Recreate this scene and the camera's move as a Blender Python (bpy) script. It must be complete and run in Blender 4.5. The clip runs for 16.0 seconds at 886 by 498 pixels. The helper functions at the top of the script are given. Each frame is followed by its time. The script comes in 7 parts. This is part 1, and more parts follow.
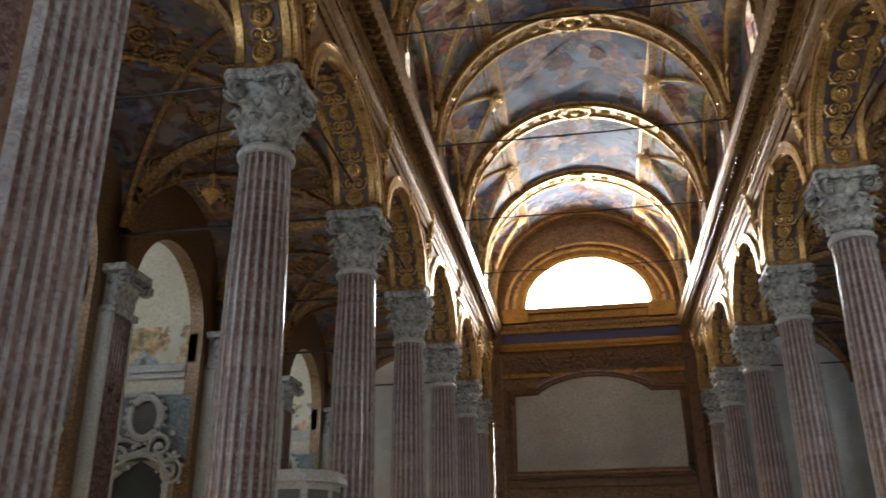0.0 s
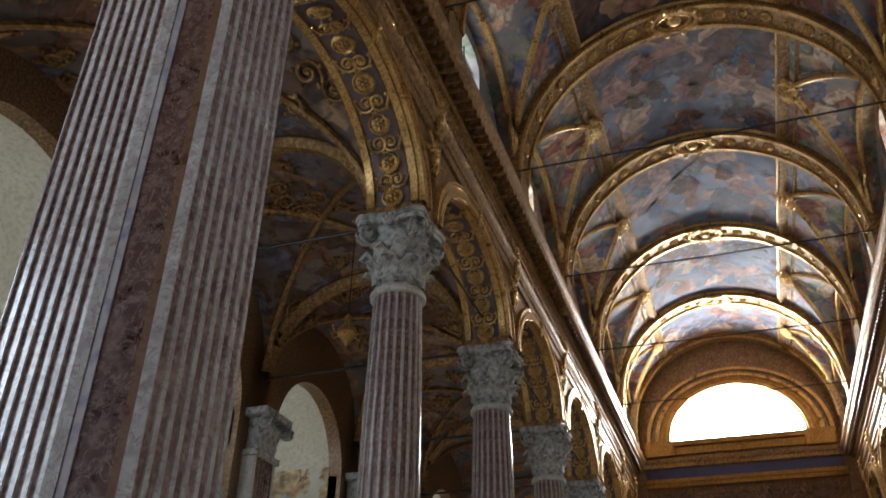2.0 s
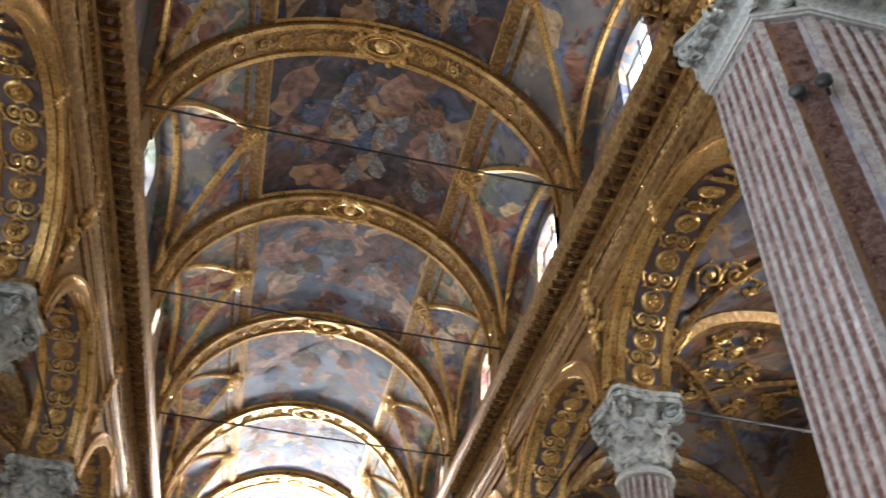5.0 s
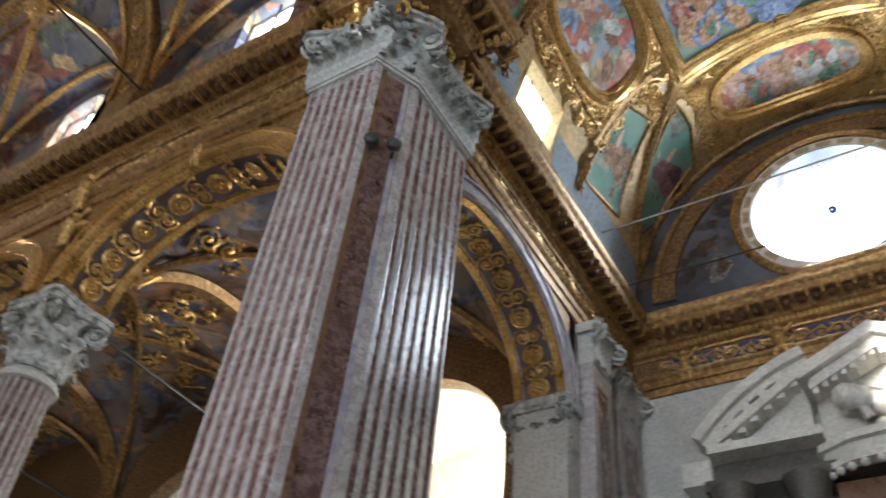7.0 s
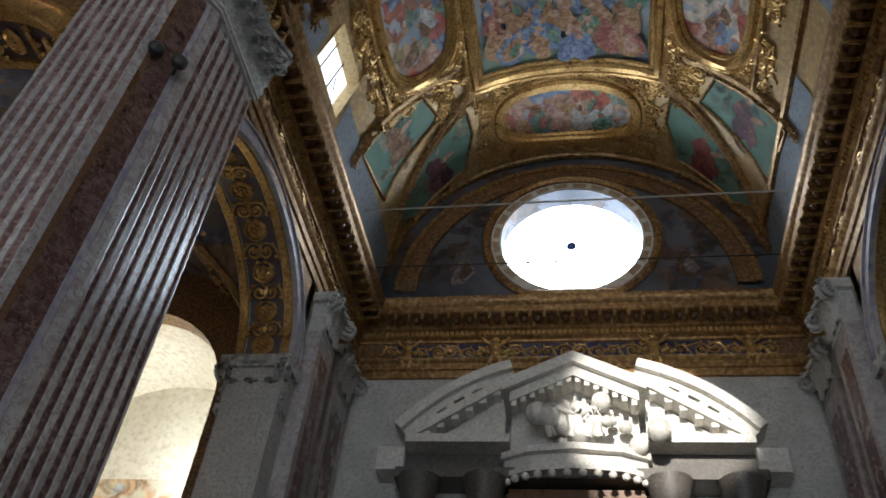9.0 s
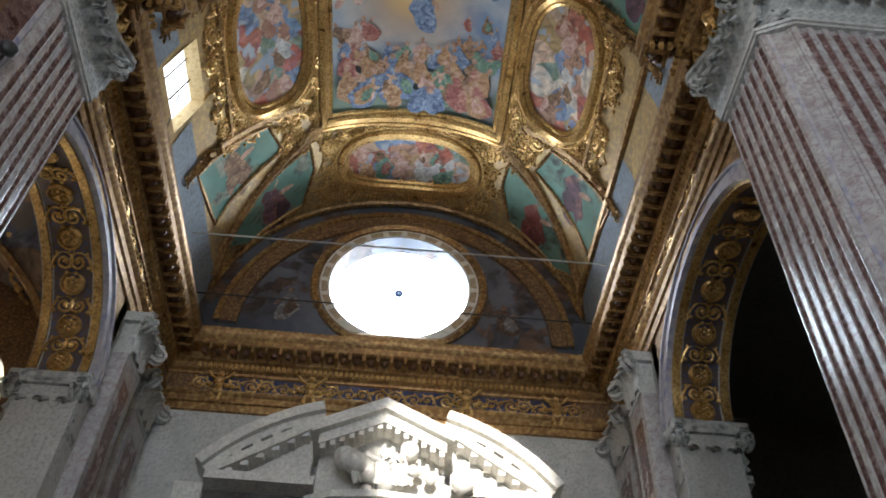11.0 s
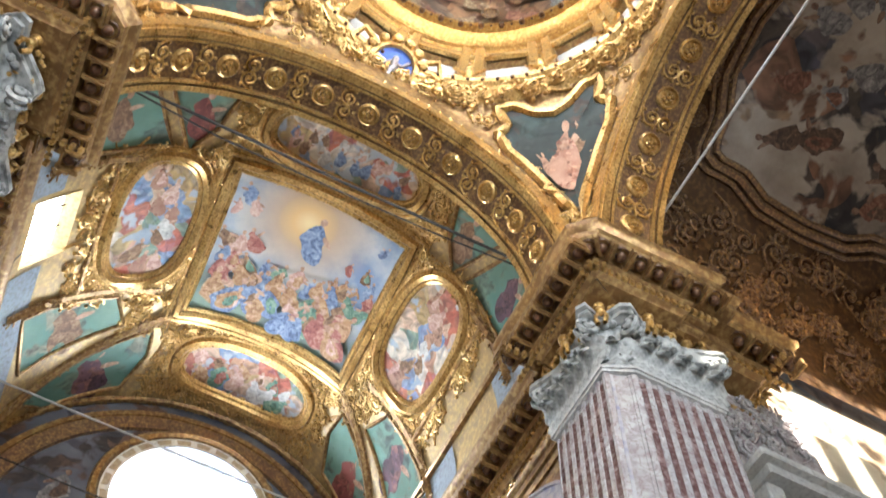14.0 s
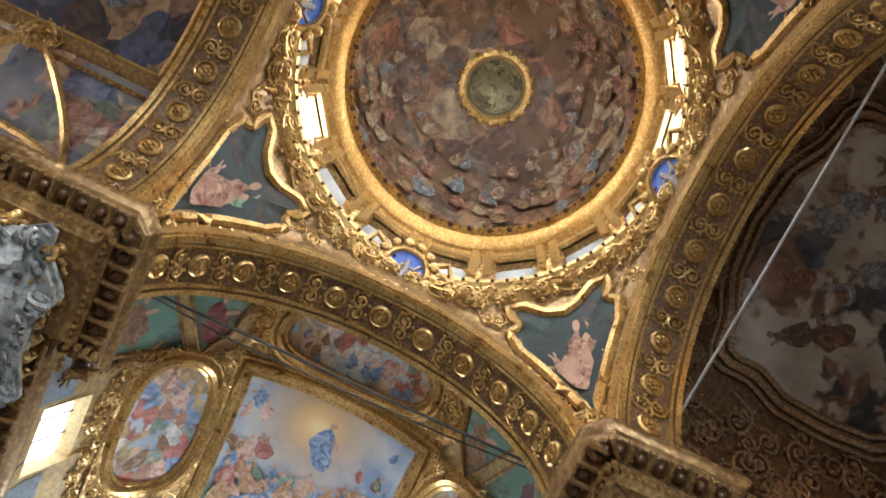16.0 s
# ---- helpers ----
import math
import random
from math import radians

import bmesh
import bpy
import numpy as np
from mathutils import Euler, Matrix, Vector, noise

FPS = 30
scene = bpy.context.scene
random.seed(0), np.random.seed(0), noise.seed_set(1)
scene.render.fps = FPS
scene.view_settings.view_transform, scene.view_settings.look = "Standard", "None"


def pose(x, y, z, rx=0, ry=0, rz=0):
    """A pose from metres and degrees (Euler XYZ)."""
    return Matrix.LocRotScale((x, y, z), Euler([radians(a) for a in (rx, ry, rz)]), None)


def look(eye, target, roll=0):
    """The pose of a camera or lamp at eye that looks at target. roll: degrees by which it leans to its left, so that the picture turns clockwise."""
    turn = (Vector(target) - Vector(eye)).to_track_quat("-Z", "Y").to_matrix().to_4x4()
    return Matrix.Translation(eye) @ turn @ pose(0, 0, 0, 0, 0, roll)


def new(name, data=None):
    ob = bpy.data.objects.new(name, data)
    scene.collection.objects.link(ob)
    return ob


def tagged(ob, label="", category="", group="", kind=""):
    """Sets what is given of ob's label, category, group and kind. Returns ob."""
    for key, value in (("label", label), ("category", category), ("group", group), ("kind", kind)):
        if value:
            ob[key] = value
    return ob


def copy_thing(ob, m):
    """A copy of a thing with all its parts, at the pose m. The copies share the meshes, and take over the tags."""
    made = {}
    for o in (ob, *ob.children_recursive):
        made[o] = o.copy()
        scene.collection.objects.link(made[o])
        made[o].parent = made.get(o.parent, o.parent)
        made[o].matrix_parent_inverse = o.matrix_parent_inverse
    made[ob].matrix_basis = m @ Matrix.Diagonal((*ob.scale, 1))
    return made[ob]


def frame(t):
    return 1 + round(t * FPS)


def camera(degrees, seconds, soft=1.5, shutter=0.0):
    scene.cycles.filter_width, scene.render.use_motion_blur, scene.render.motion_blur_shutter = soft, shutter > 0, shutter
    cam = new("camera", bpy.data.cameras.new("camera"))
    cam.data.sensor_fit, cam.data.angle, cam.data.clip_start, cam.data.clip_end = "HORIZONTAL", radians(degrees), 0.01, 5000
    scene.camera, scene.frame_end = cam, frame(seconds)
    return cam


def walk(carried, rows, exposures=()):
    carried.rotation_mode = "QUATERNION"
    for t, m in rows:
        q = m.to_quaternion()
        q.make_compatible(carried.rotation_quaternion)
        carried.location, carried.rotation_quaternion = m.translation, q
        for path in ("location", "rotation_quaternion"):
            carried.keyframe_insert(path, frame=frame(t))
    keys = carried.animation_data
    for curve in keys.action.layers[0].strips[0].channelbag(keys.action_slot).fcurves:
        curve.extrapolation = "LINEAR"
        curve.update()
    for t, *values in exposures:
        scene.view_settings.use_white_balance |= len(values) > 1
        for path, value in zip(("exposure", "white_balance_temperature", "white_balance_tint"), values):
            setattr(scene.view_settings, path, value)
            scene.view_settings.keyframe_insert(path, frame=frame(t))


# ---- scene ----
# ---------------------------------------------------------------- camera
cam = camera(55.77, 16.0, soft=1.6, shutter=0.4)
EYE = (-0.58, -0.43, 1.6)
TURNS = [
    (0.0, 112.19, 0.58, 9.84),
    (0.5, 112.70, 0.38, 14.80),
    (1.0, 114.97, 0.03, 19.00),
    (1.5, 117.99, -0.31, 19.84),
    (2.0, 121.28, -0.82, 19.04),
    (2.5, 124.13, -1.17, 17.14),
    (3.0, 127.13, -1.90, 13.89),
    (3.2, 128.41, -1.97, 12.48),
    (5.3, 133.34, -2.59, -16.84),
    (5.5, 133.60, -2.75, -19.79),
    (6.0, 134.40, -3.44, -34.82),
    (6.5, 133.29, -4.27, -48.40),
    (7.0, 133.09, -5.22, -59.16),
    (7.5, 133.22, -4.69, -67.73),
    (8.0, 133.41, -5.36, -73.30),
    (8.2, 133.49, -5.63, -75.56),
    (10.3, 133.69, -2.60, -89.35),
    (10.5, 134.59, -2.42, -91.22),
    (11.0, 136.57, -1.84, -94.73),
    (11.5, 138.70, -2.05, -98.55),
    (12.0, 141.12, -2.41, -106.04),
    (12.5, 143.72, -2.64, -114.33),
    (13.0, 147.21, -3.38, -116.30),
    (13.5, 151.42, -3.94, -116.50),
    (14.0, 154.96, -3.94, -116.00),
    (14.5, 159.37, -3.75, -115.94),
    (15.0, 162.28, -4.07, -115.37),
    (15.5, 165.66, -3.94, -115.42),
    (16.0, 168.57, -4.48, -115.17),
]
walk(cam, [(t, pose(*EYE, a, b, c)) for t, a, b, c in TURNS],
     exposures=[(0.0, 1.2), (1.0, 1.05), (3.2, 1.35), (5.5, 2.1), (6.5, 2.1), (7.2, 1.35), (8.2, -0.1), (10.4, 1.75), (11.0, 1.2), (12.5, 1.1), (13.2, 2.2), (14.5, 2.55), (16.0, 1.85)])

# ---------------------------------------------------------------- world and light
world = bpy.data.worlds.new("sky")
scene.world = world
world.use_nodes = True
wn = world.node_tree.nodes
sky = wn.new("ShaderNodeTexSky")
sky.sky_type, sky.sun_disc, sky.sun_elevation, sky.sun_rotation = "NISHITA", False, radians(11), radians(273)
world.node_tree.links.new(sky.outputs[0], wn["Background"].inputs[0])
wn["Background"].inputs[1].default_value = 0.1
sun = new("sun", bpy.data.lights.new("sun", "SUN"))
sun.data.energy, sun.data.angle, sun.data.color = 5.0, radians(1.0), (1, 0.95, 0.87)
sun.matrix_world = look((-40.1, 2.2, 7.75), (0, 0, 0))

GLOW = 12.0      # brightness of the white sky behind the windows

# ---------------------------------------------------------------- materials
def nodes_of(name):
    m = bpy.data.materials.new(name)
    m.use_nodes = True
    t = m.node_tree
    return m, t, t.nodes["Principled BSDF"]


def ramp(t, fac, stops, mode="LINEAR"):
    r = t.nodes.new("ShaderNodeValToRGB")
    r.color_ramp.interpolation = mode
    while len(r.color_ramp.elements) < len(stops):
        r.color_ramp.elements.new(0.5)
    for e, (p, c) in zip(r.color_ramp.elements, stops):
        e.position, e.color = p, (*c, 1)
    t.links.new(fac, r.inputs[0])
    return r.outputs[0]


def tex(t, kind, scale, detail=4.0, vec=None, **kw):
    n = t.nodes.new(kind)
    n.inputs["Scale"].default_value = scale
    if "Detail" in n.inputs:
        n.inputs["Detail"].default_value = detail
    for k, v in kw.items():
        n.inputs[k].default_value = v
    if vec is not None:
        t.links.new(vec, n.inputs["Vector"])
    return n


def blend(t, fac, a, b, mode="MIX"):
    m = t.nodes.new("ShaderNodeMix")
    m.data_type, m.blend_type = "RGBA", mode
    for sock, v in ((m.inputs[0], fac), (m.inputs[6], a), (m.inputs[7], b)):
        if isinstance(v, (int, float)):
            sock.default_value = v
        elif isinstance(v, tuple):
            sock.default_value = (*v, 1)
        else:
            t.links.new(v, sock)
    return m.outputs[2]


def coords(t):
    return t.nodes.new("ShaderNodeTexCoord").outputs["Object"]


def bump(t, bsdf, height, strength, dist):
    b = t.nodes.new("ShaderNodeBump")
    b.inputs["Strength"].default_value, b.inputs["Distance"].default_value = strength, dist
    t.links.new(height, b.inputs["Height"])
    t.links.new(b.outputs[0], bsdf.inputs["Normal"])


def stone(name, a, b, c, scale=1.2, rough=0.45, metal=0.0, rel=0.3, fine=25.0, vein=None):
    """Mottled surface: two tones at a large scale, a third as fine grain, optional veins."""
    m, t, s = nodes_of(name)
    v = coords(t)
    big = tex(t, "ShaderNodeTexNoise", scale, 6, v, Roughness=0.65)
    small = tex(t, "ShaderNodeTexNoise", fine, 4, v)
    col = ramp(t, big.outputs[0], [(0.35, a), (0.65, b)])
    f2 = ramp(t, small.outputs[0], [(0.45, (0, 0, 0)), (0.7, (1, 1, 1))])
    col = blend(t, f2, col, c)
    if vein:
        w = tex(t, "ShaderNodeTexNoise", scale * 2.2, 8, v, Distortion=1.6)
        wv = ramp(t, w.outputs[0], [(0.47, (0, 0, 0)), (0.5, (1, 1, 1)), (0.53, (0, 0, 0))])
        col = blend(t, wv, col, vein)
    t.links.new(col, s.inputs["Base Color"])
    s.inputs["Metallic"].default_value = metal
    rr = ramp(t, big.outputs[0], [(0.3, (rough * 0.75,) * 3), (0.7, (min(1, rough * 1.3),) * 3)])
    t.links.new(rr, s.inputs["Roughness"])
    bump(t, s, small.outputs[0], rel, 0.02)
    return m


def fresco(name, sky_a, sky_b, folk, amount=0.5, scale=1.3, lift=0.0, seed=0.0, scatter=0.0):
    """Painted plaster: cloudy ground with crowds of plain patches of colour."""
    m, t, s = nodes_of(name)
    mp = t.nodes.new("ShaderNodeMapping")
    mp.inputs["Location"].default_value = (seed, seed * 0.7, seed * 1.3)
    t.links.new(coords(t), mp.inputs[0])
    v = mp.outputs[0]
    warp = tex(t, "ShaderNodeTexNoise", scale * 1.3, 1.5, v)
    add = t.nodes.new("ShaderNodeVectorMath")
    add.operation = "MULTIPLY_ADD"
    t.links.new(warp.outputs["Color"], add.inputs[0])
    add.inputs[1].default_value = (0.7 / scale,) * 3
    t.links.new(v, add.inputs[2])
    cloud = tex(t, "ShaderNodeTexNoise", scale * 0.55, 6, v, Roughness=0.6)
    ground = ramp(t, cloud.outputs[0], [(0.36, sky_a), (0.62, sky_b)])
    cell = tex(t, "ShaderNodeTexVoronoi", scale * 1.35, 0, add.outputs[0])
    hue = t.nodes.new("ShaderNodeSeparateColor")
    t.links.new(cell.outputs["Color"], hue.inputs[0])
    n = len(folk)
    people = ramp(t, hue.outputs[0], [(i / n, c) for i, c in enumerate(folk)], "CONSTANT")
    cell2 = tex(t, "ShaderNodeTexVoronoi", scale * 3.4, 0, add.outputs[0])
    hue2 = t.nodes.new("ShaderNodeSeparateColor")
    t.links.new(cell2.outputs["Color"], hue2.inputs[0])
    small = ramp(t, hue2.outputs[0], [(i / n, c) for i, c in enumerate(folk[::-1])], "CONSTANT")
    people = blend(t, 0.14, people, small)
    fold = tex(t, "ShaderNodeTexNoise", scale * 3.6, 2.5, add.outputs[0], Distortion=0.7)
    shade = ramp(t, fold.outputs[0], [(0.3, (0.2 + lift, 0.17 + lift, 0.16 + lift)), (0.7, (1.35, 1.3, 1.25))])
    people = blend(t, 0.85, people, shade, "MULTIPLY")
    mass = tex(t, "ShaderNodeTexNoise", scale * 0.8, 3, v)
    mass2 = tex(t, "ShaderNodeTexNoise", scale * 2.6, 3, add.outputs[0])
    both = blend(t, 0.4, mass.outputs[0], mass2.outputs[0])
    edge = ramp(t, both, [(0.58 - amount * 0.25, (0, 0, 0)), (0.62 - amount * 0.25, (1, 1, 1))])
    col = blend(t, edge, ground, people)
    grime = tex(t, "ShaderNodeTexNoise", 0.5, 5, v)
    gr = ramp(t, grime.outputs[0], [(0.3, (0.62, 0.56, 0.5)), (0.65, (1, 1, 1))])
    col = blend(t, 0.7 - lift, col, gr, "MULTIPLY")
    t.links.new(col, s.inputs["Base Color"])
    s.inputs["Roughness"].default_value = 0.7
    bump(t, s, fold.outputs[0], 0.08, 0.02)
    return m


def glow(name, col, strength):
    m = bpy.data.materials.new(name)
    m.use_nodes = True
    t = m.node_tree
    t.nodes.remove(t.nodes["Principled BSDF"])
    e = t.nodes.new("ShaderNodeEmission")
    e.inputs[0].default_value, e.inputs[1].default_value = (*col, 1), strength
    t.links.new(e.outputs[0], t.nodes["Material Output"].inputs[0])
    return m


GOLD = stone("gilding", (0.47, 0.275, 0.082), (0.78, 0.52, 0.2), (0.27, 0.135, 0.038), 1.6, 0.32, 0.66, 0.6, 14)
DULLGOLD = stone("dull_orange_gilding", (0.25, 0.118, 0.026), (0.41, 0.21, 0.05), (0.54, 0.32, 0.1), 1.2, 0.42, 0.75, 0.5, 9)
OCHRE = stone("ochre_stucco", (0.17, 0.085, 0.03), (0.3, 0.165, 0.06), (0.48, 0.31, 0.12), 1.1, 0.42, 0.5, 0.8, 7)
STUCCO = stone("grey_gold_stucco", (0.3, 0.21, 0.11), (0.46, 0.31, 0.13), (0.58, 0.4, 0.15), 1.3, 0.5, 0.25, 0.5, 7)
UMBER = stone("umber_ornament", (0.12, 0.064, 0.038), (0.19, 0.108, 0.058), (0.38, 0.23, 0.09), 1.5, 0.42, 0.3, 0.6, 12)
BEAD = stone("dark_bead", (0.05, 0.02, 0.012), (0.09, 0.036, 0.018), (0.2, 0.1, 0.04), 3, 0.3, 0.2, 0.2, 20)
WHITE = stone("white_marble", (0.36, 0.33, 0.32), (0.5, 0.48, 0.47), (0.3, 0.26, 0.255), 1.6, 0.22, 0, 0.035, 6, (0.27, 0.2, 0.2))
INLAY = stone("rose_inlay", (0.1, 0.05, 0.045), (0.18, 0.1, 0.09), (0.27, 0.19, 0.18), 2.0, 0.25, 0, 0.2, 11)
TAN = stone("tan_inlay", (0.36, 0.28, 0.18), (0.46, 0.37, 0.25), (0.28, 0.2, 0.12), 2, 0.5, 0, 0.2, 9)
ROSE = stone("red_marble", (0.045, 0.018, 0.016), (0.1, 0.045, 0.036), (0.2, 0.125, 0.11), 2.0, 0.3, 0, 0.1, 6, (0.24, 0.17, 0.155))
BROWN = stone("brown_marble", (0.14, 0.07, 0.035), (0.2, 0.11, 0.06), (0.12, 0.06, 0.035), 2.5, 0.3, 0, 0.1, 18)
# dark blotches put the shade of the carving's hollows into the colour
CAPGREY = stone("weathered_stone", (0.34, 0.34, 0.32), (0.54, 0.54, 0.51), (0.11, 0.115, 0.105), 3.2, 0.7, 0, 0.2, 5)
PALE = stone("pale_stone", (0.42, 0.41, 0.38), (0.56, 0.55, 0.52), (0.33, 0.32, 0.3), 0.8, 0.65, 0, 0.3, 12)
# choir gilding: the arm's shade is put into this dark brown
CHOIRSHADE = stone("dim_choir_stucco", (0.045, 0.02, 0.008), (0.095, 0.046, 0.017), (0.16, 0.085, 0.03), 1.0, 0.55, 0.3, 0.8, 6)
CHOIRWALL = fresco("choir_wall_paint", (0.36, 0.3, 0.2), (0.56, 0.5, 0.38), [(0.5, 0.42, 0.3), (0.3, 0.32, 0.3), (0.6, 0.54, 0.42), (0.42, 0.3, 0.2)], 0.45, 0.6, lift=0.2, seed=17)
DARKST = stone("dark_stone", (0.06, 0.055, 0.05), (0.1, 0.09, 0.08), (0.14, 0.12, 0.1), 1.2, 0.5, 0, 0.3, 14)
CANVAS = stone("bare_grey_panel", (0.34, 0.32, 0.28), (0.46, 0.44, 0.39), (0.3, 0.28, 0.25), 0.35, 0.85, 0, 0.2, 6)
FLOORM = stone("worn_floor_marble", (0.35, 0.32, 0.29), (0.45, 0.42, 0.38), (0.28, 0.22, 0.2), 0.7, 0.35, 0, 0.1, 8)
IRON = stone("iron", (0.03, 0.03, 0.03), (0.05, 0.05, 0.048), (0.08, 0.07, 0.06), 4, 0.5, 0.6, 0.2, 30)
BLACK = stone("black_plastic", (0.012, 0.012, 0.012), (0.02, 0.02, 0.02), (0.03, 0.03, 0.03), 4, 0.4, 0, 0.1, 30)
NIGHT = stone("night_blue_ground", (0.025, 0.03, 0.09), (0.045, 0.055, 0.17), (0.08, 0.06, 0.05), 2, 0.5, 0.1, 0.3, 9)
LILAC = stone("lilac_marble", (0.34, 0.31, 0.32), (0.46, 0.43, 0.44), (0.2, 0.2, 0.3), 1.6, 0.35, 0, 0.2, 5)
PALEBLUE = stone("pale_blue_paint", (0.2, 0.24, 0.28), (0.28, 0.32, 0.36), (0.18, 0.18, 0.18), 0.7, 0.75, 0, 0.2, 8)
BLUE = stone("blue_ground", (0.05, 0.11, 0.4), (0.08, 0.17, 0.52), (0.05, 0.1, 0.34), 3, 0.6, 0, 0.2, 16)
CREAM = stone("cream_reveal", (0.6, 0.46, 0.24), (0.72, 0.58, 0.34), (0.5, 0.36, 0.18), 1, 0.75, 0, 0.2, 8)
REVEAL = stone("window_reveal", (0.66, 0.63, 0.56), (0.76, 0.74, 0.68), (0.55, 0.52, 0.46), 1, 0.75, 0, 0.2, 8)
WARM = [(0.42, 0.2, 0.14), (0.55, 0.36, 0.24), (0.16, 0.2, 0.34), (0.62, 0.48, 0.3), (0.3, 0.12, 0.09), (0.66, 0.56, 0.44), (0.2, 0.26, 0.2)]
NAVEF = [fresco("nave_fresco", (0.05, 0.065, 0.105), (0.22, 0.245, 0.31), [(0.16, 0.09, 0.08), (0.42, 0.26, 0.2), (0.1, 0.1, 0.12), (0.34, 0.18, 0.15), (0.2, 0.22, 0.3), (0.5, 0.36, 0.26)], 0.5, 0.55, seed=3.0 + 7.1 * i) for i in range(2)]
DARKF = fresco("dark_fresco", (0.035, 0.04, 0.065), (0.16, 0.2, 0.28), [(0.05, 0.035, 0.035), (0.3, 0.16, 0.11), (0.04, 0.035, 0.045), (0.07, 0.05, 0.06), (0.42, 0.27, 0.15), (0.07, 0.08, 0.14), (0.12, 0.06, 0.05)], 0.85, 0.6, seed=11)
CELLF = fresco("cell_fresco", (0.1, 0.12, 0.16), (0.3, 0.27, 0.25), WARM, 0.5, 0.75, seed=5)
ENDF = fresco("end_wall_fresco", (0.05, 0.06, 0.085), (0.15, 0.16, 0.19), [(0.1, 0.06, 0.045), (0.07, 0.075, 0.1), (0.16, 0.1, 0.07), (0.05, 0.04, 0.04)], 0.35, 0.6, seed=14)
SKYF = fresco("bright_fresco", (0.24, 0.33, 0.46), (0.52, 0.55, 0.57), [(0.52, 0.3, 0.2), (0.2, 0.32, 0.54), (0.68, 0.5, 0.36), (0.5, 0.14, 0.09), (0.72, 0.66, 0.56), (0.5, 0.36, 0.16), (0.22, 0.34, 0.26)], 0.62, 0.95, lift=0.18, seed=2)
GREENF = fresco("green_fresco", (0.1, 0.23, 0.18), (0.19, 0.34, 0.26), [(0.14, 0.24, 0.19), (0.2, 0.3, 0.22), (0.12, 0.2, 0.17), (0.3, 0.33, 0.24)], 0.3, 0.7, seed=8)
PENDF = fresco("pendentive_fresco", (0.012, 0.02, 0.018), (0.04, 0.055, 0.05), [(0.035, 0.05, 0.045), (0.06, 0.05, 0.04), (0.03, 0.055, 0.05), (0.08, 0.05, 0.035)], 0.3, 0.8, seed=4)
DOMEF = fresco("dome_fresco", (0.07, 0.033, 0.014), (0.18, 0.1, 0.045), [(0.15, 0.07, 0.03), (0.24, 0.14, 0.075), (0.34, 0.25, 0.15), (0.11, 0.055, 0.035), (0.15, 0.12, 0.09), (0.26, 0.15, 0.08), (0.28, 0.12, 0.07)], 0.5, 0.55, seed=6)
LANTF = fresco("lantern_fresco", (0.22, 0.2, 0.1), (0.42, 0.38, 0.22), [(0.3, 0.24, 0.12), (0.5, 0.45, 0.28), (0.16, 0.14, 0.08)], 0.5, 1.4, lift=0.1, seed=31)
AISLEF = fresco("aisle_fresco", (0.13, 0.1, 0.09), (0.24, 0.2, 0.18), [(0.3, 0.15, 0.08), (0.16, 0.18, 0.26), (0.36, 0.24, 0.14), (0.12, 0.07, 0.05)], 0.5, 0.7, seed=9)
CHAPF = fresco("chapel_fresco", (0.6, 0.56, 0.42), (0.7, 0.68, 0.58), [(0.6, 0.4, 0.22), (0.4, 0.46, 0.5), (0.66, 0.52, 0.3)], 0.4, 0.7, seed=12)
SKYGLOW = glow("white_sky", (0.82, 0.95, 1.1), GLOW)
FRONTGLOW = glow("sunlit_sky", (0.93, 0.97, 1.02), GLOW * 2.8)
SOFTGLOW = glow("shaded_sky", (0.82, 0.95, 1.1), GLOW * 0.3)
DIMGLOW = glow("dim_sky", (0.9, 0.96, 1.02), GLOW * 0.12)
NAVEGLOW = glow("nave_sky", (0.9, 0.96, 1.02), GLOW * 0.28)
DRUMGLOW = glow("drum_sky", (0.86, 0.96, 1.06), GLOW * 0.9)


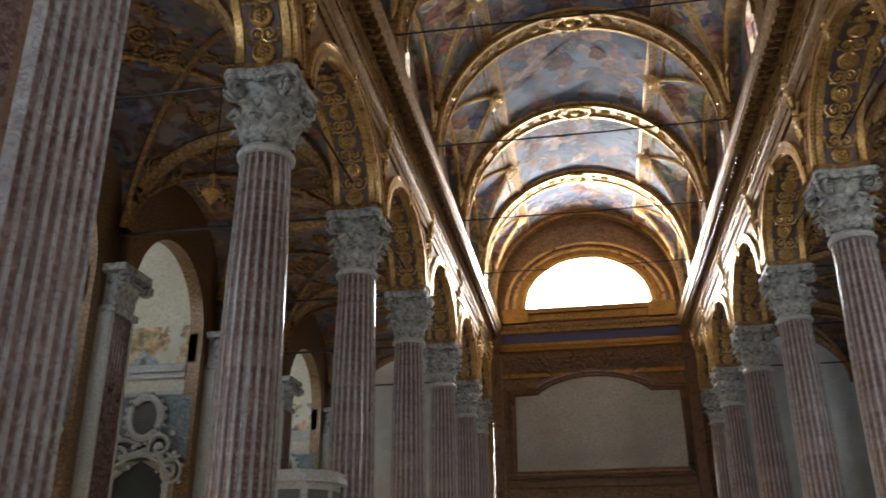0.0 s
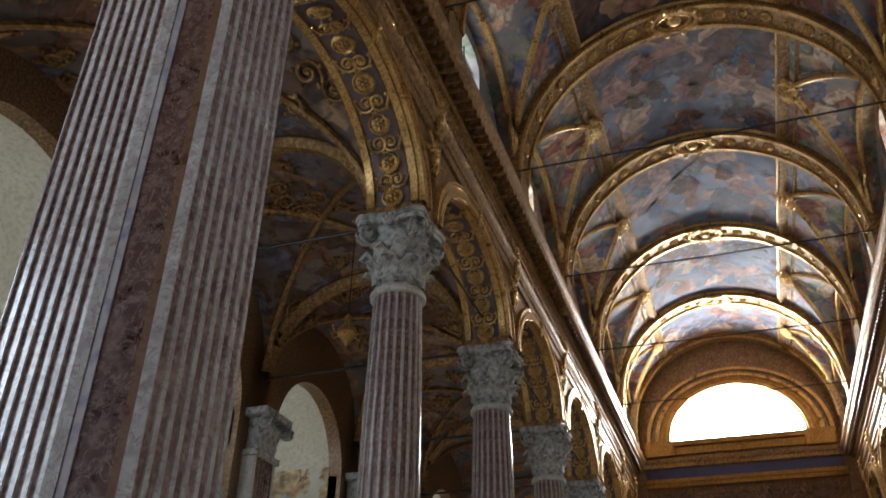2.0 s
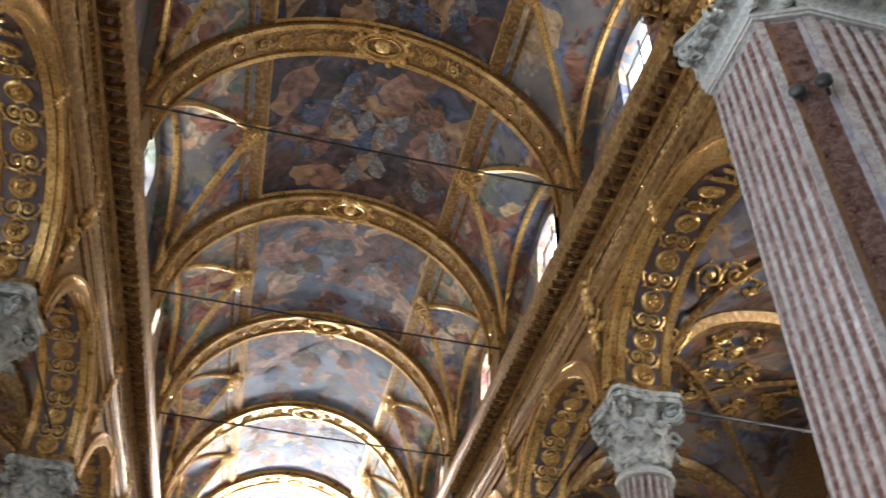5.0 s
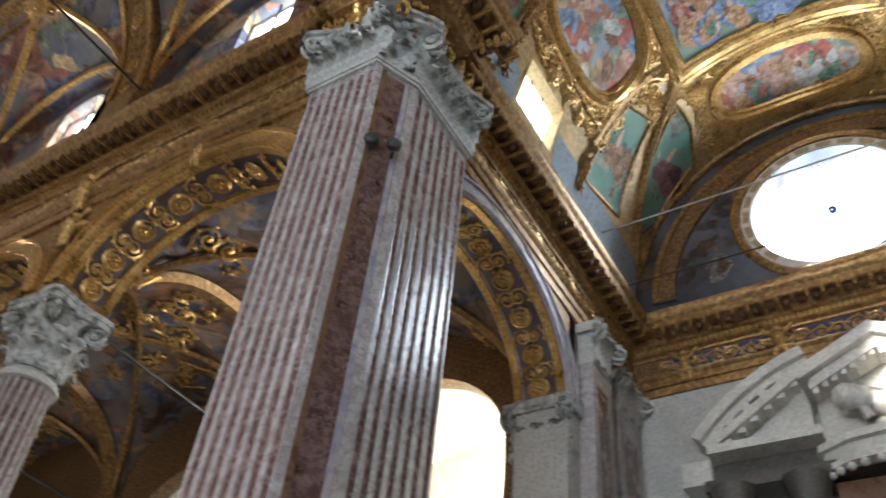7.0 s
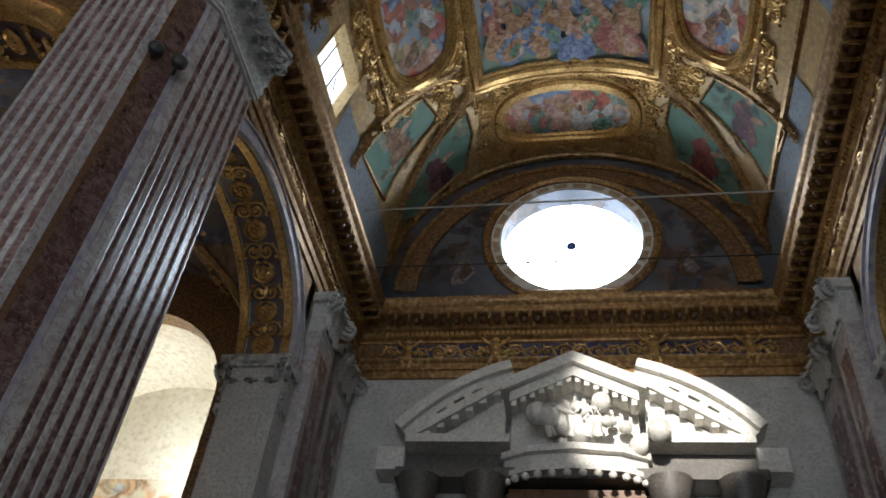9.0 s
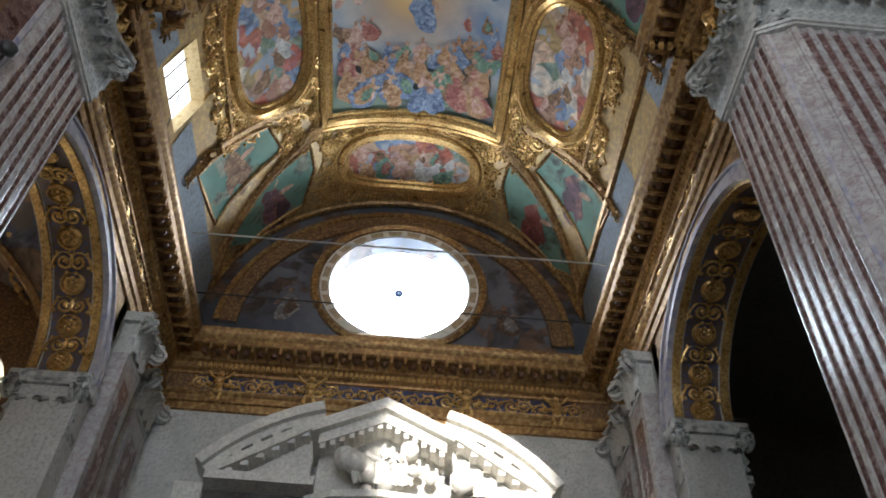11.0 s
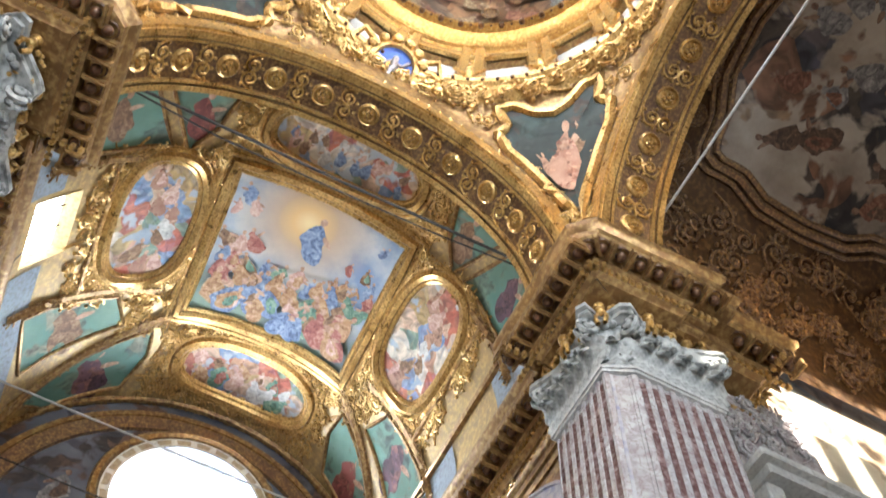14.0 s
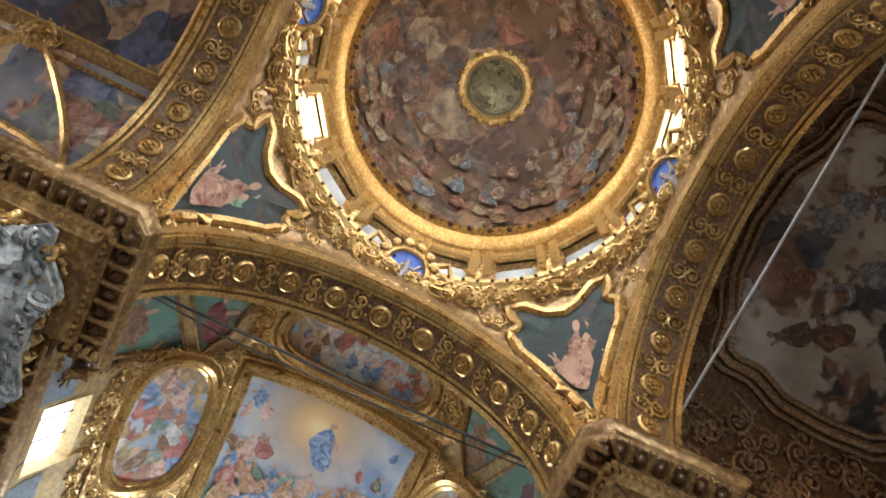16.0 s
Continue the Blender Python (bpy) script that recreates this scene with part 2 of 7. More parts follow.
# ---------------------------------------------------------------- mesh tools
class Geo:
    """A growing list of points and faces."""

    def __init__(self):
        self.v, self.f = [], []

    def add(self, pts, faces):
        o = len(self.v)
        self.v += [tuple(p) for p in pts]
        self.f += [tuple(i + o for i in f) for f in faces]
        return self

    def box(self, x0, x1, y0, y1, z0, z1, c=0.0):
        if c <= 0:
            p = [(x, y, z) for z in (z0, z1) for y in (y0, y1) for x in (x0, x1)]
            return self.add(p, [(0, 2, 3, 1), (4, 5, 7, 6), (0, 1, 5, 4), (2, 6, 7, 3), (0, 4, 6, 2), (1, 3, 7, 5)])
        oc = [(x0 + c, y0), (x1 - c, y0), (x1, y0 + c), (x1, y1 - c), (x1 - c, y1), (x0 + c, y1), (x0, y1 - c), (x0, y0 + c)]
        return self.prism(oc, z0, z1)

    def prism(self, poly, a, b, to=lambda u, v, w: (u, v, w)):
        n = len(poly)
        p = [to(u, v, a) for u, v in poly] + [to(u, v, b) for u, v in poly]
        return self.add(p, [tuple(range(n))[::-1], tuple(range(n, 2 * n))] + [(i, (i + 1) % n, n + (i + 1) % n, n + i) for i in range(n)])

    def grid(self, rows, wrap=False):
        m = len(rows[0])
        p = [q for r in rows for q in r]
        f = []
        for i in range(len(rows) - 1):
            for j in range(m if wrap else m - 1):
                k = (j + 1) % m
                f.append((i * m + j, i * m + k, (i + 1) * m + k, (i + 1) * m + j))
        return self.add(p, f)

    def lathe(self, prof, n=24, at=(0, 0, 0), a0=0.0, a1=2 * math.pi):
        full = abs(a1 - a0 - 2 * math.pi) < 1e-6
        k = n if full else n + 1
        return self.grid([[(at[0] + r * math.cos(a0 + (a1 - a0) * j / n), at[1] + r * math.sin(a0 + (a1 - a0) * j / n), at[2] + z) for j in range(k)] for r, z in prof], full)

    def ball(self, x, y, z, r, n=8, sz=1.0):
        return self.lathe([(max(1e-4, r * math.sin(math.pi * i / (n - 2))), -r * sz * math.cos(math.pi * i / (n - 2))) for i in range(n - 1)], n, (x, y, z))

    def tube(self, path, r, n=6, closed=False, flat=1.0):
        pts = [Vector(p) for p in path]
        rows, m = [], len(pts)
        for i, p in enumerate(pts):
            a = pts[(i - 1) % m] if (closed or i) else p
            b = pts[(i + 1) % m] if (closed or i < m - 1) else p
            d = (b - a).normalized()
            up = Vector((0, 0, 1)) if abs(d.z) < 0.9 else Vector((1, 0, 0))
            s = d.cross(up).normalized()
            w = s.cross(d)
            rows.append([p + s * r * math.cos(2 * math.pi * k / n) + w * r * flat * math.sin(2 * math.pi * k / n) for k in range(n)])
        if closed:
            rows.append(rows[0])
        return self.grid(rows, True)

    def moved(self, m):
        g = Geo()
        g.v = [tuple(m @ Vector(p)) for p in self.v]
        g.f = list(self.f)
        return g

    def join(self, other):
        return self.add(other.v, other.f)

    def mesh(self, name, mat, smooth=True, angle=35):
        me = bpy.data.meshes.new(name)
        me.from_pydata(self.v, [], self.f)
        me.materials.append(mat)
        bm = bmesh.new()
        bm.from_mesh(me)
        bmesh.ops.remove_doubles(bm, verts=bm.verts, dist=1e-5)
        bmesh.ops.recalc_face_normals(bm, faces=bm.faces)
        for f in bm.faces:
            f.smooth = smooth
        lim = radians(angle)
        for e in bm.edges:
            if len(e.link_faces) == 2 and e.calc_face_angle(0) > lim:
                e.smooth = False
        bm.to_mesh(me)
        bm.free()
        return me


def part(name, geo, mat, parent=None, label="", smooth=True, at=None):
    me = geo.mesh(name, mat, smooth) if isinstance(geo, Geo) else geo
    ob = new(name, me)
    if parent is not None:
        ob.parent = parent
    if at is not None:
        ob.matrix_basis = at
    return tagged(ob, label)


def thing(name, label, category, group="", kind="", at=None):
    ob = new(name)
    if at is not None:
        ob.matrix_basis = at
    return tagged(ob, label, category, group, kind)


def setting(name, geo, mat, label="", smooth=True, category=""):
    ob = part(name, geo, mat, None, label, smooth)
    return tagged(ob, label, category, "", "structure")


def mirror(path, sx=1, sy=1):
    return [(sx * x, sy * y) for x, y in path]


def sweep(path, prof, closed=False):
    """Runs a profile of (set-back, height) along a plan line; set-back goes to the line's right."""
    g = Geo()
    n = len(path)
    rows = []
    for i in range(n):
        p = Vector(path[i])
        a = Vector(path[i - 1]) if (i or closed) else None
        b = Vector(path[(i + 1) % n]) if (i < n - 1 or closed) else None
        d1 = (p - a).normalized() if a is not None else (b - p).normalized()
        d2 = (b - p).normalized() if b is not None else d1
        n1, n2 = Vector((d1.y, -d1.x)), Vector((d2.y, -d2.x))
        mit = (n1 + n2)
        mit = mit / max(0.2, mit.dot(n1))
        rows.append([(p.x + mit.x * u, p.y + mit.y * u, z) for u, z in prof])
    if closed:
        rows.append(rows[0])
    return g.grid(rows)


def arc(cx, cz, r, a0, a1, n):
    return [(cx + r * math.cos(a0 + (a1 - a0) * i / n), cz + r * math.sin(a0 + (a1 - a0) * i / n)) for i in range(n + 1)]


def band(g, cy, cz, r0, r1, d0, d1, to, n=24, a0=0.0, a1=math.pi):
    """An arch ring between two radii and two depths; to() places (across, depth, height)."""
    rows = []
    for r, d in ((r0, d0), (r1, d0), (r1, d1), (r0, d1), (r0, d0)):
        rows.append([to(u, d, z) for u, z in arc(cy, cz, r, a0, a1, n)])
    return g.grid(rows)


ROBES = [fresco("robe_paint_%s" % n, a, b, [c, a, b], 0.4, 1.6, seed=k * 3.3) for k, (n, a, b, c) in enumerate((
    ("red", (0.16, 0.035, 0.035), (0.34, 0.1, 0.08), (0.42, 0.2, 0.14)), ("rose", (0.34, 0.14, 0.09), (0.55, 0.34, 0.24), (0.5, 0.3, 0.2)),
    ("plum", (0.07, 0.035, 0.05), (0.2, 0.1, 0.12), (0.3, 0.14, 0.12)), ("ochre", (0.3, 0.17, 0.05), (0.52, 0.34, 0.14), (0.24, 0.12, 0.08))))]
SKIN = stone("skin_tone_paint", (0.42, 0.25, 0.16), (0.55, 0.36, 0.24), (0.33, 0.18, 0.11), 3, 0.7, 0, 0.1, 12)


def plain_figure(k):
    """Outlines of a plain draped shape, within -1 to 1: robe, head patch, arm patch."""
    w = random.Random(k)
    lean = w.uniform(-0.3, 0.3)
    robe = []
    for i in range(30):
        a = 2 * math.pi * i / 30
        y = math.sin(a)
        wide = 0.26 + 0.34 * ((1 - y) / 2) ** 0.8 + 0.09 * math.sin(3 * a + k) + 0.05 * math.sin(7 * a + 2 * k) + 0.03 * math.sin(11 * a + 3 * k)
        robe.append((wide * math.cos(a) + lean * y, 0.74 * y - 0.24))
    hx = lean * 0.9 + w.uniform(-0.08, 0.08)
    head = [(hx + 0.125 * math.cos(2 * math.pi * i / 12), 0.62 + 0.15 * math.sin(2 * math.pi * i / 12)) for i in range(12)]
    sgn = 1 if k % 2 else -1
    up = w.uniform(-0.25, 0.4)
    arm = [(sgn * (0.18 + 0.26 * (1 + math.cos(a)) * 0.9) + lean * 0.4, 0.18 + up * (1 + math.cos(a)) * 0.5 + 0.075 * math.sin(a) * (1.3 - 0.5 * math.cos(a))) for a in [2 * math.pi * i / 12 for i in range(12)]]
    return robe, head, arm


def robe_paint(name, dark, mid, light):
    """Brushed folds: dark hollows, mid tone and light ridges."""
    m, t, s = nodes_of(name)
    v = coords(t)
    fold = tex(t, "ShaderNodeTexNoise", 4.2, 4, v, Distortion=1.2)
    fine = tex(t, "ShaderNodeTexNoise", 14.0, 3, v)
    both = blend(t, 0.25, fold.outputs[0], fine.outputs[0])
    t.links.new(ramp(t, both, [(0.32, dark), (0.5, mid), (0.68, light)]), s.inputs["Base Color"])
    s.inputs["Roughness"].default_value = 0.75
    return m


BRIGHT = [robe_paint("robe_" + n, a, b, c) for n, a, b, c in (
    ("blue", (0.05, 0.07, 0.13), (0.17, 0.23, 0.36), (0.4, 0.47, 0.58)), ("orange", (0.2, 0.09, 0.035), (0.42, 0.23, 0.11), (0.64, 0.45, 0.27)),
    ("crimson", (0.15, 0.035, 0.03), (0.36, 0.12, 0.09), (0.56, 0.3, 0.23)), ("white", (0.3, 0.28, 0.27), (0.56, 0.54, 0.5), (0.78, 0.75, 0.7)),
    ("green", (0.05, 0.1, 0.07), (0.14, 0.26, 0.18), (0.36, 0.44, 0.3)), ("pink", (0.34, 0.15, 0.12), (0.58, 0.36, 0.28), (0.74, 0.58, 0.48)),
    ("brown", (0.08, 0.04, 0.02), (0.22, 0.12, 0.06), (0.42, 0.27, 0.15)))]
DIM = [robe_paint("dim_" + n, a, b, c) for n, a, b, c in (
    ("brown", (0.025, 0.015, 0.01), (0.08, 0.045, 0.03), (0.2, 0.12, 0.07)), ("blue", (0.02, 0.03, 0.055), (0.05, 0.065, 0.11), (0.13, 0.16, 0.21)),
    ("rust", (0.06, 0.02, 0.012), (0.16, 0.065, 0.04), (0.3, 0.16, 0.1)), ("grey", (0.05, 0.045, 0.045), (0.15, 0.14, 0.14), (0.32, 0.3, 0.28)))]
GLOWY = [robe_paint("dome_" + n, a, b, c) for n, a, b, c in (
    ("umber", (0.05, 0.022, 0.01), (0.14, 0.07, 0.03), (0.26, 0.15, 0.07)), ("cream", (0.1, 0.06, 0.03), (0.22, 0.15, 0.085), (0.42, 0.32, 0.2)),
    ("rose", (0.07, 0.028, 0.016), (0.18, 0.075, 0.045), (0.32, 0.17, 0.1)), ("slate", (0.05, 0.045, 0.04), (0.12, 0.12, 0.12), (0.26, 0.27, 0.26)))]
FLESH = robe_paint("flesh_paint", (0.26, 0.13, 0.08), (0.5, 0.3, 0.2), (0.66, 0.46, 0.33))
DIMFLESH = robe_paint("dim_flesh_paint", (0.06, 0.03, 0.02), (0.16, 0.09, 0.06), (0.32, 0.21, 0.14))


def crowd(parent, surf, spots, paints, skin, lift, label):
    """Plain painted shapes on a curved surface. spots: place (u, v) and size; surf(u, v, a, b, lift) steps a to the side and b up."""
    made = {}
    for k, (u, v, size) in enumerate(spots):
        w = random.Random(k * 7 + len(spots))
        tilt = w.uniform(-0.35, 0.35)
        ca, sa = math.cos(tilt), math.sin(tilt)
        mat = paints[w.randrange(len(paints))]
        other = paints[w.randrange(len(paints))] if w.random() < 0.4 else mat
        robe, head, arm = plain_figure(k + len(spots))
        sash = [(x * 0.55 + 0.12, y * 0.6 - 0.12) for x, y in robe]
        for j, (shade, outline) in enumerate(((mat, robe), (other, sash), (skin, arm), (skin, head))):
            c0 = sum(x for x, y in outline) / len(outline), sum(y for x, y in outline) / len(outline)
            h = lift + 0.0025 * k + 0.0006 * j
            rr = []
            for f in (0.03, 0.55, 1.0):
                rr.append([])
                for x, y in outline:
                    x, y = c0[0] + (x - c0[0]) * f, c0[1] + (y - c0[1]) * f
                    rr[-1].append(surf(u, v, (x * ca - y * sa) * size, (x * sa + y * ca) * size, h))
            made.setdefault(shade.name, (shade, Geo()))[1].grid(rr, True)
    for shade, g in made.values():
        tagged(part("painted_figures", g, shade, parent, label), kind="stuff")


q0 = 0

# ---------------------------------------------------------------- plan
LIP, PIERLIP = 6.0, 5.1          # edge of the cornice along the arms and on the piers
FACE = 6.95                      # face of the arcade walls
PF = 6.35                        # face of the crossing piers
T_END, N_END, C_END = 19.75, 56.0, -24.0
BAY0, BAY = 16.5, 8.3            # first nave column and the bay
COLX = 7.75
SPRING, RISE, HALF = 20.4, 6.6, 6.6
BAYS = [(8.2, 16.5)] + [(BAY0 + BAY * k, BAY0 + BAY * (k + 1)) for k in range(4)] + [(49.7, 56.2)]

setting("floor", Geo().box(-22, 24, -26, 58, -0.3, 0), FLOORM, "worn pale and reddish marble church floor", False)

# the entablature that runs round the whole church
RING = [(7.4, C_END), (7.4, -11.2), (5.45, -11.2), (5.4, -9.4), (5.1, -9.4), (5.1, -8.8), (4.8, -8.8), (4.85, -5.55), (5.35, -5.03), (8.9, -5.03), (8.9, -6), (T_END, -6),
        (T_END, 6), (8.9, 6), (8.9, 4.85), (5.43, 4.85), (5.03, 5.34), (5.0, 8.75), (6, 8.75), (6, N_END)]
RING = RING + [(-x, y) for x, y in RING[::-1]]
INNER = [(7.6, C_END), (7.6, -11.2), (6, -11.2), (6, -6), (T_END, -6), (T_END, 6), (6, 6), (6, N_END)]
INNER = INNER + [(-x, y) for x, y in INNER[::-1]]
setting("architrave", sweep(INNER, [(1.6, 16.2), (0.87, 16.2), (0.85, 16.44), (0.79, 16.46), (0.79, 16.68), (0.71, 16.74), (0.68, 16.82), (0.9, 16.84)], True), OCHRE, "gilded stepped architrave under the church cornice", True, "architrave")
setting("frieze", sweep(INNER, [(0.9, 16.84), (0.9, 17.5)], True), UMBER, "dark frieze with gilded scrollwork", True, "frieze")
setting("bed_moulding", sweep(RING, [(1.5, 17.48), (0.84, 17.5), (0.82, 17.58), (0.72, 17.64), (0.72, 17.84), (0.6, 17.9), (0.56, 18.12), (0.2, 18.16)], True), OCHRE, "ochre moulding under the cornice", True, "moulding")
cornice = setting("cornice", sweep(RING, [(0.2, 18.16), (0.15, 18.2), (0.13, 18.42), (0.05, 18.5), (0.0, 18.6), (0.0, 18.74), (0.1, 18.8), (1.6, 18.82)], True), OCHRE, "gilded projecting cornice with dark beads", True, "cornice")


def along(path, step, back, closed=True):
    """Places at even steps along a plan line, set back to its right: (x, y, turn)."""
    out = []
    n = len(path)
    for i in range(n if closed else n - 1):
        a, b = Vector(path[i]), Vector(path[(i + 1) % n])
        d = b - a
        k = max(1, int(round((d.length - 0.2) / step)))
        if d.length < 0.7:
            continue
        r = Vector((d.y, -d.x)).normalized() * back
        for j in range(k):
            p = a + d * ((j + 0.5) / k) + r
            out.append((p.x, p.y, math.atan2(d.y, d.x)))
    return out


# ---------------------------------------------------------------- walls
def arch_wall(g, u0, u1, c, a, b, zs, zt, d0, d1, to, n=20, z0=None):
    """A wall from u0 to u1 with an arched opening (centre c, half width a, rise b), springing at zs."""
    if z0 is None:
        z0 = zs
    ps = [(c + a * math.cos(math.pi - math.pi * i / n), zs + b * math.sin(math.pi * i / n)) for i in range(n + 1)]
    ps = [(u0, z0), (c - a, z0)] + ps + [(c + a, z0), (u1, z0)]
    for d in (d0, d1):
        g.grid([[to(u, d, z) for u, z in ps], [to(u, d, zt) for u, z in ps]])
    g.grid([[to(u, d0, z) for u, z in ps], [to(u, d1, z) for u, z in ps]])
    g.grid([[to(u, d0, zt) for u in (u0, u1)], [to(u, d1, zt) for u in (u0, u1)]])
    for u in (u0, u1):
        g.add([to(u, d0, z0), to(u, d1, z0), to(u, d1, zt), to(u, d0, zt)], [(0, 1, 2, 3)])
    return g


ARCH_A, ARCH_B, ARCH_Z = 3.45, 2.45, 13.6
for side in (1, -1):
    nm = "east" if side > 0 else "west"
    w = Geo()
    for y0, y1 in BAYS:
        c = (y0 + y1) / 2
        a = ARCH_A if y1 - y0 > 7 else 2.6
        arch_wall(w, y0, y1, c, a, ARCH_B, ARCH_Z, 17.6, FACE + 0.02, FACE + 1.5, lambda u, d, z: (side * d, u, z))
    setting("wall_nave_" + nm, w, OCHRE, "gilded ochre arcade wall above the nave columns", True, "wall")
    for ya in (1, -1):
        w = Geo()
        arch_wall(w, 8.3, 16.0, 12.3, ARCH_A, ARCH_B, ARCH_Z, 17.6, FACE + 0.02, FACE + 1.5, lambda u, d, z: (side * u, ya * d, z))
        w.box(*sorted((side * 15.75, side * 20.9)), *sorted((ya * 6.97, ya * 8.4)), 0, 17.6)
        setting("wall_transept_" + nm + ("_north" if ya > 0 else "_south"), w, PALE, "pale marble transept wall with a tall arch", True, "wall")
    # choir side
    w = Geo()
    if side > 0:
        w.box(6.97, 8.0, -26, -8.3, 0, 20.6)
    else:
        # unseen west side: gap left so the sun reaches the east wall
        w.box(-8.0, -6.97, -26, -8.3, 0, 17.9).box(-8.0, -6.97, -26, -15.6, 17.9, 20.6).box(-8.0, -6.97, -10.4, -8.3, 17.9, 20.6)
        # bars added in the gap only to break the sun into streaks
        for y in (-14.6, -13.1, -11.9):
            w.box(-7.7, -7.4, y - 0.34, y + 0.34, 17.9, 20.6)
    setting("wall_choir_" + nm, w, CHOIRWALL, "warm cream painted choir wall with faded panels", True, "wall")

# attic walls with the high windows, lunettes above the cornice


def attic(g, u0, u1, holes, to, zt=25.2):
    cur = u0
    for c, h, z0, z1 in holes:
        g.grid([[to(cur, 0, 18.4), to(c - h, 0, 18.4)], [to(cur, 0, zt), to(c - h, 0, zt)]])
        g.grid([[to(c - h, 0, 18.4), to(c + h, 0, 18.4)], [to(c - h, 0, z0), to(c + h, 0, z0)]])
        top = [(c + h * math.cos(math.pi - math.pi * i / 10), z1 + h * 0.5 * math.sin(math.pi * i / 10)) for i in range(11)]
        g.grid([[to(u, 0, z) for u, z in top], [to(u, 0, zt) for u, z in top]])
        lo = [(c - h, z0)] + top + [(c + h, z0)]
        g.grid([[to(u, 0, z) for u, z in lo + lo[:1]], [to(u, 0.8, z) for u, z in lo + lo[:1]]])
        cur = c + h
    g.grid([[to(cur, 0, 18.4), to(u1, 0, 18.4)], [to(cur, 0, zt), to(u1, 0, zt)]])
    return g


def window(k, to, c, h, z0, z1, bars=2):
    """Glazing bars and the white sky behind an opening."""
    fr = Geo()
    e = lambda a0, a1, b0, b1: fr.add([to(u, d, z) for d in (0.24, 0.3) for z in (b0, b1) for u in (a0, a1)],
                                     [(0, 2, 3, 1), (4, 5, 7, 6), (0, 1, 5, 4), (2, 6, 7, 3), (0, 4, 6, 2), (1, 3, 7, 5)])
    e(c - h, c - h + 0.06, z0, z1)
    e(c + h - 0.06, c + h, z0, z1)
    for i in range(bars + 1):
        z = z0 + (z1 - z0) * i / bars
        e(c - h, c + h, z - 0.03, z + 0.03)
    e(c - 0.03, c + 0.03, z0, z1 + h * 0.45)
    setting("window_%d" % k, fr, IRON, "small clerestory window with dark bars", False, "window")
    bd = Geo().add([to(c - h - 0.3, 0.5, z0 - 0.3), to(c + h + 0.3, 0.5, z0 - 0.3), to(c + h + 0.3, 0.5, z1 + h + 0.2), to(c - h - 0.3, 0.5, z1 + h + 0.2)], [(0, 1, 2, 3)])
    setting("backdrop", bd, NAVEGLOW, "white sky outside the window", False, "sky")


wk = 1
for side in (1, -1):
    to = lambda u, d, z: (side * (7.12 + d), u, z)
    w = Geo()
    attic(w, 8.0, 56.2, [((a + b) / 2, 1.0, 20.6, 23.2) for a, b in BAYS], to)
    setting("wall_attic_" + ("east" if side > 0 else "west"), w, CELLF, "painted lunette wall with small windows", True, "wall")
    for a, b in BAYS:
        window(wk, to, (a + b) / 2, 1.0, 20.6, 23.2)
        wk += 1
    for ya in (1, -1):
        to2 = lambda u, d, z: (side * u, ya * (6.62 + d), z)
        w = Geo()
        attic(w, 7.0, 20.8, [], to2, 20.2)
        setting("wall_transept_attic", w, PALEBLUE if side > 0 else PALE, "painted transept wall above the cornice", True, "wall")

# ---------------------------------------------------------------- nave vault
def main_z(x):
    return SPRING + RISE * math.sqrt(max(0.0, 1 - (x / (HALF + 0.02)) ** 2))


BX = 4.05            # where the long ribs run


def cell_z(ax, dy, half):
    """Height of the lunette cell at distance ax from the axis and dy from the bay's middle."""
    u = min(1.0, max(0.0, (ax - BX) / (HALF - BX)))
    b = half * u
    zm = main_z(ax)
    if b < 1e-6 or abs(dy) >= b:
        return zm
    crown = main_z(BX) + (24.3 - main_z(BX)) * u
    return zm + max(0.0, crown - zm) * math.sqrt(1 - (dy / b) ** 2)


vault = setting("ceiling", Geo().box(-0.5, 0.5, 8.3, 8.4, main_z(0) + 0.4, main_z(0) + 0.5), OCHRE, "frescoed barrel vault of the nave with gilded ribs", False, "vault")
for k, (y0, y1) in enumerate(BAYS):
    mid, half = (y0 + y1) / 2, (y1 - y0) / 2 - 0.45
    g = Geo()
    xs = [-3.95 + 7.9 * i / 24 for i in range(25)]
    g.grid([[(x, y, main_z(x)) for x in xs] for y in (y0, y1)])
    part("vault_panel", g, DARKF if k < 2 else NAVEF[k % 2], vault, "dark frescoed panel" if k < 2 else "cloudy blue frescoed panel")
    for s in (1, -1):
        g = Geo()
        rows = []
        for i in range(21):
            ax = 3.95 + (HALF - 3.95) * (1 - (1 - i / 20) ** 1.7)
            rows.append([(s * ax, mid + (y1 - y0) / 2 * j / 24, cell_z(ax, (y1 - y0) / 2 * j / 24, half)) for j in range(-24, 25)])
        rows.append([(s * 7.14, y, z) for x, y, z in rows[-1]])
        g.grid(rows)
        part("vault_cell", g, CELLF, vault, "frescoed lunette cell")
        for q in (1, -1):
            pth = []
            for i in range(17):
                ax = BX + (HALF - BX) * i / 16
                pth.append((s * (ax - 0.02), mid + q * half * i / 16, main_z(ax) - 0.04))
            part("groin_rib", Geo().tube(pth, 0.13, 6), GOLD, vault)
        # arched rim over the window
        pth = [(s * 6.55, mid + half * math.cos(a), SPRING + (24.3 - SPRING) * math.sin(a)) for a in [math.pi * i / 20 for i in range(21)]]
        part("lunette_rim", Geo().tube(pth, 0.12, 6), GOLD, vault)
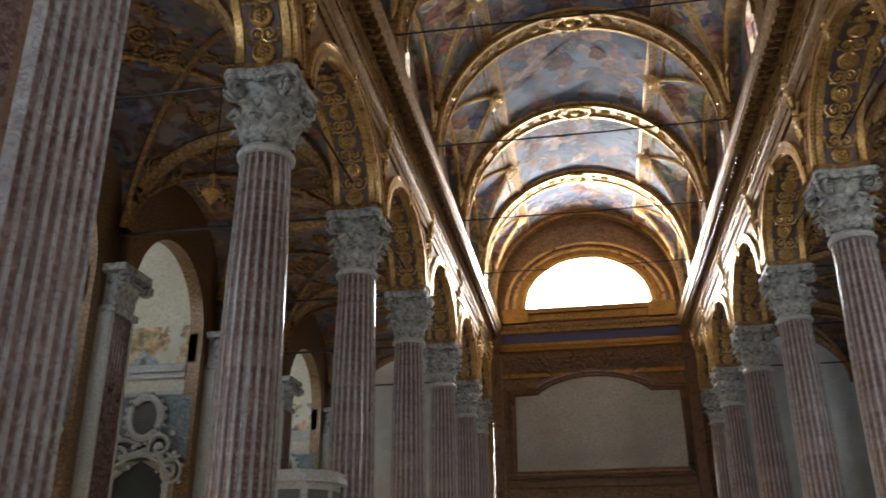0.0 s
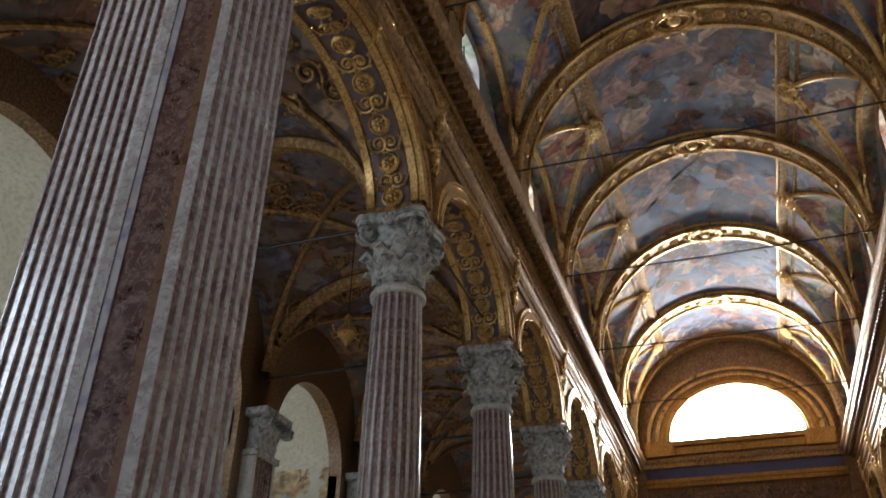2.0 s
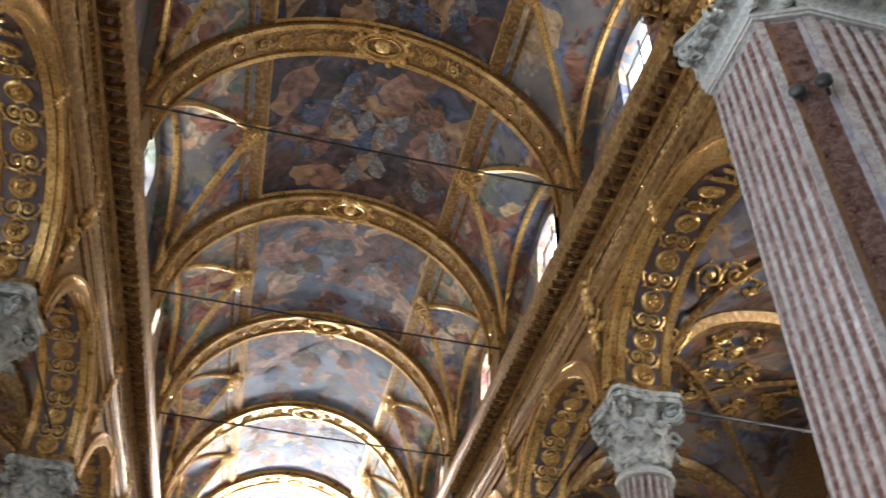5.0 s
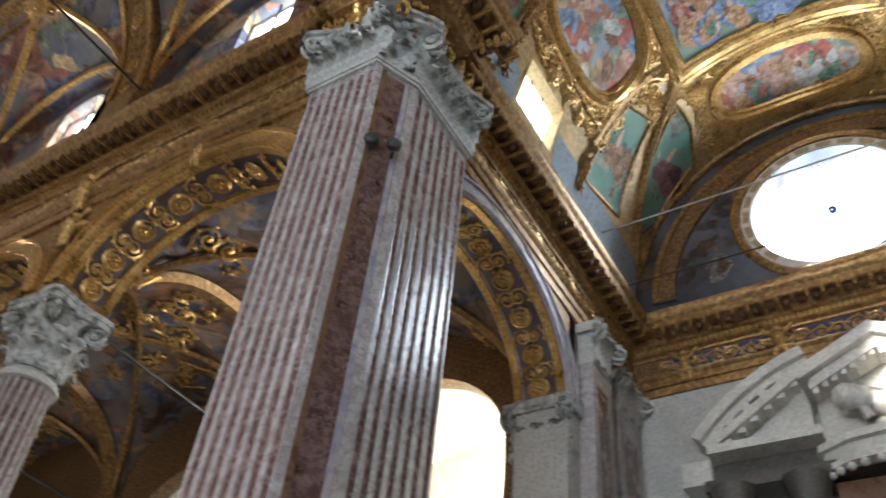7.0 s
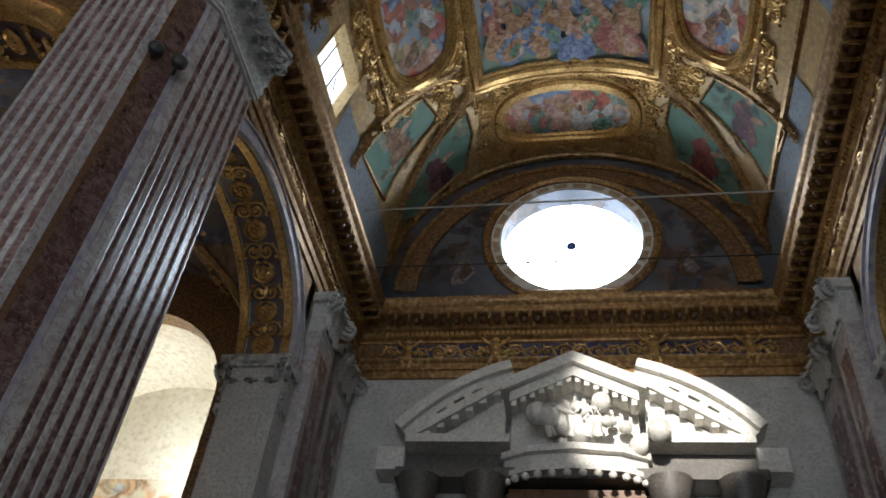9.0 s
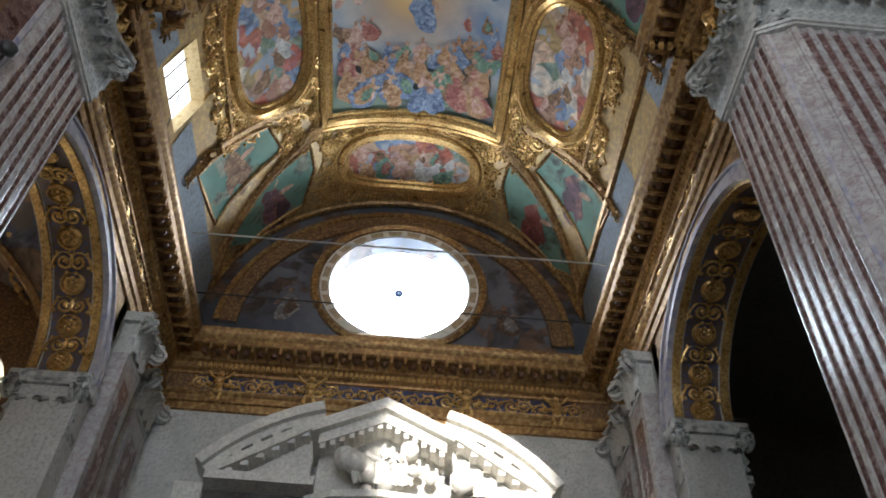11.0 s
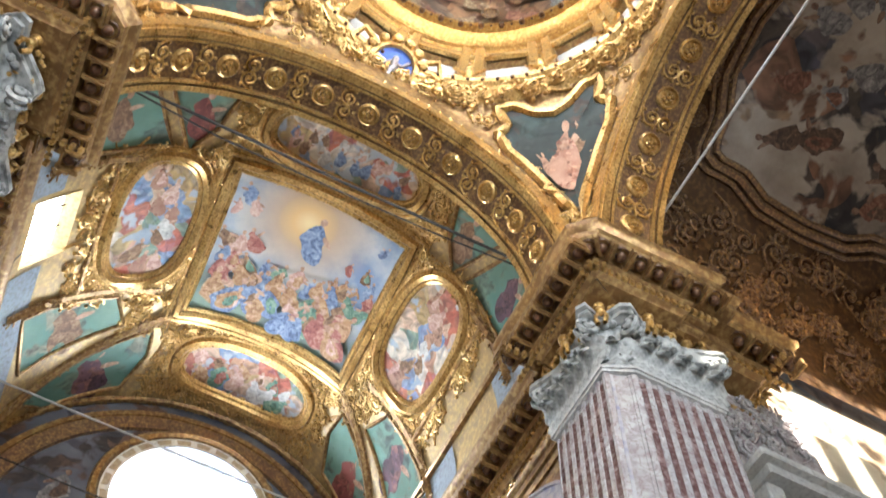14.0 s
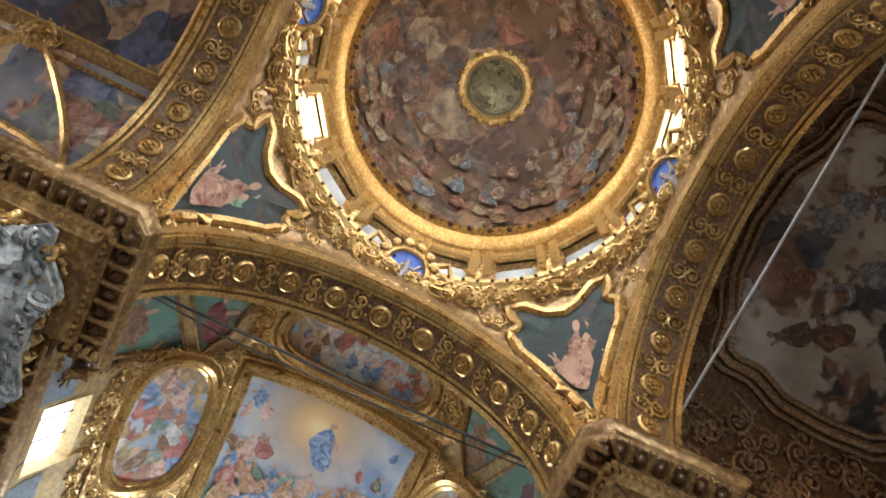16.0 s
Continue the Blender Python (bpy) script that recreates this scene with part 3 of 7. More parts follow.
for s in (1, -1):
    g = Geo()
    z = main_z(BX)
    for o, w, dz in ((0, 0.34, 0.06), (-0.3, 0.07, 0.13), (0.3, 0.07, 0.13)):
        g.box(s * (BX + o) - w, s * (BX + o) + w, 8.0, 56.2, z - dz - o * 0.75, z + 0.5)
    part("long_rib", g, OCHRE, vault, "gilded rib along the vault")


def rib(y, w=0.62, depth=0.26, mat=OCHRE):
    """A transverse rib with raised edges, as parts."""
    to = lambda u, d, z: (u, d, SPRING + (z - SPRING) * RISE / HALF)
    g = Geo()
    for o in (-w + 0.07, w - 0.07):
        band(g, 0, SPRING, HALF - depth - 0.11, HALF - depth, y + o - 0.09, y + o + 0.09, to, 48)
    part("rib_edge", g, GOLD, vault, "gilded rib edges")
    g = band(Geo(), 0, SPRING, HALF - depth, HALF + 0.1, y - w, y + w, to, 48)
    part("cross_rib", g, mat, vault, "gilded rib across the vault")
    g = Geo()
    for x in (-1, 1):
        g.box(*sorted((x * 6.3, x * 6.7)), y - w, y + w, 18.75, SPRING)
    part("rib_foot", g, mat, vault)


RIBS = [BAY0 + BAY * k for k in range(5)] + [55.9]
for y in RIBS:
    rib(y)

# ---------------------------------------------------------------- crossing: arches, pendentives, drum, dome
AX, AR, AZ = 6.3, 5.65, 19.1
RR, RZ = 6.15, 26.9
for i in range(4):
    m = Matrix.Rotation(i * math.pi / 2, 4, "Z")
    to = lambda u, d, z: tuple(m @ Vector((d, u, z)))
    g = band(Geo(), 0, AZ, AR, AR + 0.9, AX - 0.1, AX + 1.5, to, 40)
    arch = setting("crossing_arch", g, UMBER, "dark gilded crossing arch with rosettes on its soffit", True, "arch")
    g = Geo()
    for o, h in ((-0.12, 0.2), (0.12, 0.08), (1.26, 0.08), (1.42, 0.16)):
        band(g, 0, AZ, AR - 0.1, AR + 0.02, AX + o, AX + o + h, to, 40)
    band(g, 0, AZ, AR - 0.04, AR + 0.45, AX - 0.2, AX - 0.08, to, 40)
    part("arch_edge", g, GOLD, arch, "gilded mouldings of the arch")
    # wall above the arch, behind the vault's end
    g = Geo()
    ps = arc(0, AZ, AR + 0.85, 0, math.pi, 30)
    g.grid([[to(u, AX + 1.45, z) for u, z in ps], [to(u * 1.6, AX + 1.45, 28.5) for u, z in ps]])
    setting("wall_crossing", g, OCHRE, "gilded wall over the crossing arch", True, "wall")

# pendentives between arches and ring
for i in range(4):
    m = Matrix.Rotation(i * math.pi / 2, 4, "Z")
    rows = []
    N = 24
    for k in range(N + 1):
        a = math.pi / 2 * k / N                     # round the ring, from +x to +y
        # lower edge: along the two arches
        if a <= math.pi / 4:
            f = a / (math.pi / 4)
            th = f * (math.pi / 2)
            low = (AX - 0.1, (AR + 0.35) * math.sin(th), AZ + (AR + 0.35) * math.cos(th))
        else:
            f = (math.pi / 2 - a) / (math.pi / 4)
            th = f * (math.pi / 2)
            low = ((AR + 0.35) * math.sin(th), AX - 0.1, AZ + (AR + 0.35) * math.cos(th))
        top = (RR * math.cos(a), RR * math.sin(a), RZ)
        row = []
        for j in range(13):
            s = j / 12
            x, y, z = [low[c] + (top[c] - low[c]) * s for c in range(3)]
            bulge = 0.45 * math.sin(math.pi * s) * math.sin(2 * a)
            row.append(tuple(m @ Vector((x + bulge * math.cos(a), y + bulge * math.sin(a), z))))
        rows.append(row)
    pend = setting("pendentive", Geo().grid(rows), OCHRE, "gilded pendentive with a dark painted panel", True, "pendentive")
    pt = lambda a, s: rows_at(rows, a, s)

    def rows_at(rw, a, s):
        k = min(N - 1, max(0, int(a * N)))
        j = min(11, max(0, int(s * 12)))
        fa, fs = a * N - k, s * 12 - j
        p = [Vector(rw[k + q][j + r]) for q in (0, 1) for r in (0, 1)]
        v = (p[0] * (1 - fs) + p[1] * fs) * (1 - fa) + (p[2] * (1 - fs) + p[3] * fs) * fa
        c = Vector((0, 0, v.z))
        return v + (c - v).normalized() * 0.06

    loop = [(0.5, 0.26), (0.4, 0.32), (0.3, 0.44), (0.29, 0.6), (0.34, 0.72), (0.32, 0.84), (0.38, 0.87), (0.44, 0.83), (0.5, 0.82), (0.56, 0.83), (0.62, 0.87), (0.68, 0.84), (0.66, 0.72), (0.71, 0.6), (0.7, 0.44), (0.6, 0.32)]
    pts = []
    for k in range(len(loop)):
        (a0, s0), (a1, s1) = loop[k], loop[(k + 1) % len(loop)]
        pts += [(a0 + (a1 - a0) * q / 3, s0 + (s1 - s0) * q / 3) for q in range(3)]
    edge = [rows_at(rows, a, s) for a, s in pts]
    cen = rows_at(rows, 0.5, 0.62)
    inner = [cen + (p - cen) * 0.5 for p in edge]
    g = Geo().grid([[tuple(p) for p in edge + edge[:1]], [tuple(p) for p in inner + inner[:1]]])
    g.add([tuple(p) for p in inner], [tuple(range(len(inner)))])
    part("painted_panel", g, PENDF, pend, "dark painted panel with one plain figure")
    part("panel_frame", Geo().tube([p + (Vector((0, 0, p.z)) - p).normalized() * 0.04 for p in edge], 0.16, 6, True), GOLD, pend)
    def on_pend(u, v, a, b, h, rw=rows):
        p = rows_at(rw, u + a * 0.115, v + b * 0.2)
        return tuple(p + (Vector((0, 0, p.z)) - p).normalized() * h)
    crowd(pend, on_pend, [(0.43, 0.62, 0.5), (0.5, 0.58, 1.05), (0.57, 0.5, 0.45)], [BRIGHT[(6, 2, 1, 2)[q0]], ROBES[1], BRIGHT[(4, 6, 0, 6)[q0]]], SKIN, 0.12, "plain painted shapes on the dark panel")
    q0 += 1

# drum, ring cornice, dome
g = Geo().lathe([(RR + 0.5, -0.5), (RR, -0.35), (RR - 0.12, -0.2), (RR - 0.1, 0.0), (RR - 0.3, 0.1), (RR - 0.36, 0.22), (RR - 0.32, 0.34), (RR - 0.1, 0.4), (RR + 0.35, 0.42)], 72, (0, 0, RZ))
ringc = setting("ring_cornice", g, GOLD, "gilded ring cornice under the dome's drum", True, "cornice")
drum = Geo()
NW = 16
DR, DZ0, DZ1 = 6.3, RZ + 0.4, 33.4
for k in range(NW):
    a0, a1 = 2 * math.pi * k / NW, 2 * math.pi * (k + 1) / NW
    am, hw = (a0 + a1) / 2, 0.115
    for b0, b1, z0, z1 in ((a0, am - hw, DZ0, DZ1), (am + hw, a1, DZ0, DZ1), (am - hw, am + hw, DZ0, DZ0 + 1.0), (am - hw, am + hw, DZ1 - 1.6, DZ1)):
        drum.grid([[(DR * math.cos(b), DR * math.sin(b), z) for b in [b0 + (b1 - b0) * q / 4 for q in range(5)]] for z in (z0, z1)])
    rim = [(am - hw, DZ0 + 1), (am + hw, DZ0 + 1), (am + hw, DZ1 - 1.6), (am - hw, DZ1 - 1.6), (am - hw, DZ0 + 1)]
    drum.grid([[(r * math.cos(b), r * math.sin(b), z) for b, z in rim] for r in (DR, DR + 0.9)])
setting("drum", drum, OCHRE, "gilded drum with tall windows", True, "drum")
for k in range(NW):
    am = 2 * math.pi * (k + 0.5) / NW
    lit = k in (2, 4, 5, 7, 8, 10, 11)
    m = Matrix.Rotation(am, 4, "Z")
    g = Geo().add([tuple(m @ Vector((DR + (0.85 if lit else 0.3), y, z))) for y, z in ((-1, DZ0 + 0.6), (1, DZ0 + 0.6), (1, DZ1 - 1), (-1, DZ1 - 1))], [(0, 1, 2, 3)])
    if lit:
        setting("backdrop", g, DRUMGLOW, "white sky outside the drum window", False, "sky")
    else:
        setting("drum_blind_window", g, PALE, "grey blind window in the drum", False, "window")
    g = Geo()
    for s in (1, -1):
        g.box(DR - 0.28, DR + 0.02, s * 0.95 - 0.16, s * 0.95 + 0.16, DZ0, DZ1 - 0.3, 0.03)
    g.box(DR - 0.2, DR + 0.05, -0.85, 0.85, DZ1 - 1.6, DZ1 - 1.2, 0.03)
    g.box(DR - 0.2, DR + 0.3, -0.9, 0.9, DZ0 + 0.75, DZ0 + 1.0, 0.03)
    setting("drum_pilaster", g.moved(m), GOLD, "gilded pilasters beside the drum window", True, "pilaster")
DIN = 5.35
g = Geo().lathe([(DR + 0.1, DZ1 - 0.3), (DR - 0.1, DZ1 - 0.2), (DR - 0.2, DZ1), (DIN + 0.45, DZ1 + 0.15), (DIN + 0.3, DZ1 + 0.35), (DIN + 0.06, DZ1 + 0.4), (DIN, DZ1 + 0.6), (DIN + 0.2, DZ1 + 0.75), (DIN + 0.5, DZ1 + 0.8)], 72)
dring = setting("dome_cornice", g, DULLGOLD, "gilded cornice with beads at the foot of the dome", True, "cornice")
dome = [((DIN + 0.4) * math.cos(b), DZ1 + 0.7 + 5.6 * math.sin(b)) for b in [radians(74) * i / 20 for i in range(21)]]
setting("dome", Geo().lathe(dome, 72), DOMEF, "frescoed dome crowded with warm figures and clouds", True, "dome")
rO, zO = dome[-1]
g = Geo().lathe([(rO + 0.05, zO - 0.02), (rO - 0.02, zO - 0.14), (rO - 0.2, zO - 0.16), (rO - 0.3, zO - 0.06), (rO - 0.34, zO + 0.5)], 48)
for k in range(20):
    a = 2 * math.pi * k / 20
    g.ball((rO + 0.02) * math.cos(a), (rO + 0.02) * math.sin(a), zO - 0.05, 0.17, 8)
setting("lantern_ring", g, GOLD, "scalloped gilded ring round the lantern opening", True, "ring")
setting("lantern", Geo().lathe([(rO - 0.34, zO + 0.3), (rO - 0.4, zO + 1.2), (0.7, zO + 1.8), (0.01, zO + 2.0)], 32), LANTF, "small frescoed lantern dome", True, "lantern")

# ---------------------------------------------------------------- transept and choir vaults
TS, TR = 19.6, 6.62


def on_t(x, th, lift=0.0):
    return (x, (TR - lift) * math.sin(th), TS + (TR - lift) * math.cos(th))


g = Geo()
XS = [7.2, 8.5, 10, 11.7, 12.4, 13.1, 13.8, 14.5, 16, 17.5, 19, 20.8]
TH = [0.0, 0.12, 0.24, 0.36, 0.48, 0.6, 0.72, 0.84, 0.96, 1.08, 1.16, 1.24, 1.33, 1.42, 1.5, math.pi / 2]
for s in (1, -1):
    for x0, x1 in zip(XS, XS[1:]):
        for t0, t1 in zip(TH, TH[1:]):
            if s > 0 and 11.6 < x0 and x1 < 13.9 and 1.15 < t0 and t1 < 1.43:
                continue
            g.add([on_t(x0, s * t0), on_t(x1, s * t0), on_t(x1, s * t1), on_t(x0, s * t1)], [(0, 1, 2, 3)])
tvault = setting("ceiling_transept", g, STUCCO, "transept vault with framed bright frescoes in gilded stucco", True, "vault")
for s in (1,):
    g = Geo()
    rim = [(11.7, 1.16), (13.8, 1.16), (13.8, 1.42), (11.7, 1.42), (11.7, 1.16)]
    low = [Vector(on_t(x, s * t)) for x, t in rim]
    far = [p + Vector((0, s * 0.45, 0.0)) for p in low]
    g.grid([[tuple(p) for p in low], [tuple(p) for p in far]])
    part("window_reveal", g, CREAM, tvault, "warm cream window reveal", False)
    ins = [p + Vector((0, -s * 0.02, 0)) for p in far[:4]]
    setting("backdrop", Geo().add([tuple(p) for p in ins], [(0, 1, 2, 3)]), DIMGLOW, "white sky outside the transept window", False, "sky")
    fr = Geo()
    for f in (0.33, 0.66):
        fr.tube([far[0].lerp(far[1], f) + Vector((0, -s * 0.08, 0)), far[3].lerp(far[2], f) + Vector((0, -s * 0.08, 0))], 0.03, 4)
    setting("window_%d" % wk, fr, IRON, "transept window with dark bars", False, "window")
    wk += 1
g = Geo().grid([[(-x, y, z) for x, y, z in [on_t(xx, th) for th in [-math.pi / 2 + math.pi * j / 48 for j in range(49)]]] for xx in (7.2, 20.8)])
setting("ceiling_west_transept", g, OCHRE, "plain barrel vault of the other transept", True, "vault")
g = Geo()
CY = [7.2, 8.6, 10.4, 15.6, 18.0, 21.5, 25.8]
for y0, y1 in zip(CY, CY[1:]):
    for j in range(48):
        t0, t1 = -math.pi / 2 + math.pi * j / 48, -math.pi / 2 + math.pi * (j + 1) / 48
        if y0 == 10.4 and t1 < -1.1:
            continue
        g.add([(TR * math.sin(t), -y, TS + TR * math.cos(t)) for y, t in ((y0, t0), (y1, t0), (y1, t1), (y0, t1))], [(0, 1, 2, 3)])
cvault = setting("ceiling_choir", g, CHOIRSHADE, "gilded choir vault with a framed fresco, its shade painted dark", True, "vault")
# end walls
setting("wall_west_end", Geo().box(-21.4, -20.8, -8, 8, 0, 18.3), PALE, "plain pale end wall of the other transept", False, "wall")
# glowing panels added on the unseen west wall to light altar and piers
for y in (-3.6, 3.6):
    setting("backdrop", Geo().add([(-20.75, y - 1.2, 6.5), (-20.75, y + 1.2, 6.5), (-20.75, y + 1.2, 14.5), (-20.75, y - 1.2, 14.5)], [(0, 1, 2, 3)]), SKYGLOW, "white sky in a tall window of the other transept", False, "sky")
setting("wall_choir_end", Geo().box(-11, 11, -26.4, -25.8, 0, 27), PALE, "plain pale end wall of the choir", False, "wall")
for x in (-3.6, 3.6):
    setting("backdrop", Geo().add([(x - 1.2, -25.75, 8), (x + 1.2, -25.75, 8), (x + 1.2, -25.75, 13), (x - 1.2, -25.75, 13)], [(0, 1, 2, 3)]), DIMGLOW, "white sky in a tall choir window", False, "sky")


def round_wall(g, cz, r, hw, z0, z1, x0, x1, cut, n=64):
    """An end wall with a round window whose foot is cut level."""
    ins, out = [], []
    for k in range(n):
        a = 2 * math.pi * k / n
        dy, dz = math.cos(a), math.sin(a)
        z = max(cut, cz + r * dz)
        y = r * dy
        ins.append((y, z))
        t = min(hw / abs(dy) if abs(dy) > 1e-6 else 1e9, ((z1 - cz) if dz > 0 else (cz - z0)) / abs(dz) if abs(dz) > 1e-6 else 1e9)
        out.append((t * dy, cz + t * dz))
    for x in (x0, x1):
        g.grid([[(x, y, z) for y, z in ins], [(x, y, z) for y, z in out]], True)
    return g.grid([[(x0, y, z) for y, z in ins], [(x1, y, z) for y, z in ins]], True), ins


WCZ, WR = 21.95, 2.45
g, ins = round_wall(Geo(), WCZ, WR, 7.2, 18.3, 27.5, 20.6, 21.4, 19.55)
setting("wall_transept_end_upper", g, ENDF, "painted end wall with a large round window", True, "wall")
g, _ = round_wall(Geo(), WCZ, WR, 7.2, 18.3, 27.5, -21.4, -20.8, 19.55)
setting("wall_west_end_upper", g, PALE, "pale end wall with an open round window", False, "wall")
setting("wall_transept_end", Geo().box(20.72, 21.4, -8.4, 8.4, 0, 18.3), PALE, "pale end wall behind the marble altar", False, "wall")
g = Geo().add([(23.6, y, z) for y, z in ((-4.6, 20.9), (4.6, 20.9), (4.6, 31), (-4.6, 31))], [(0, 1, 2, 3)])
setting("backdrop", g, SKYGLOW, "white sky outside the round window", False, "sky")

# facade
w = Geo()
arch_wall(w, -8.5, 8.5, 0, 4.3, 3.45, 19.95, 28, 56.3, 57.1, lambda u, d, z: (u, d, z), 40)
w.box(-8.5, 8.5, 56.3, 57.1, 0, 19.95)
facade = setting("wall_facade", w, UMBER, "entrance wall with a half-round window", True, "wall")
g = Geo().add([(x, 57.05, z) for x, z in ((-5.2, 19.4), (5.2, 19.4), (5.2, 23.8), (-5.2, 23.8))], [(0, 1, 2, 3)])
setting("backdrop", g, FRONTGLOW, "white sky outside the half-round window", False, "sky")

# aisles: outer walls, ceilings
for side in (1, -1):
    nm = "east" if side > 0 else "west"
    setting("wall_aisle_end_" + nm, Geo().box(*sorted((side * 8.4, side * 17.6)), 57, 57.5, 0, 18), PALE, "plain end wall of the aisle", False, "wall")
    # side chapels: near-black colour stands in for their unlit interior
    setting("wall_choir_aisle_" + nm, Geo().box(*sorted((side * 8.4, side * 17.6)), -20.5, -20, 0, 18), DARKST, "end wall of the side chapel, its shade painted dark", False, "wall")
    setting("ceiling_choir_aisle_" + nm, Geo().box(*sorted((side * 8.3, side * 21)), -20.5, -8.3, 17.6, 17.9), DARKST, "ceiling of the side chapel, its shade painted dark", False, "ceiling")
    setting("wall_chapel_" + nm, Geo().box(*sorted((side * 20.9, side * 21.4)), -20.5, -8.3, 0, 18), DARKST, "wall of the side chapel, its shade painted dark", False, "wall")

# ---------------------------------------------------------------- orders: fluted piers, columns, capitals
def leaf_mesh(h, w, curl, mat, name="acanthus_leaf"):
    """A curled acanthus leaf, its foot at the origin, facing +x."""
    g = Geo()
    rows = []
    for i in range(8):
        s = i / 7
        x = 0.05 + curl * max(0.0, s - 0.45) ** 1.6 * 3.0
        z = h * (s if s < 0.85 else 0.85 - (s - 0.85) * 1.2)
        ww = w * (0.75 + 0.5 * math.sin(math.pi * min(1, s * 1.1))) * (1 - 0.5 * max(0, s - 0.7) / 0.3) * (1 + 0.16 * (-1) ** i)
        rows.append([(x + 0.06 * (1 - abs(j) / 2), ww * j / 4, z + 0.03 * (abs(j) == 1)) for j in range(-2, 3)])
    g.grid(rows)
    back = [[(x - 0.07, y, z) for x, y, z in r] for r in rows]
    g.grid(back)
    g.grid([[r[0] for r in rows], [r[0] for r in back]])
    g.grid([[r[-1] for r in rows], [r[-1] for r in back]])
    g.grid([rows[-1], back[-1]])
    return g.mesh(name, mat)


def volute_mesh(s, mat):
    """A pair of corner scrolls, facing +x."""
    g = Geo()
    for q in (-1, 1):
        pth = []
        for i in range(26):
            a = i / 25 * 3.6 * math.pi
            r = s * (0.34 - 0.3 * i / 25)
            pth.append((r * math.cos(a + 1.2) + s * 0.15, q * (0.06 + 0.006 * i) * s, r * math.sin(a + 1.2)))
        g.tube(pth, 0.075 * s, 5)
    g.ball(0.15 * s, 0, 0, 0.16 * s, 8)
    return g.mesh("volute", mat)


LEAF_A = leaf_mesh(0.75, 0.5, 0.34, CAPGREY)
LEAF_B = leaf_mesh(1.15, 0.46, 0.34, CAPGREY)
VOL = volute_mesh(0.85, CAPGREY)
LEAF_W = leaf_mesh(0.75, 0.5, 0.34, PALE)
LEAF_WB = leaf_mesh(1.15, 0.46, 0.34, PALE)
VOL_W = volute_mesh(0.85, PALE)


def flower(mat):
    g = Geo()
    for k in range(6):
        a = math.pi * k / 3
        g.ball(0.06, 0.12 * math.cos(a), 0.12 * math.sin(a), 0.085, 7)
    g.ball(0.12, 0, 0, 0.08, 7)
    return g.mesh("abacus_flower", mat)


FLOWER, FLOWER_W = flower(CAPGREY), flower(PALE)


def column_capital(col, z, r, height):
    """Bell, two rows of leaves, corner scrolls and a concave abacus, as one part with its own pieces."""
    bell = Geo().lathe([(r * 1.0, 0), (r * 1.02, 0.1), (r * 0.96, 0.16), (r * 0.95, height * 0.5), (r * 1.12, height * 0.8), (r * 1.3, height * 0.9)], 28)
    cap = part("capital", bell, CAPGREY, col, "weathered grey leafy capital, carving hollows painted dark", at=pose(0, 0, z))
    for k in range(8):
        a = 360 * k / 8
        part("acanthus_leaf", LEAF_A, None, cap, at=pose(0, 0, 0.12, 0, 0, a) @ pose(r * 0.93, 0, 0))
        part("acanthus_leaf", LEAF_B, None, cap, at=pose(0, 0, 0.2, 0, 0, a + 22.5) @ pose(r * 0.93, 0, 0))
    s = r * 1.5
    for k in range(4):
        part("volute", VOL, None, cap, at=pose(0, 0, height * 0.78, 0, 0, 45 + 90 * k) @ pose(r * 1.42, 0, 0))
        part("abacus_flower", FLOWER, None, cap, at=pose(0, 0, height * 0.93, 0, 0, 90 * k) @ pose(r * 1.28, 0, 0))
    pl = []
    for k in range(4):
        c0 = math.pi / 4 + math.pi / 2 * k
        for q in range(7):
            f = q / 6
            a = c0 - 0.09 + (math.pi / 2 + 0.0) * f if q else c0 + 0.09
            a = c0 + 0.09 + (math.pi / 2 - 0.18) * f
            rad = s * (1.30 - 0.42 * math.sin(math.pi * f))
            pl.append((rad * math.cos(a), rad * math.sin(a)))
    ab = Geo().prism(pl, height * 0.88, height * 0.95).prism([(x * 1.05, y * 1.05) for x, y in pl], height * 0.95, height * 1.02)
    part("abacus", ab, CAPGREY, cap)


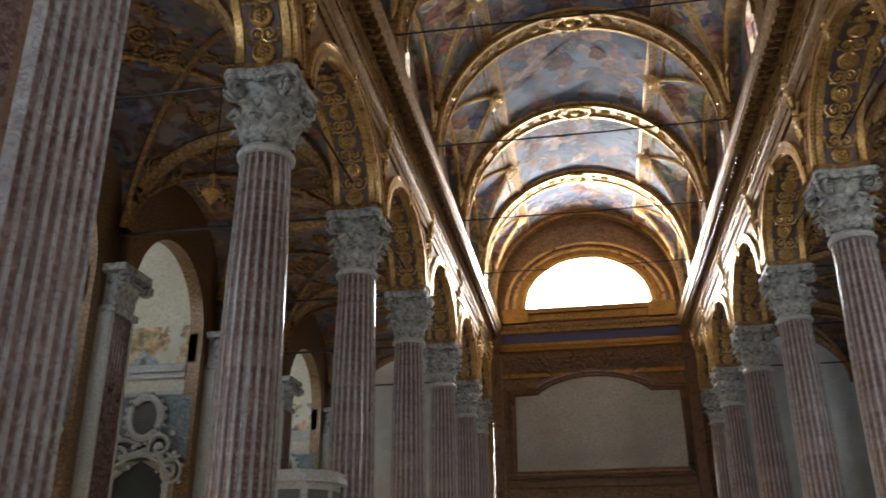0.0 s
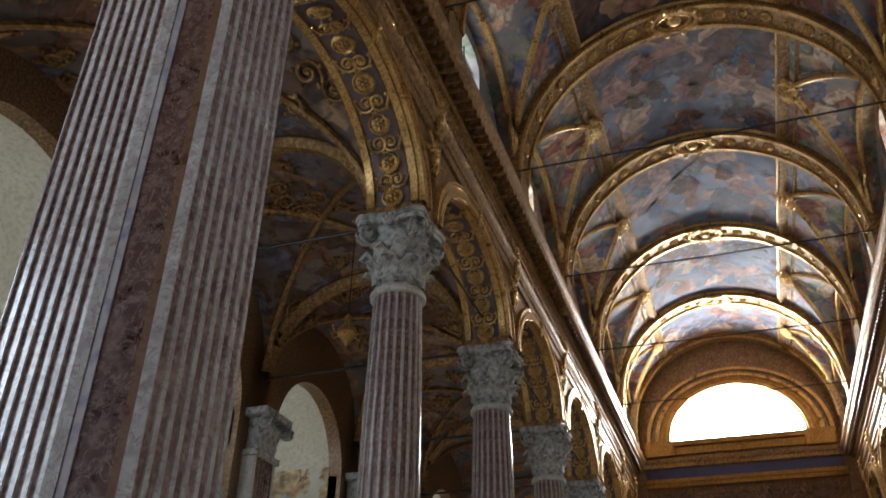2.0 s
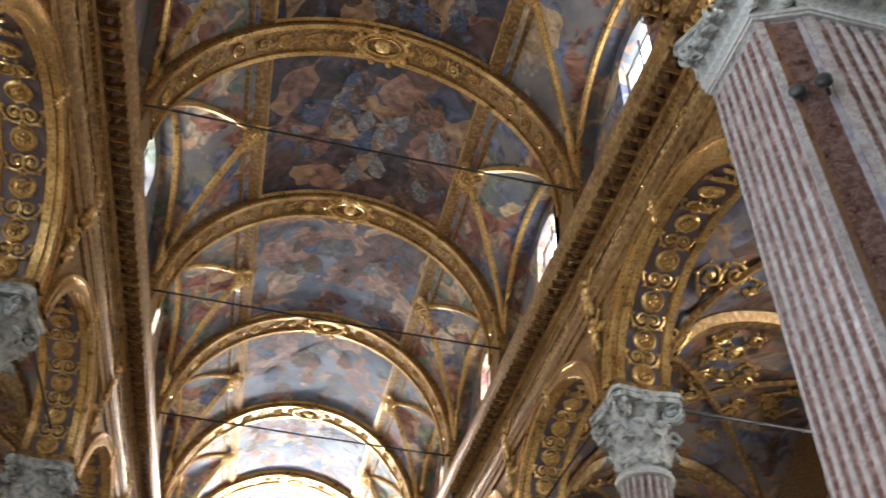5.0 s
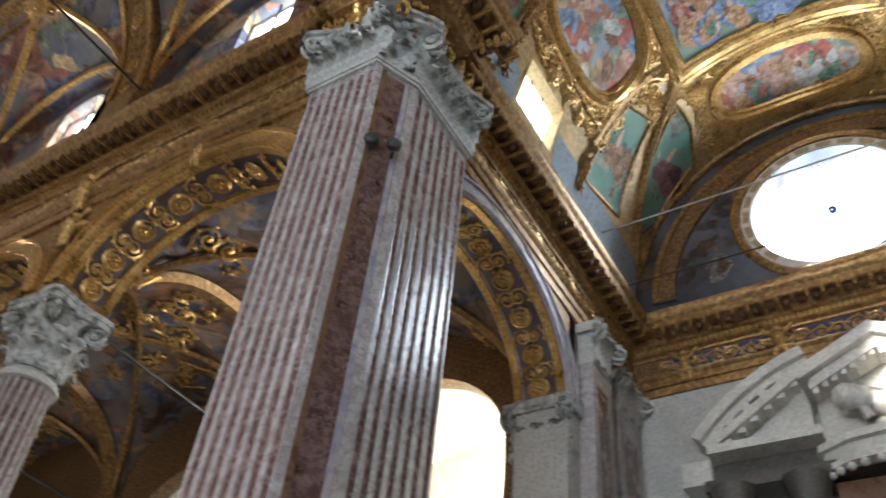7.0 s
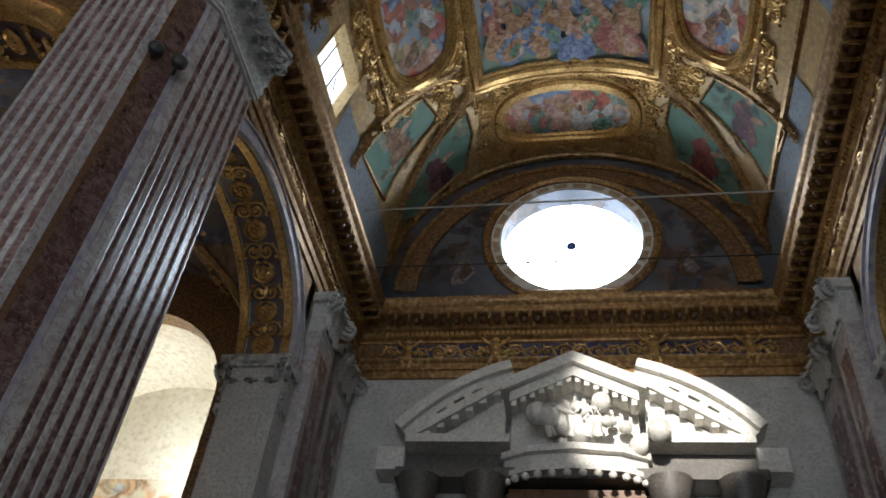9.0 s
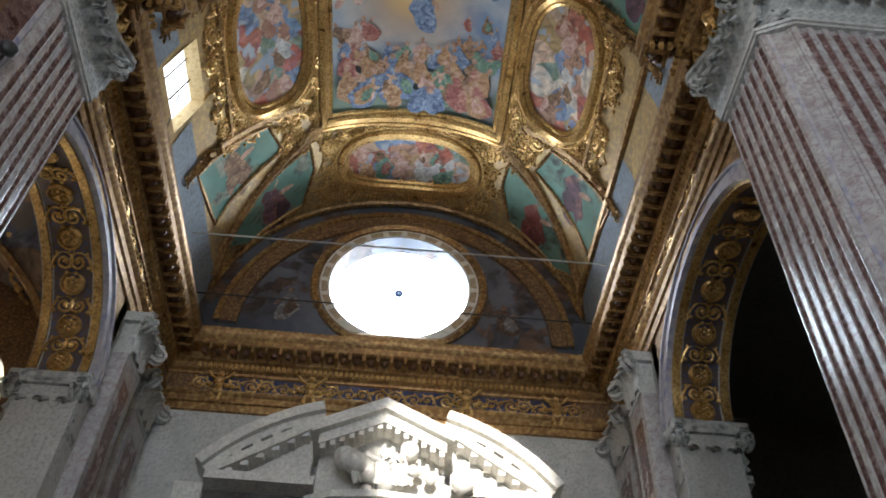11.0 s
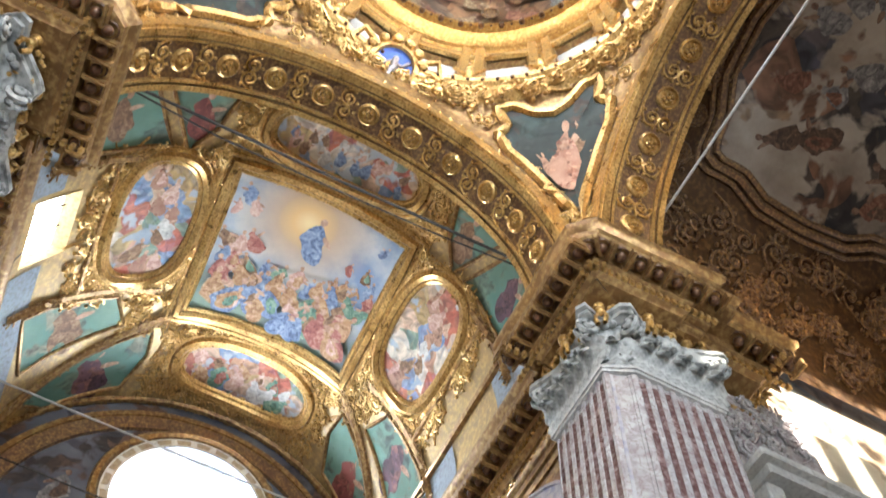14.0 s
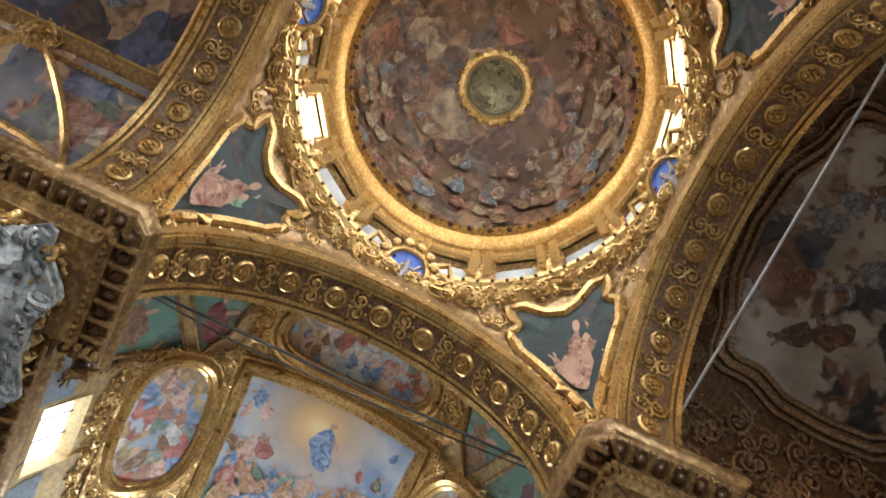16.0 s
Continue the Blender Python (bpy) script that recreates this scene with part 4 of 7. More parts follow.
def nave_column(y, side):
    col = thing("fluted_column", "fluted marble nave column with rose inlay and grey leafy capital", "column", "nave columns", at=pose(side * COLX, y, 0))
    hs, rb, rt = 11.3, 0.72, 0.6
    body = Geo()
    rows = []
    NF = 20
    for z, r in ((1.0, rb), (4.5, rb * 0.995), (8, rb * 0.95), (hs, rt)):
        row = []
        for k in range(NF):
            for f, d in ((0.0, 0), (0.3, 0), (0.36, 0.045), (0.65, 0.065), (0.94, 0.045)):
                a = 2 * math.pi * (k + f) / NF
                row.append(((r - d) * math.cos(a), (r - d) * math.sin(a), z))
        rows.append(row)
    part("shaft", body.grid(rows, True), WHITE, col, "white fluted marble shaft")
    strip = Geo()
    rr = []
    for z, r in ((1.02, rb), (4.5, rb * 0.995), (8, rb * 0.95), (hs - 0.05, rt)):
        rr.append([((r - d) * math.cos(2 * math.pi * f / NF), (r - d) * math.sin(2 * math.pi * f / NF), z) for f, d in ((0.38, 0.036), (0.5, 0.05), (0.65, 0.055), (0.8, 0.05), (0.92, 0.036))])
    me = strip.grid(rr).mesh("flute_inlay", INLAY)
    for k in range(NF):
        part("flute_inlay", me, None, col, at=pose(0, 0, 0, 0, 0, 360 * k / NF))
    part("base", Geo().lathe([(1.05, 0.3), (1.08, 0.42), (1.02, 0.55), (0.9, 0.6), (0.86, 0.7), (0.93, 0.8), (0.93, 0.9), (0.78, 0.96), (0.72, 1.02)], 32), WHITE, col)
    part("plinth", Geo().box(-1.1, 1.1, -1.1, 1.1, 0, 0.3, 0.02), WHITE, col)
    part("astragal", Geo().lathe([(rt, -0.12), (rt + 0.09, -0.1), (rt + 0.1, 0), (rt + 0.05, 0.08), (rt, 0.1)], 28, (0, 0, hs)), PALE, col)
    column_capital(col, hs + 0.05, rt, 1.95)
    part("impost", Geo().box(-0.8, 0.72, -0.72, 0.72, hs + 2.0, ARCH_Z + 0.45, 0.05), OCHRE, col, "gilded impost block")
    return col


first = nave_column(BAY0, 1)
for k in range(5):
    for side in (1, -1):
        if (k, side) != (0, 1):
            copy_thing(first, pose(side * COLX, BAY0 + BAY * k, 0, 0, 0, 0 if side > 0 else 180))


def flute_face(L, n, d=0.05):
    """Plan line of a fluted pilaster face of length L with n flutes."""
    pts = [(0, 0)]
    step = L / n
    for k in range(n):
        a = k * step + step * 0.3
        b = (k + 1) * step - step * 0.02 - step * 0.08
        pts += [(a, 0), (a + 0.012, d * 0.75), ((a + b) / 2, d), (b - 0.012, d * 0.75), (b, 0)]
    return pts + [(L, 0)]


def crossing_pier(sx, sy, label, fa=0.57, fb=0.57, ex=8.5, ey=8.25, strip_mat=None):
    """A square corner pier: two fluted faces to the crossing and a chamfer with a sunk marble strip.
    fa, fb: how far the chamfer cuts into each face."""
    p = thing("crossing_pier", label, "pier", "piers of the crossing")
    c = PF
    S = lambda x, y, z: (sx * x, sy * y, z)
    Z = lambda u, v, z: S(u, v, z)
    Ly, Lx = ey - c - fa, ex - c - fb
    A, B = Vector((c, c + fa)), Vector((c + fb, c))
    across = (B - A)
    nin = Vector((across.y, -across.x)).normalized() * -1          # into the pier
    zt = 15.6
    line = [(c + d, ey - u) for u, d in flute_face(Ly, 7)][:-1]
    mid = [A, A + across * 0.16, A + across * 0.16 + nin * 0.05, A + across * 0.84 + nin * 0.05, A + across * 0.84, B]
    line += [tuple(q) for q in mid] + [(c + fb + u, c + d) for u, d in flute_face(Lx, 7)][1:]
    part("shaft", Geo().prism(line + [(ex, ey)], 1.3, zt, Z), WHITE, p, "white fluted marble pier shaft", False)
    part("core", Geo().prism([(c + 0.6, ey + 0.02), (c + 0.67, c + 0.67), (ex + 0.02, c + 0.6), (ex + 0.02, ey + 0.02)], 0, 17.6, Z), PALE, p, "", False)
    part("plinth", Geo().prism([(c - 0.25, ey + 0.2), (c - 0.25, c + fa - 0.1), (c + fb - 0.1, c - 0.25), (ex + 0.2, c - 0.25), (ex + 0.2, ey + 0.2)], 0, 1.3, Z), WHITE, p, "", False)
    for k in range(7):
        for f in (0, 1):
            step = (Lx if f else Ly) / 7
            a, b = k * step + step * 0.33, (k + 1) * step - step * 0.13
            q = Geo()
            z0, z1 = 1.35, zt - 0.25
            prof = [(a + (b - a) * i / 4, 0.02 + 0.022 * math.sin(math.pi * i / 4)) for i in range(5)]
            if f:
                q.grid([[S(c + fb + u, c + d, z) for u, d in prof] for z in (z0, z1)])
            else:
                q.grid([[S(c + d, ey - u, z) for u, d in prof] for z in (z0, z1)])
            part("flute_inlay", q, INLAY, p)
    part("core_top", Geo().prism([(c - 0.1, ey), (c - 0.1, c + fa), (c + fb, c - 0.1), (ex, c - 0.1), (ex, ey)], zt + 1.45, 17.7, Z), OCHRE, p, "", False)

    def strip(f0, f1, out, z0, z1, mat, name):
        P, Q = A + across * f0 + nin * out, A + across * f1 + nin * out
        part(name, Geo().prism([tuple(P), tuple(Q), tuple(Q + nin * 0.08), tuple(P + nin * 0.08)], z0, z1, Z), mat, p, "", False)
    # reveals of the sunk strip: brown and lilac reflections put into their colour
    strip(0.17, 0.27, 0.012, 1.5, zt - 0.12, strip_mat or BROWN, "brown_border" if strip_mat is None else "pale_border")
    strip(0.73, 0.83, 0.012, 1.5, zt - 0.12, LILAC, "lilac_border")
    strip(0.27, 0.73, 0.03, 1.5, zt - 0.2, strip_mat or ROSE, "marble_strip")
    # capital: two astragals, bell, leaves, horned abacus with scrolls at its corners
    for o, z0, z1 in ((0.05, zt - 0.1, zt - 0.02), (0.09, zt - 0.02, zt + 0.08)):
        n2 = [(c - o, ey + o), (c - o, c + fa - o * 0.4), (c + fb - o * 0.4, c - o), (ex + o, c - o), (ex + o, ey + o)]
        part("astragal", Geo().prism(n2, z0, z1, Z), PALE, p, "", False)
    rows = []
    for o, z in ((0.02, zt + 0.06), (0.02, zt + 0.8), (-0.1, zt + 1.15), (-0.3, zt + 1.42)):
        rows.append([S(x, y, z) for x, y in ((ex, ey + 0.02), (c + o, ey), (c + o, c + fa), (c + fb, c + o), (ex, c + o))])
    cap = part("capital", Geo().grid(rows), CAPGREY, p, "weathered grey leafy pier capital, carving hollows painted dark")
    horn = [(c - 0.34, ey + 0.3), (c - 0.42, ey + 0.12), (c - 0.16, c + fa + Ly * 0.72), (c - 0.1, c + fa + Ly * 0.5), (c - 0.16, c + fa + Ly * 0.25), (c - 0.52, c + fa - 0.16), (c - 0.42, c + fa - 0.36),
            (c + 0.02, c + 0.02),
            (c + fb - 0.36, c - 0.42), (c + fb - 0.16, c - 0.52), (c + fb + Lx * 0.25, c - 0.16), (c + fb + Lx * 0.5, c - 0.1), (c + fb + Lx * 0.72, c - 0.16), (ex + 0.12, c - 0.42), (ex + 0.3, c - 0.34), (ex + 0.3, ey + 0.3)]
    cen = Vector((ex, ey))
    lip = [tuple(cen + (Vector(q) - cen) * 1.03) for q in horn]
    part("abacus", Geo().prism(horn, zt + 1.38, zt + 1.5, Z).prism(lip, zt + 1.5, zt + 1.63, Z), CAPGREY, cap, "", False)

    def onface(me, x, y, z, turn, size=1.0):
        m = Matrix.Translation(S(x, y, z)) @ Matrix.Rotation(math.atan2(sy * math.sin(turn), sx * math.cos(turn)), 4, "Z") @ Matrix.Scale(size, 4)
        part(me.name.split(".")[0], me, None, cap, at=m)
    W, So = math.pi, -math.pi / 2
    for k in range(5):
        onface(LEAF_A, c + 0.02, ey - Ly * (k + 0.5) / 5, zt + 0.08, W, 0.95)
        onface(LEAF_A, c + fb + Lx * (k + 0.5) / 5, c + 0.02, zt + 0.08, So, 0.95)
    for k in range(6):
        onface(LEAF_B, c + 0.03, ey - Ly * k / 5, zt + 0.1, W, 0.98)
        onface(LEAF_B, c + fb + Lx * k / 5, c + 0.03, zt + 0.1, So, 0.98)
    onface(LEAF_A, c + fb * 0.5, c + fa * 0.5, zt + 0.08, -3 * math.pi / 4, 0.95)
    for x, y, t in ((c - 0.24, c + fa - 0.1, W * 0.93), (c + fb - 0.1, c - 0.24, -W * 0.43), (c - 0.2, ey - 0.02, W * 0.85), (ex - 0.02, c - 0.2, -W * 0.35)):
        onface(VOL, x, y, zt + 1.14, t, 0.95)
    for x, y, t in ((c - 0.06, c + fa + Ly * 0.33, W * 1.1), (c - 0.06, c + fa + Ly * 0.67, W * 0.9), (c + fb + Lx * 0.33, c - 0.06, -W * 0.6), (c + fb + Lx * 0.67, c - 0.06, -W * 0.4)):
        onface(VOL, x, y, zt + 1.16, t, 0.6)
    for x, y, t in ((c - 0.1, c + fa + Ly / 2, W), (c + fb + Lx / 2, c - 0.1, So), (c + fb / 2 - 0.12, c + fa / 2 - 0.12, -3 * math.pi / 4)):
        onface(FLOWER, x, y, zt + 1.5, t, 1.25)
    # gilded leaves between abacus and cornice
    g = Geo()
    for k in range(5):
        for P, nn in (((c - 0.14, c + fa + Ly * (k + 0.5) / 5), (-1, 0)), ((c + fb + Lx * (k + 0.5) / 5, c - 0.14), (0, -1))):
            g.join(Geo().tube([(0, -0.1, 0.02), (0.12, 0.12, 0.1), (0.02, 0.34, 0.16), (-0.1, 0.2, 0.12)], 0.06, 5).ball(0, 0.05, 0.08, 0.12, 7)
                   .moved(Matrix.Translation(S(*P, 17.3)) @ Matrix((Vector((-sy * nn[1], sx * nn[0], 0)), Vector((0, 0, 1)), Vector((sx * nn[0], sy * nn[1], 0)))).transposed().to_4x4()))
    tagged(part("gilded_crest", g, GOLD, cap, "gilded leaves above the capital"), kind="stuff")
    return p


crossing_pier(1, 1, "fluted white and rose marble crossing pier with red strip and spotlights", 0.37, 0.92, 9.3, 8.4)
crossing_pier(-1, 1, "fluted white and rose marble crossing pier with red strip", 0.2, 0.97, 8.6, 8.1)
crossing_pier(1, -1, "fluted white and rose marble crossing pier with pinkish strip", 0.57, 0.25, 8.45, 8.9, WHITE)
crossing_pier(-1, -1, "fluted white and rose marble crossing pier with red strip")

# beads under the cornice
bead = Geo().ball(0, 0, 0, 0.125, 10).lathe([(0.17, 0.1), (0.2, 0.13), (0.17, 0.16)], 10)
bead = bead.mesh("bead", BEAD)
spots = sorted(along(RING, 0.42, 0.38), key=lambda p: math.hypot(p[0], p[1]))
for x, y, a in spots[:300]:
    part("bead", bead, None, cornice, at=pose(x, y, 18.03))
g = Geo()
for x, y, a in spots[300:]:
    g.ball(x, y, 18.03, 0.125, 7)
tagged(part("far_bead", g, BEAD, cornice, "row of dark beads"), kind="stuff")

# ---------------------------------------------------------------- gilded ornament
rnd = random.Random(7)


def scroll(turns=1.6, r=0.42, thick=0.06, flip=1, tail=0.5):
    """A flat acanthus scroll in the xy plane with a curled tip, buds and a tail."""
    g = Geo()
    pth = []
    for i in range(20):
        f = i / 19
        a = f * turns * 2 * math.pi
        rr = r * (1 - 0.85 * f)
        pth.append((rr * math.cos(a) - 0.1, flip * rr * math.sin(a), 0.03 + 0.05 * math.sin(f * 3)))
    pre = [(pth[0][0] + 0.02, -flip * tail * (1 - k / 5), 0.02) for k in range(5)]
    g.tube(pre + pth, thick, 5)
    for k in range(5):
        a = 0.5 + k * 1.25
        g.ball((r + 0.05) * math.cos(a) - 0.1, flip * (r + 0.05) * math.sin(a), 0.04, 0.085, 6)
    g.ball(-0.1, 0, 0.06, 0.1, 6)
    return g


def relief():
    """A lumpy gilded relief: a plain upright form with leaves to both sides."""
    g = Geo()
    g.ball(0, 0.42, 0.12, 0.15, 8)
    g.ball(0, 0.08, 0.1, 0.22, 8, 1.0)
    g.ball(0, -0.2, 0.08, 0.2, 8)
    for s in (-1, 1):
        g.tube([(s * 0.15, 0.2, 0.1), (s * 0.4, 0.36, 0.14), (s * 0.55, 0.62, 0.08)], 0.07, 6)
        g.tube([(s * 0.1, -0.3, 0.1), (s * 0.2, -0.6, 0.14), (s * 0.12, -0.9, 0.06)], 0.09, 6)
        for k in range(4):
            g.ball(s * (0.35 + 0.14 * k), -0.1 + 0.1 * math.sin(k * 2), 0.05, 0.12 - 0.015 * k, 6)
    return g


def rosette(r=0.3):
    g = Geo().lathe([(r, 0), (r, 0.05), (r * 0.82, 0.09), (r * 0.7, 0.03), (r * 0.4, 0.03)], 14)
    for k in range(6):
        g.ball(r * 0.38 * math.cos(k * 1.047), r * 0.38 * math.sin(k * 1.047), 0.05, r * 0.2, 6)
    return g.ball(0, 0, 0.08, r * 0.2, 6)


SC = [scroll(1.6, 0.42, 0.06, s, 0.5) for s in (1, -1)] + [scroll(1.2, 0.3, 0.05, s, 0.75) for s in (1, -1)]


def seat(p, n, up, size=1.0, spin=0.0):
    """The pose of an ornament lying on a surface at p with normal n, its y along up."""
    n = Vector(n).normalized()
    y = Vector(up) - n * n.dot(Vector(up))
    y.normalize()
    x = y.cross(n)
    m = Matrix((x, y, n)).transposed().to_4x4()
    return Matrix.Translation(p) @ m @ Matrix.Rotation(spin, 4, "Z") @ Matrix.Scale(size, 4)


def lay(g, item, m):
    return g.join(item.moved(m))


# frieze scrolls all round
g = Geo()
for i, (x, y, a) in enumerate(along(INNER, 0.5, 0.89)):
    n = (-math.sin(a) * -1 * -1, 0, 0)
    nx, ny = -math.sin(a), math.cos(a)
    if abs(x) < 21 and y < 40:
        lay(g, SC[i % 4], seat((x, y, 17.17), (nx, ny, 0), (0, 0, 1), 0.62, (i % 2) * 1.57 + 0.4))
tagged(part("frieze_relief", g, GOLD, bpy.data.objects["frieze"], "gilded scrolls on the frieze"), kind="stuff")
setting("frieze_ground", Geo().box(20.635, 20.648, -5.9, 5.9, 16.88, 17.46), NIGHT, "dark blue ground of the transept frieze", False, "frieze")
# modillion blocks between the beads
g = Geo()
for x, y, a in along(RING, 0.42, 0.38):
    if math.hypot(x, y) < 32:
        m = Matrix.Translation((x, y, 18.04)) @ Matrix.Rotation(a, 4, "Z")
        lay(g, Geo().box(-0.26, -0.16, -0.22, 0.27, -0.1, 0.13, 0.015), m)
        lay(g, Geo().box(-0.235, -0.185, -0.16, 0.3, -0.17, -0.1, 0.012), m)
tagged(part("modillion", g, OCHRE, cornice, "small gilded blocks between the beads"), kind="stuff")
# dentil string
g = Geo()
for x, y, a in along(RING, 0.16, 0.70):
    if math.hypot(x, y) < 30:
        lay(g, Geo().box(-0.045, 0.045, -0.05, 0.05, 17.66, 17.82), Matrix.Translation((x, y, 0)) @ Matrix.Rotation(a, 4, "Z"))
tagged(part("dentil", g, GOLD, cornice, "fine gilded dentils"), kind="stuff")
# upright gilded forms on the frieze above columns and piers, and in the spandrels
REL = relief().mesh("gilded_relief", GOLD)
for side in (1, -1):
    for k in range(6):
        y = BAY0 + BAY * k if k < 5 else 55.0
        for z, s in ((16.9, 0.9), (15.6, 0.75)):
            ob = part("gilded_relief", REL, None, None, "gilded stucco relief on the arcade wall", at=seat((side * (FACE - (0.1 if z > 16 else 0.0)), y, z), (-side, 0, 0), (0, 0, 1), s))
            tagged(ob, "", "relief", "stucco reliefs of the nave")
    for k, (y0, y1) in enumerate(BAYS):
        ob = part("gilded_relief", REL, None, None, "gilded stucco relief over the arch crown", at=seat((side * (FACE - 0.03), (y0 + y1) / 2, 16.25), (-side, 0, 0), (0, 0, 1), 0.55))
        tagged(ob, "", "relief", "stucco reliefs of the nave")
for sx in (1, -1):
    for sy in (1, -1):
        for x, y, nx, ny in ((6.06, 7.3, -1, 0), (7.3, 6.06, 0, -1), (6.3, 6.3, -1, -1)):
            ob = part("gilded_relief", REL, None, None, "gilded relief between pier capital and cornice", at=seat((sx * x, sy * y, 17.4), (sx * nx, sy * ny, 0), (0, 0, 1), 0.62))
            tagged(ob, "", "relief", "reliefs over the pier capitals")
for y, s in ((2.4, 0.8), (-2.4, 0.8), (5.2, 0.7), (-5.2, 0.7)):
    ob = part("gilded_relief", REL, None, None, "gilded winged relief on the transept frieze", at=seat((20.6, y, 17.15), (-1, 0, 0), (0, 0, 1), s))
    tagged(ob, "", "relief", "reliefs of the transept frieze")

# arcade arches: mouldings, soffit bands and rosettes
ROS = rosette(0.26).mesh("rosette", GOLD)
for i, arch in enumerate([o for o in bpy.data.objects if o.name.startswith("crossing_arch")]):
    m = Matrix.Rotation(i * math.pi / 2, 4, "Z")
    g = Geo()
    for k in range(25):
        a = math.pi * (k + 0.5) / 25
        p = Vector((AX + 0.73, (AR - 0.02) * math.cos(a), AZ + (AR - 0.02) * math.sin(a)))
        n = Vector((0, -math.cos(a), -math.sin(a)))
        if k % 2 == 0:
            part("rosette", ROS, None, arch, at=m @ seat(p, n, (1, 0, 0), 1.25))
        else:
            for q in (-1, 1):
                lay(g, SC[q > 0], m @ seat(p + Vector((q * 0.26, 0, 0)), n, (1, 0, 0), 0.6, q * 1.3))
    tagged(part("arch_scrolls", g, GOLD, arch, "gilded scrolls between the rosettes"), kind="stuff")
SOFF = stone("soffit_blue", (0.1, 0.07, 0.05), (0.16, 0.1, 0.06), (0.09, 0.1, 0.2), 1.5, 0.5, 0.2, 0.5, 10)


def arch_trim(parent, c, a, b, zs, face, back, to, norm, rimmat=GOLD):
    """Archivolt on the face, a dark soffit band and its rosettes."""
    sc = b / a
    tz = lambda u, d, z: to(u, d, zs + (z - zs) * sc)
    g = Geo()
    for r0, r1, d in ((a - 0.02, a + 0.2, 0.10), (a + 0.2, a + 0.42, 0.06), (a + 0.42, a + 0.5, 0.13)):
        band(g, c, zs, r0, r1, face - d, face + 0.03, tz, 30)
    part("archivolt", g, rimmat, parent, "gilded arch moulding" if rimmat is GOLD else "lilac marble arch moulding")
    g = Geo()
    for d0, d1 in ((face + 0.05, face + 0.25), (back - 0.25, back - 0.05)):
        band(g, c, zs, a - 0.09, a + 0.02, d0, d1, tz, 30)
    part("soffit_edge", g, GOLD, parent)
    part("soffit_band", band(Geo(), c, zs, a - 0.03, a + 0.01, face + 0.3, back - 0.3, tz, 30), SOFF, parent, "dark soffit band")
    n = 17
    sg = Geo()
    for k in range(n):
        t = math.pi * (k + 0.5) / n
        p = Vector(to(c + (a - 0.04) * math.cos(t), (face + back) / 2, zs + (b - 0.04) * math.sin(t)))
        q = Vector(to(c, (face + back) / 2, zs))
        dirn = (q - p).normalized()
        if k % 2 == 0:
            part("rosette", ROS, None, parent, at=seat(p, dirn, norm, 1.15))
        else:
            for q in (-1, 1):
                lay(sg, SC[q > 0], seat(p + Vector(norm) * q * 0.22, dirn, norm, 0.6, q * 1.3))
    tagged(part("soffit_scrolls", sg, GOLD, parent, "gilded scrolls on the soffit"), kind="stuff")


for side in (1, -1):
    par = bpy.data.objects["wall_nave_" + ("east" if side > 0 else "west")]
    for y0, y1 in BAYS:
        arch_trim(par, (y0 + y1) / 2, ARCH_A if y1 - y0 > 7 else 2.6, ARCH_B, ARCH_Z, FACE, FACE + 1.5, lambda u, d, z: (side * d, u, z), (1, 0, 0))
for ya, nmm in ((1, "wall_transept_east_north"), (-1, "wall_transept_east_south")):
    arch_trim(bpy.data.objects[nmm], 12.3, ARCH_A, ARCH_B, ARCH_Z, FACE, FACE + 1.5, lambda u, d, z: (u, ya * d, z), (0, 1, 0), LILAC)
    # gilded spandrels over the pale wall
    g = arch_wall(Geo(), 8.6, 15.9, 12.3, ARCH_A + 0.5, ARCH_B + 0.36, ARCH_Z, 16.3, FACE - 0.02, FACE + 0.02, lambda u, d, z: (u, ya * d, z))
    part("spandrel", g, OCHRE, bpy.data.objects[nmm], "gilded spandrel")

# ---------------------------------------------------------------- nave vault: rib reliefs, medallions, bosses
g = Geo()
gm = Geo()
for y in RIBS[:-1]:
    for k in range(23):
        t = math.pi * (k + 0.5) / 23
        if abs(t - math.pi / 2) < 0.1:
            continue
        p = ((HALF - 0.29) * math.cos(t), y, SPRING + (RISE - 0.29) * math.sin(t))
        n = (-math.cos(t), 0, -math.sin(t))
        lay(g, rosette(0.26) if k % 2 else SC[k % 4], seat(p, n, (0, 1, 0), 1.0 if k % 2 else 0.55, 0.8 * k))
    z = SPRING + RISE - 0.36
    ring = [(0.85 * math.cos(a), y + 0.52 * math.sin(a), z) for a in [2 * math.pi * i / 24 for i in range(24)]]
    gm.tube(ring, 0.11, 6, True)
    gm.tube([(0.62 * x / 0.85, y + (yy - y) * 0.7, zz) for x, yy, zz in ring], 0.06, 5, True)
    for i in range(10):
        a = 2 * math.pi * i / 10
        gm.ball(1.02 * math.cos(a), y + 0.68 * math.sin(a), z, 0.16, 6)
    gm.ball(0, y, z, 0.3, 8, 0.4)
tagged(part("rib_relief", g, GOLD, vault, "gilded rosettes along the ribs"), kind="stuff")
part("rib_medallion", gm, GOLD, vault, "gilded oval medallions on the ribs")
g = Geo()
for y0, y1 in BAYS:
    for s in (1, -1):
        p = Vector((s * (BX - 0.05), (y0 + y1) / 2, main_z(BX) - 0.18))
        n = (-s * 0.6, 0, -0.8)
        lay(g, rosette(0.45), seat(p, n, (0, 1, 0), 1.1))
        for k in range(8):
            lay(g, SC[k % 4], seat(p + Vector((0, 0.5 * math.cos(k * 0.785), 0)) + Vector((s * 0.3, 0, -0.4)) * math.sin(k * 0.785), n, (0, 1, 0), 0.5, k * 0.785))
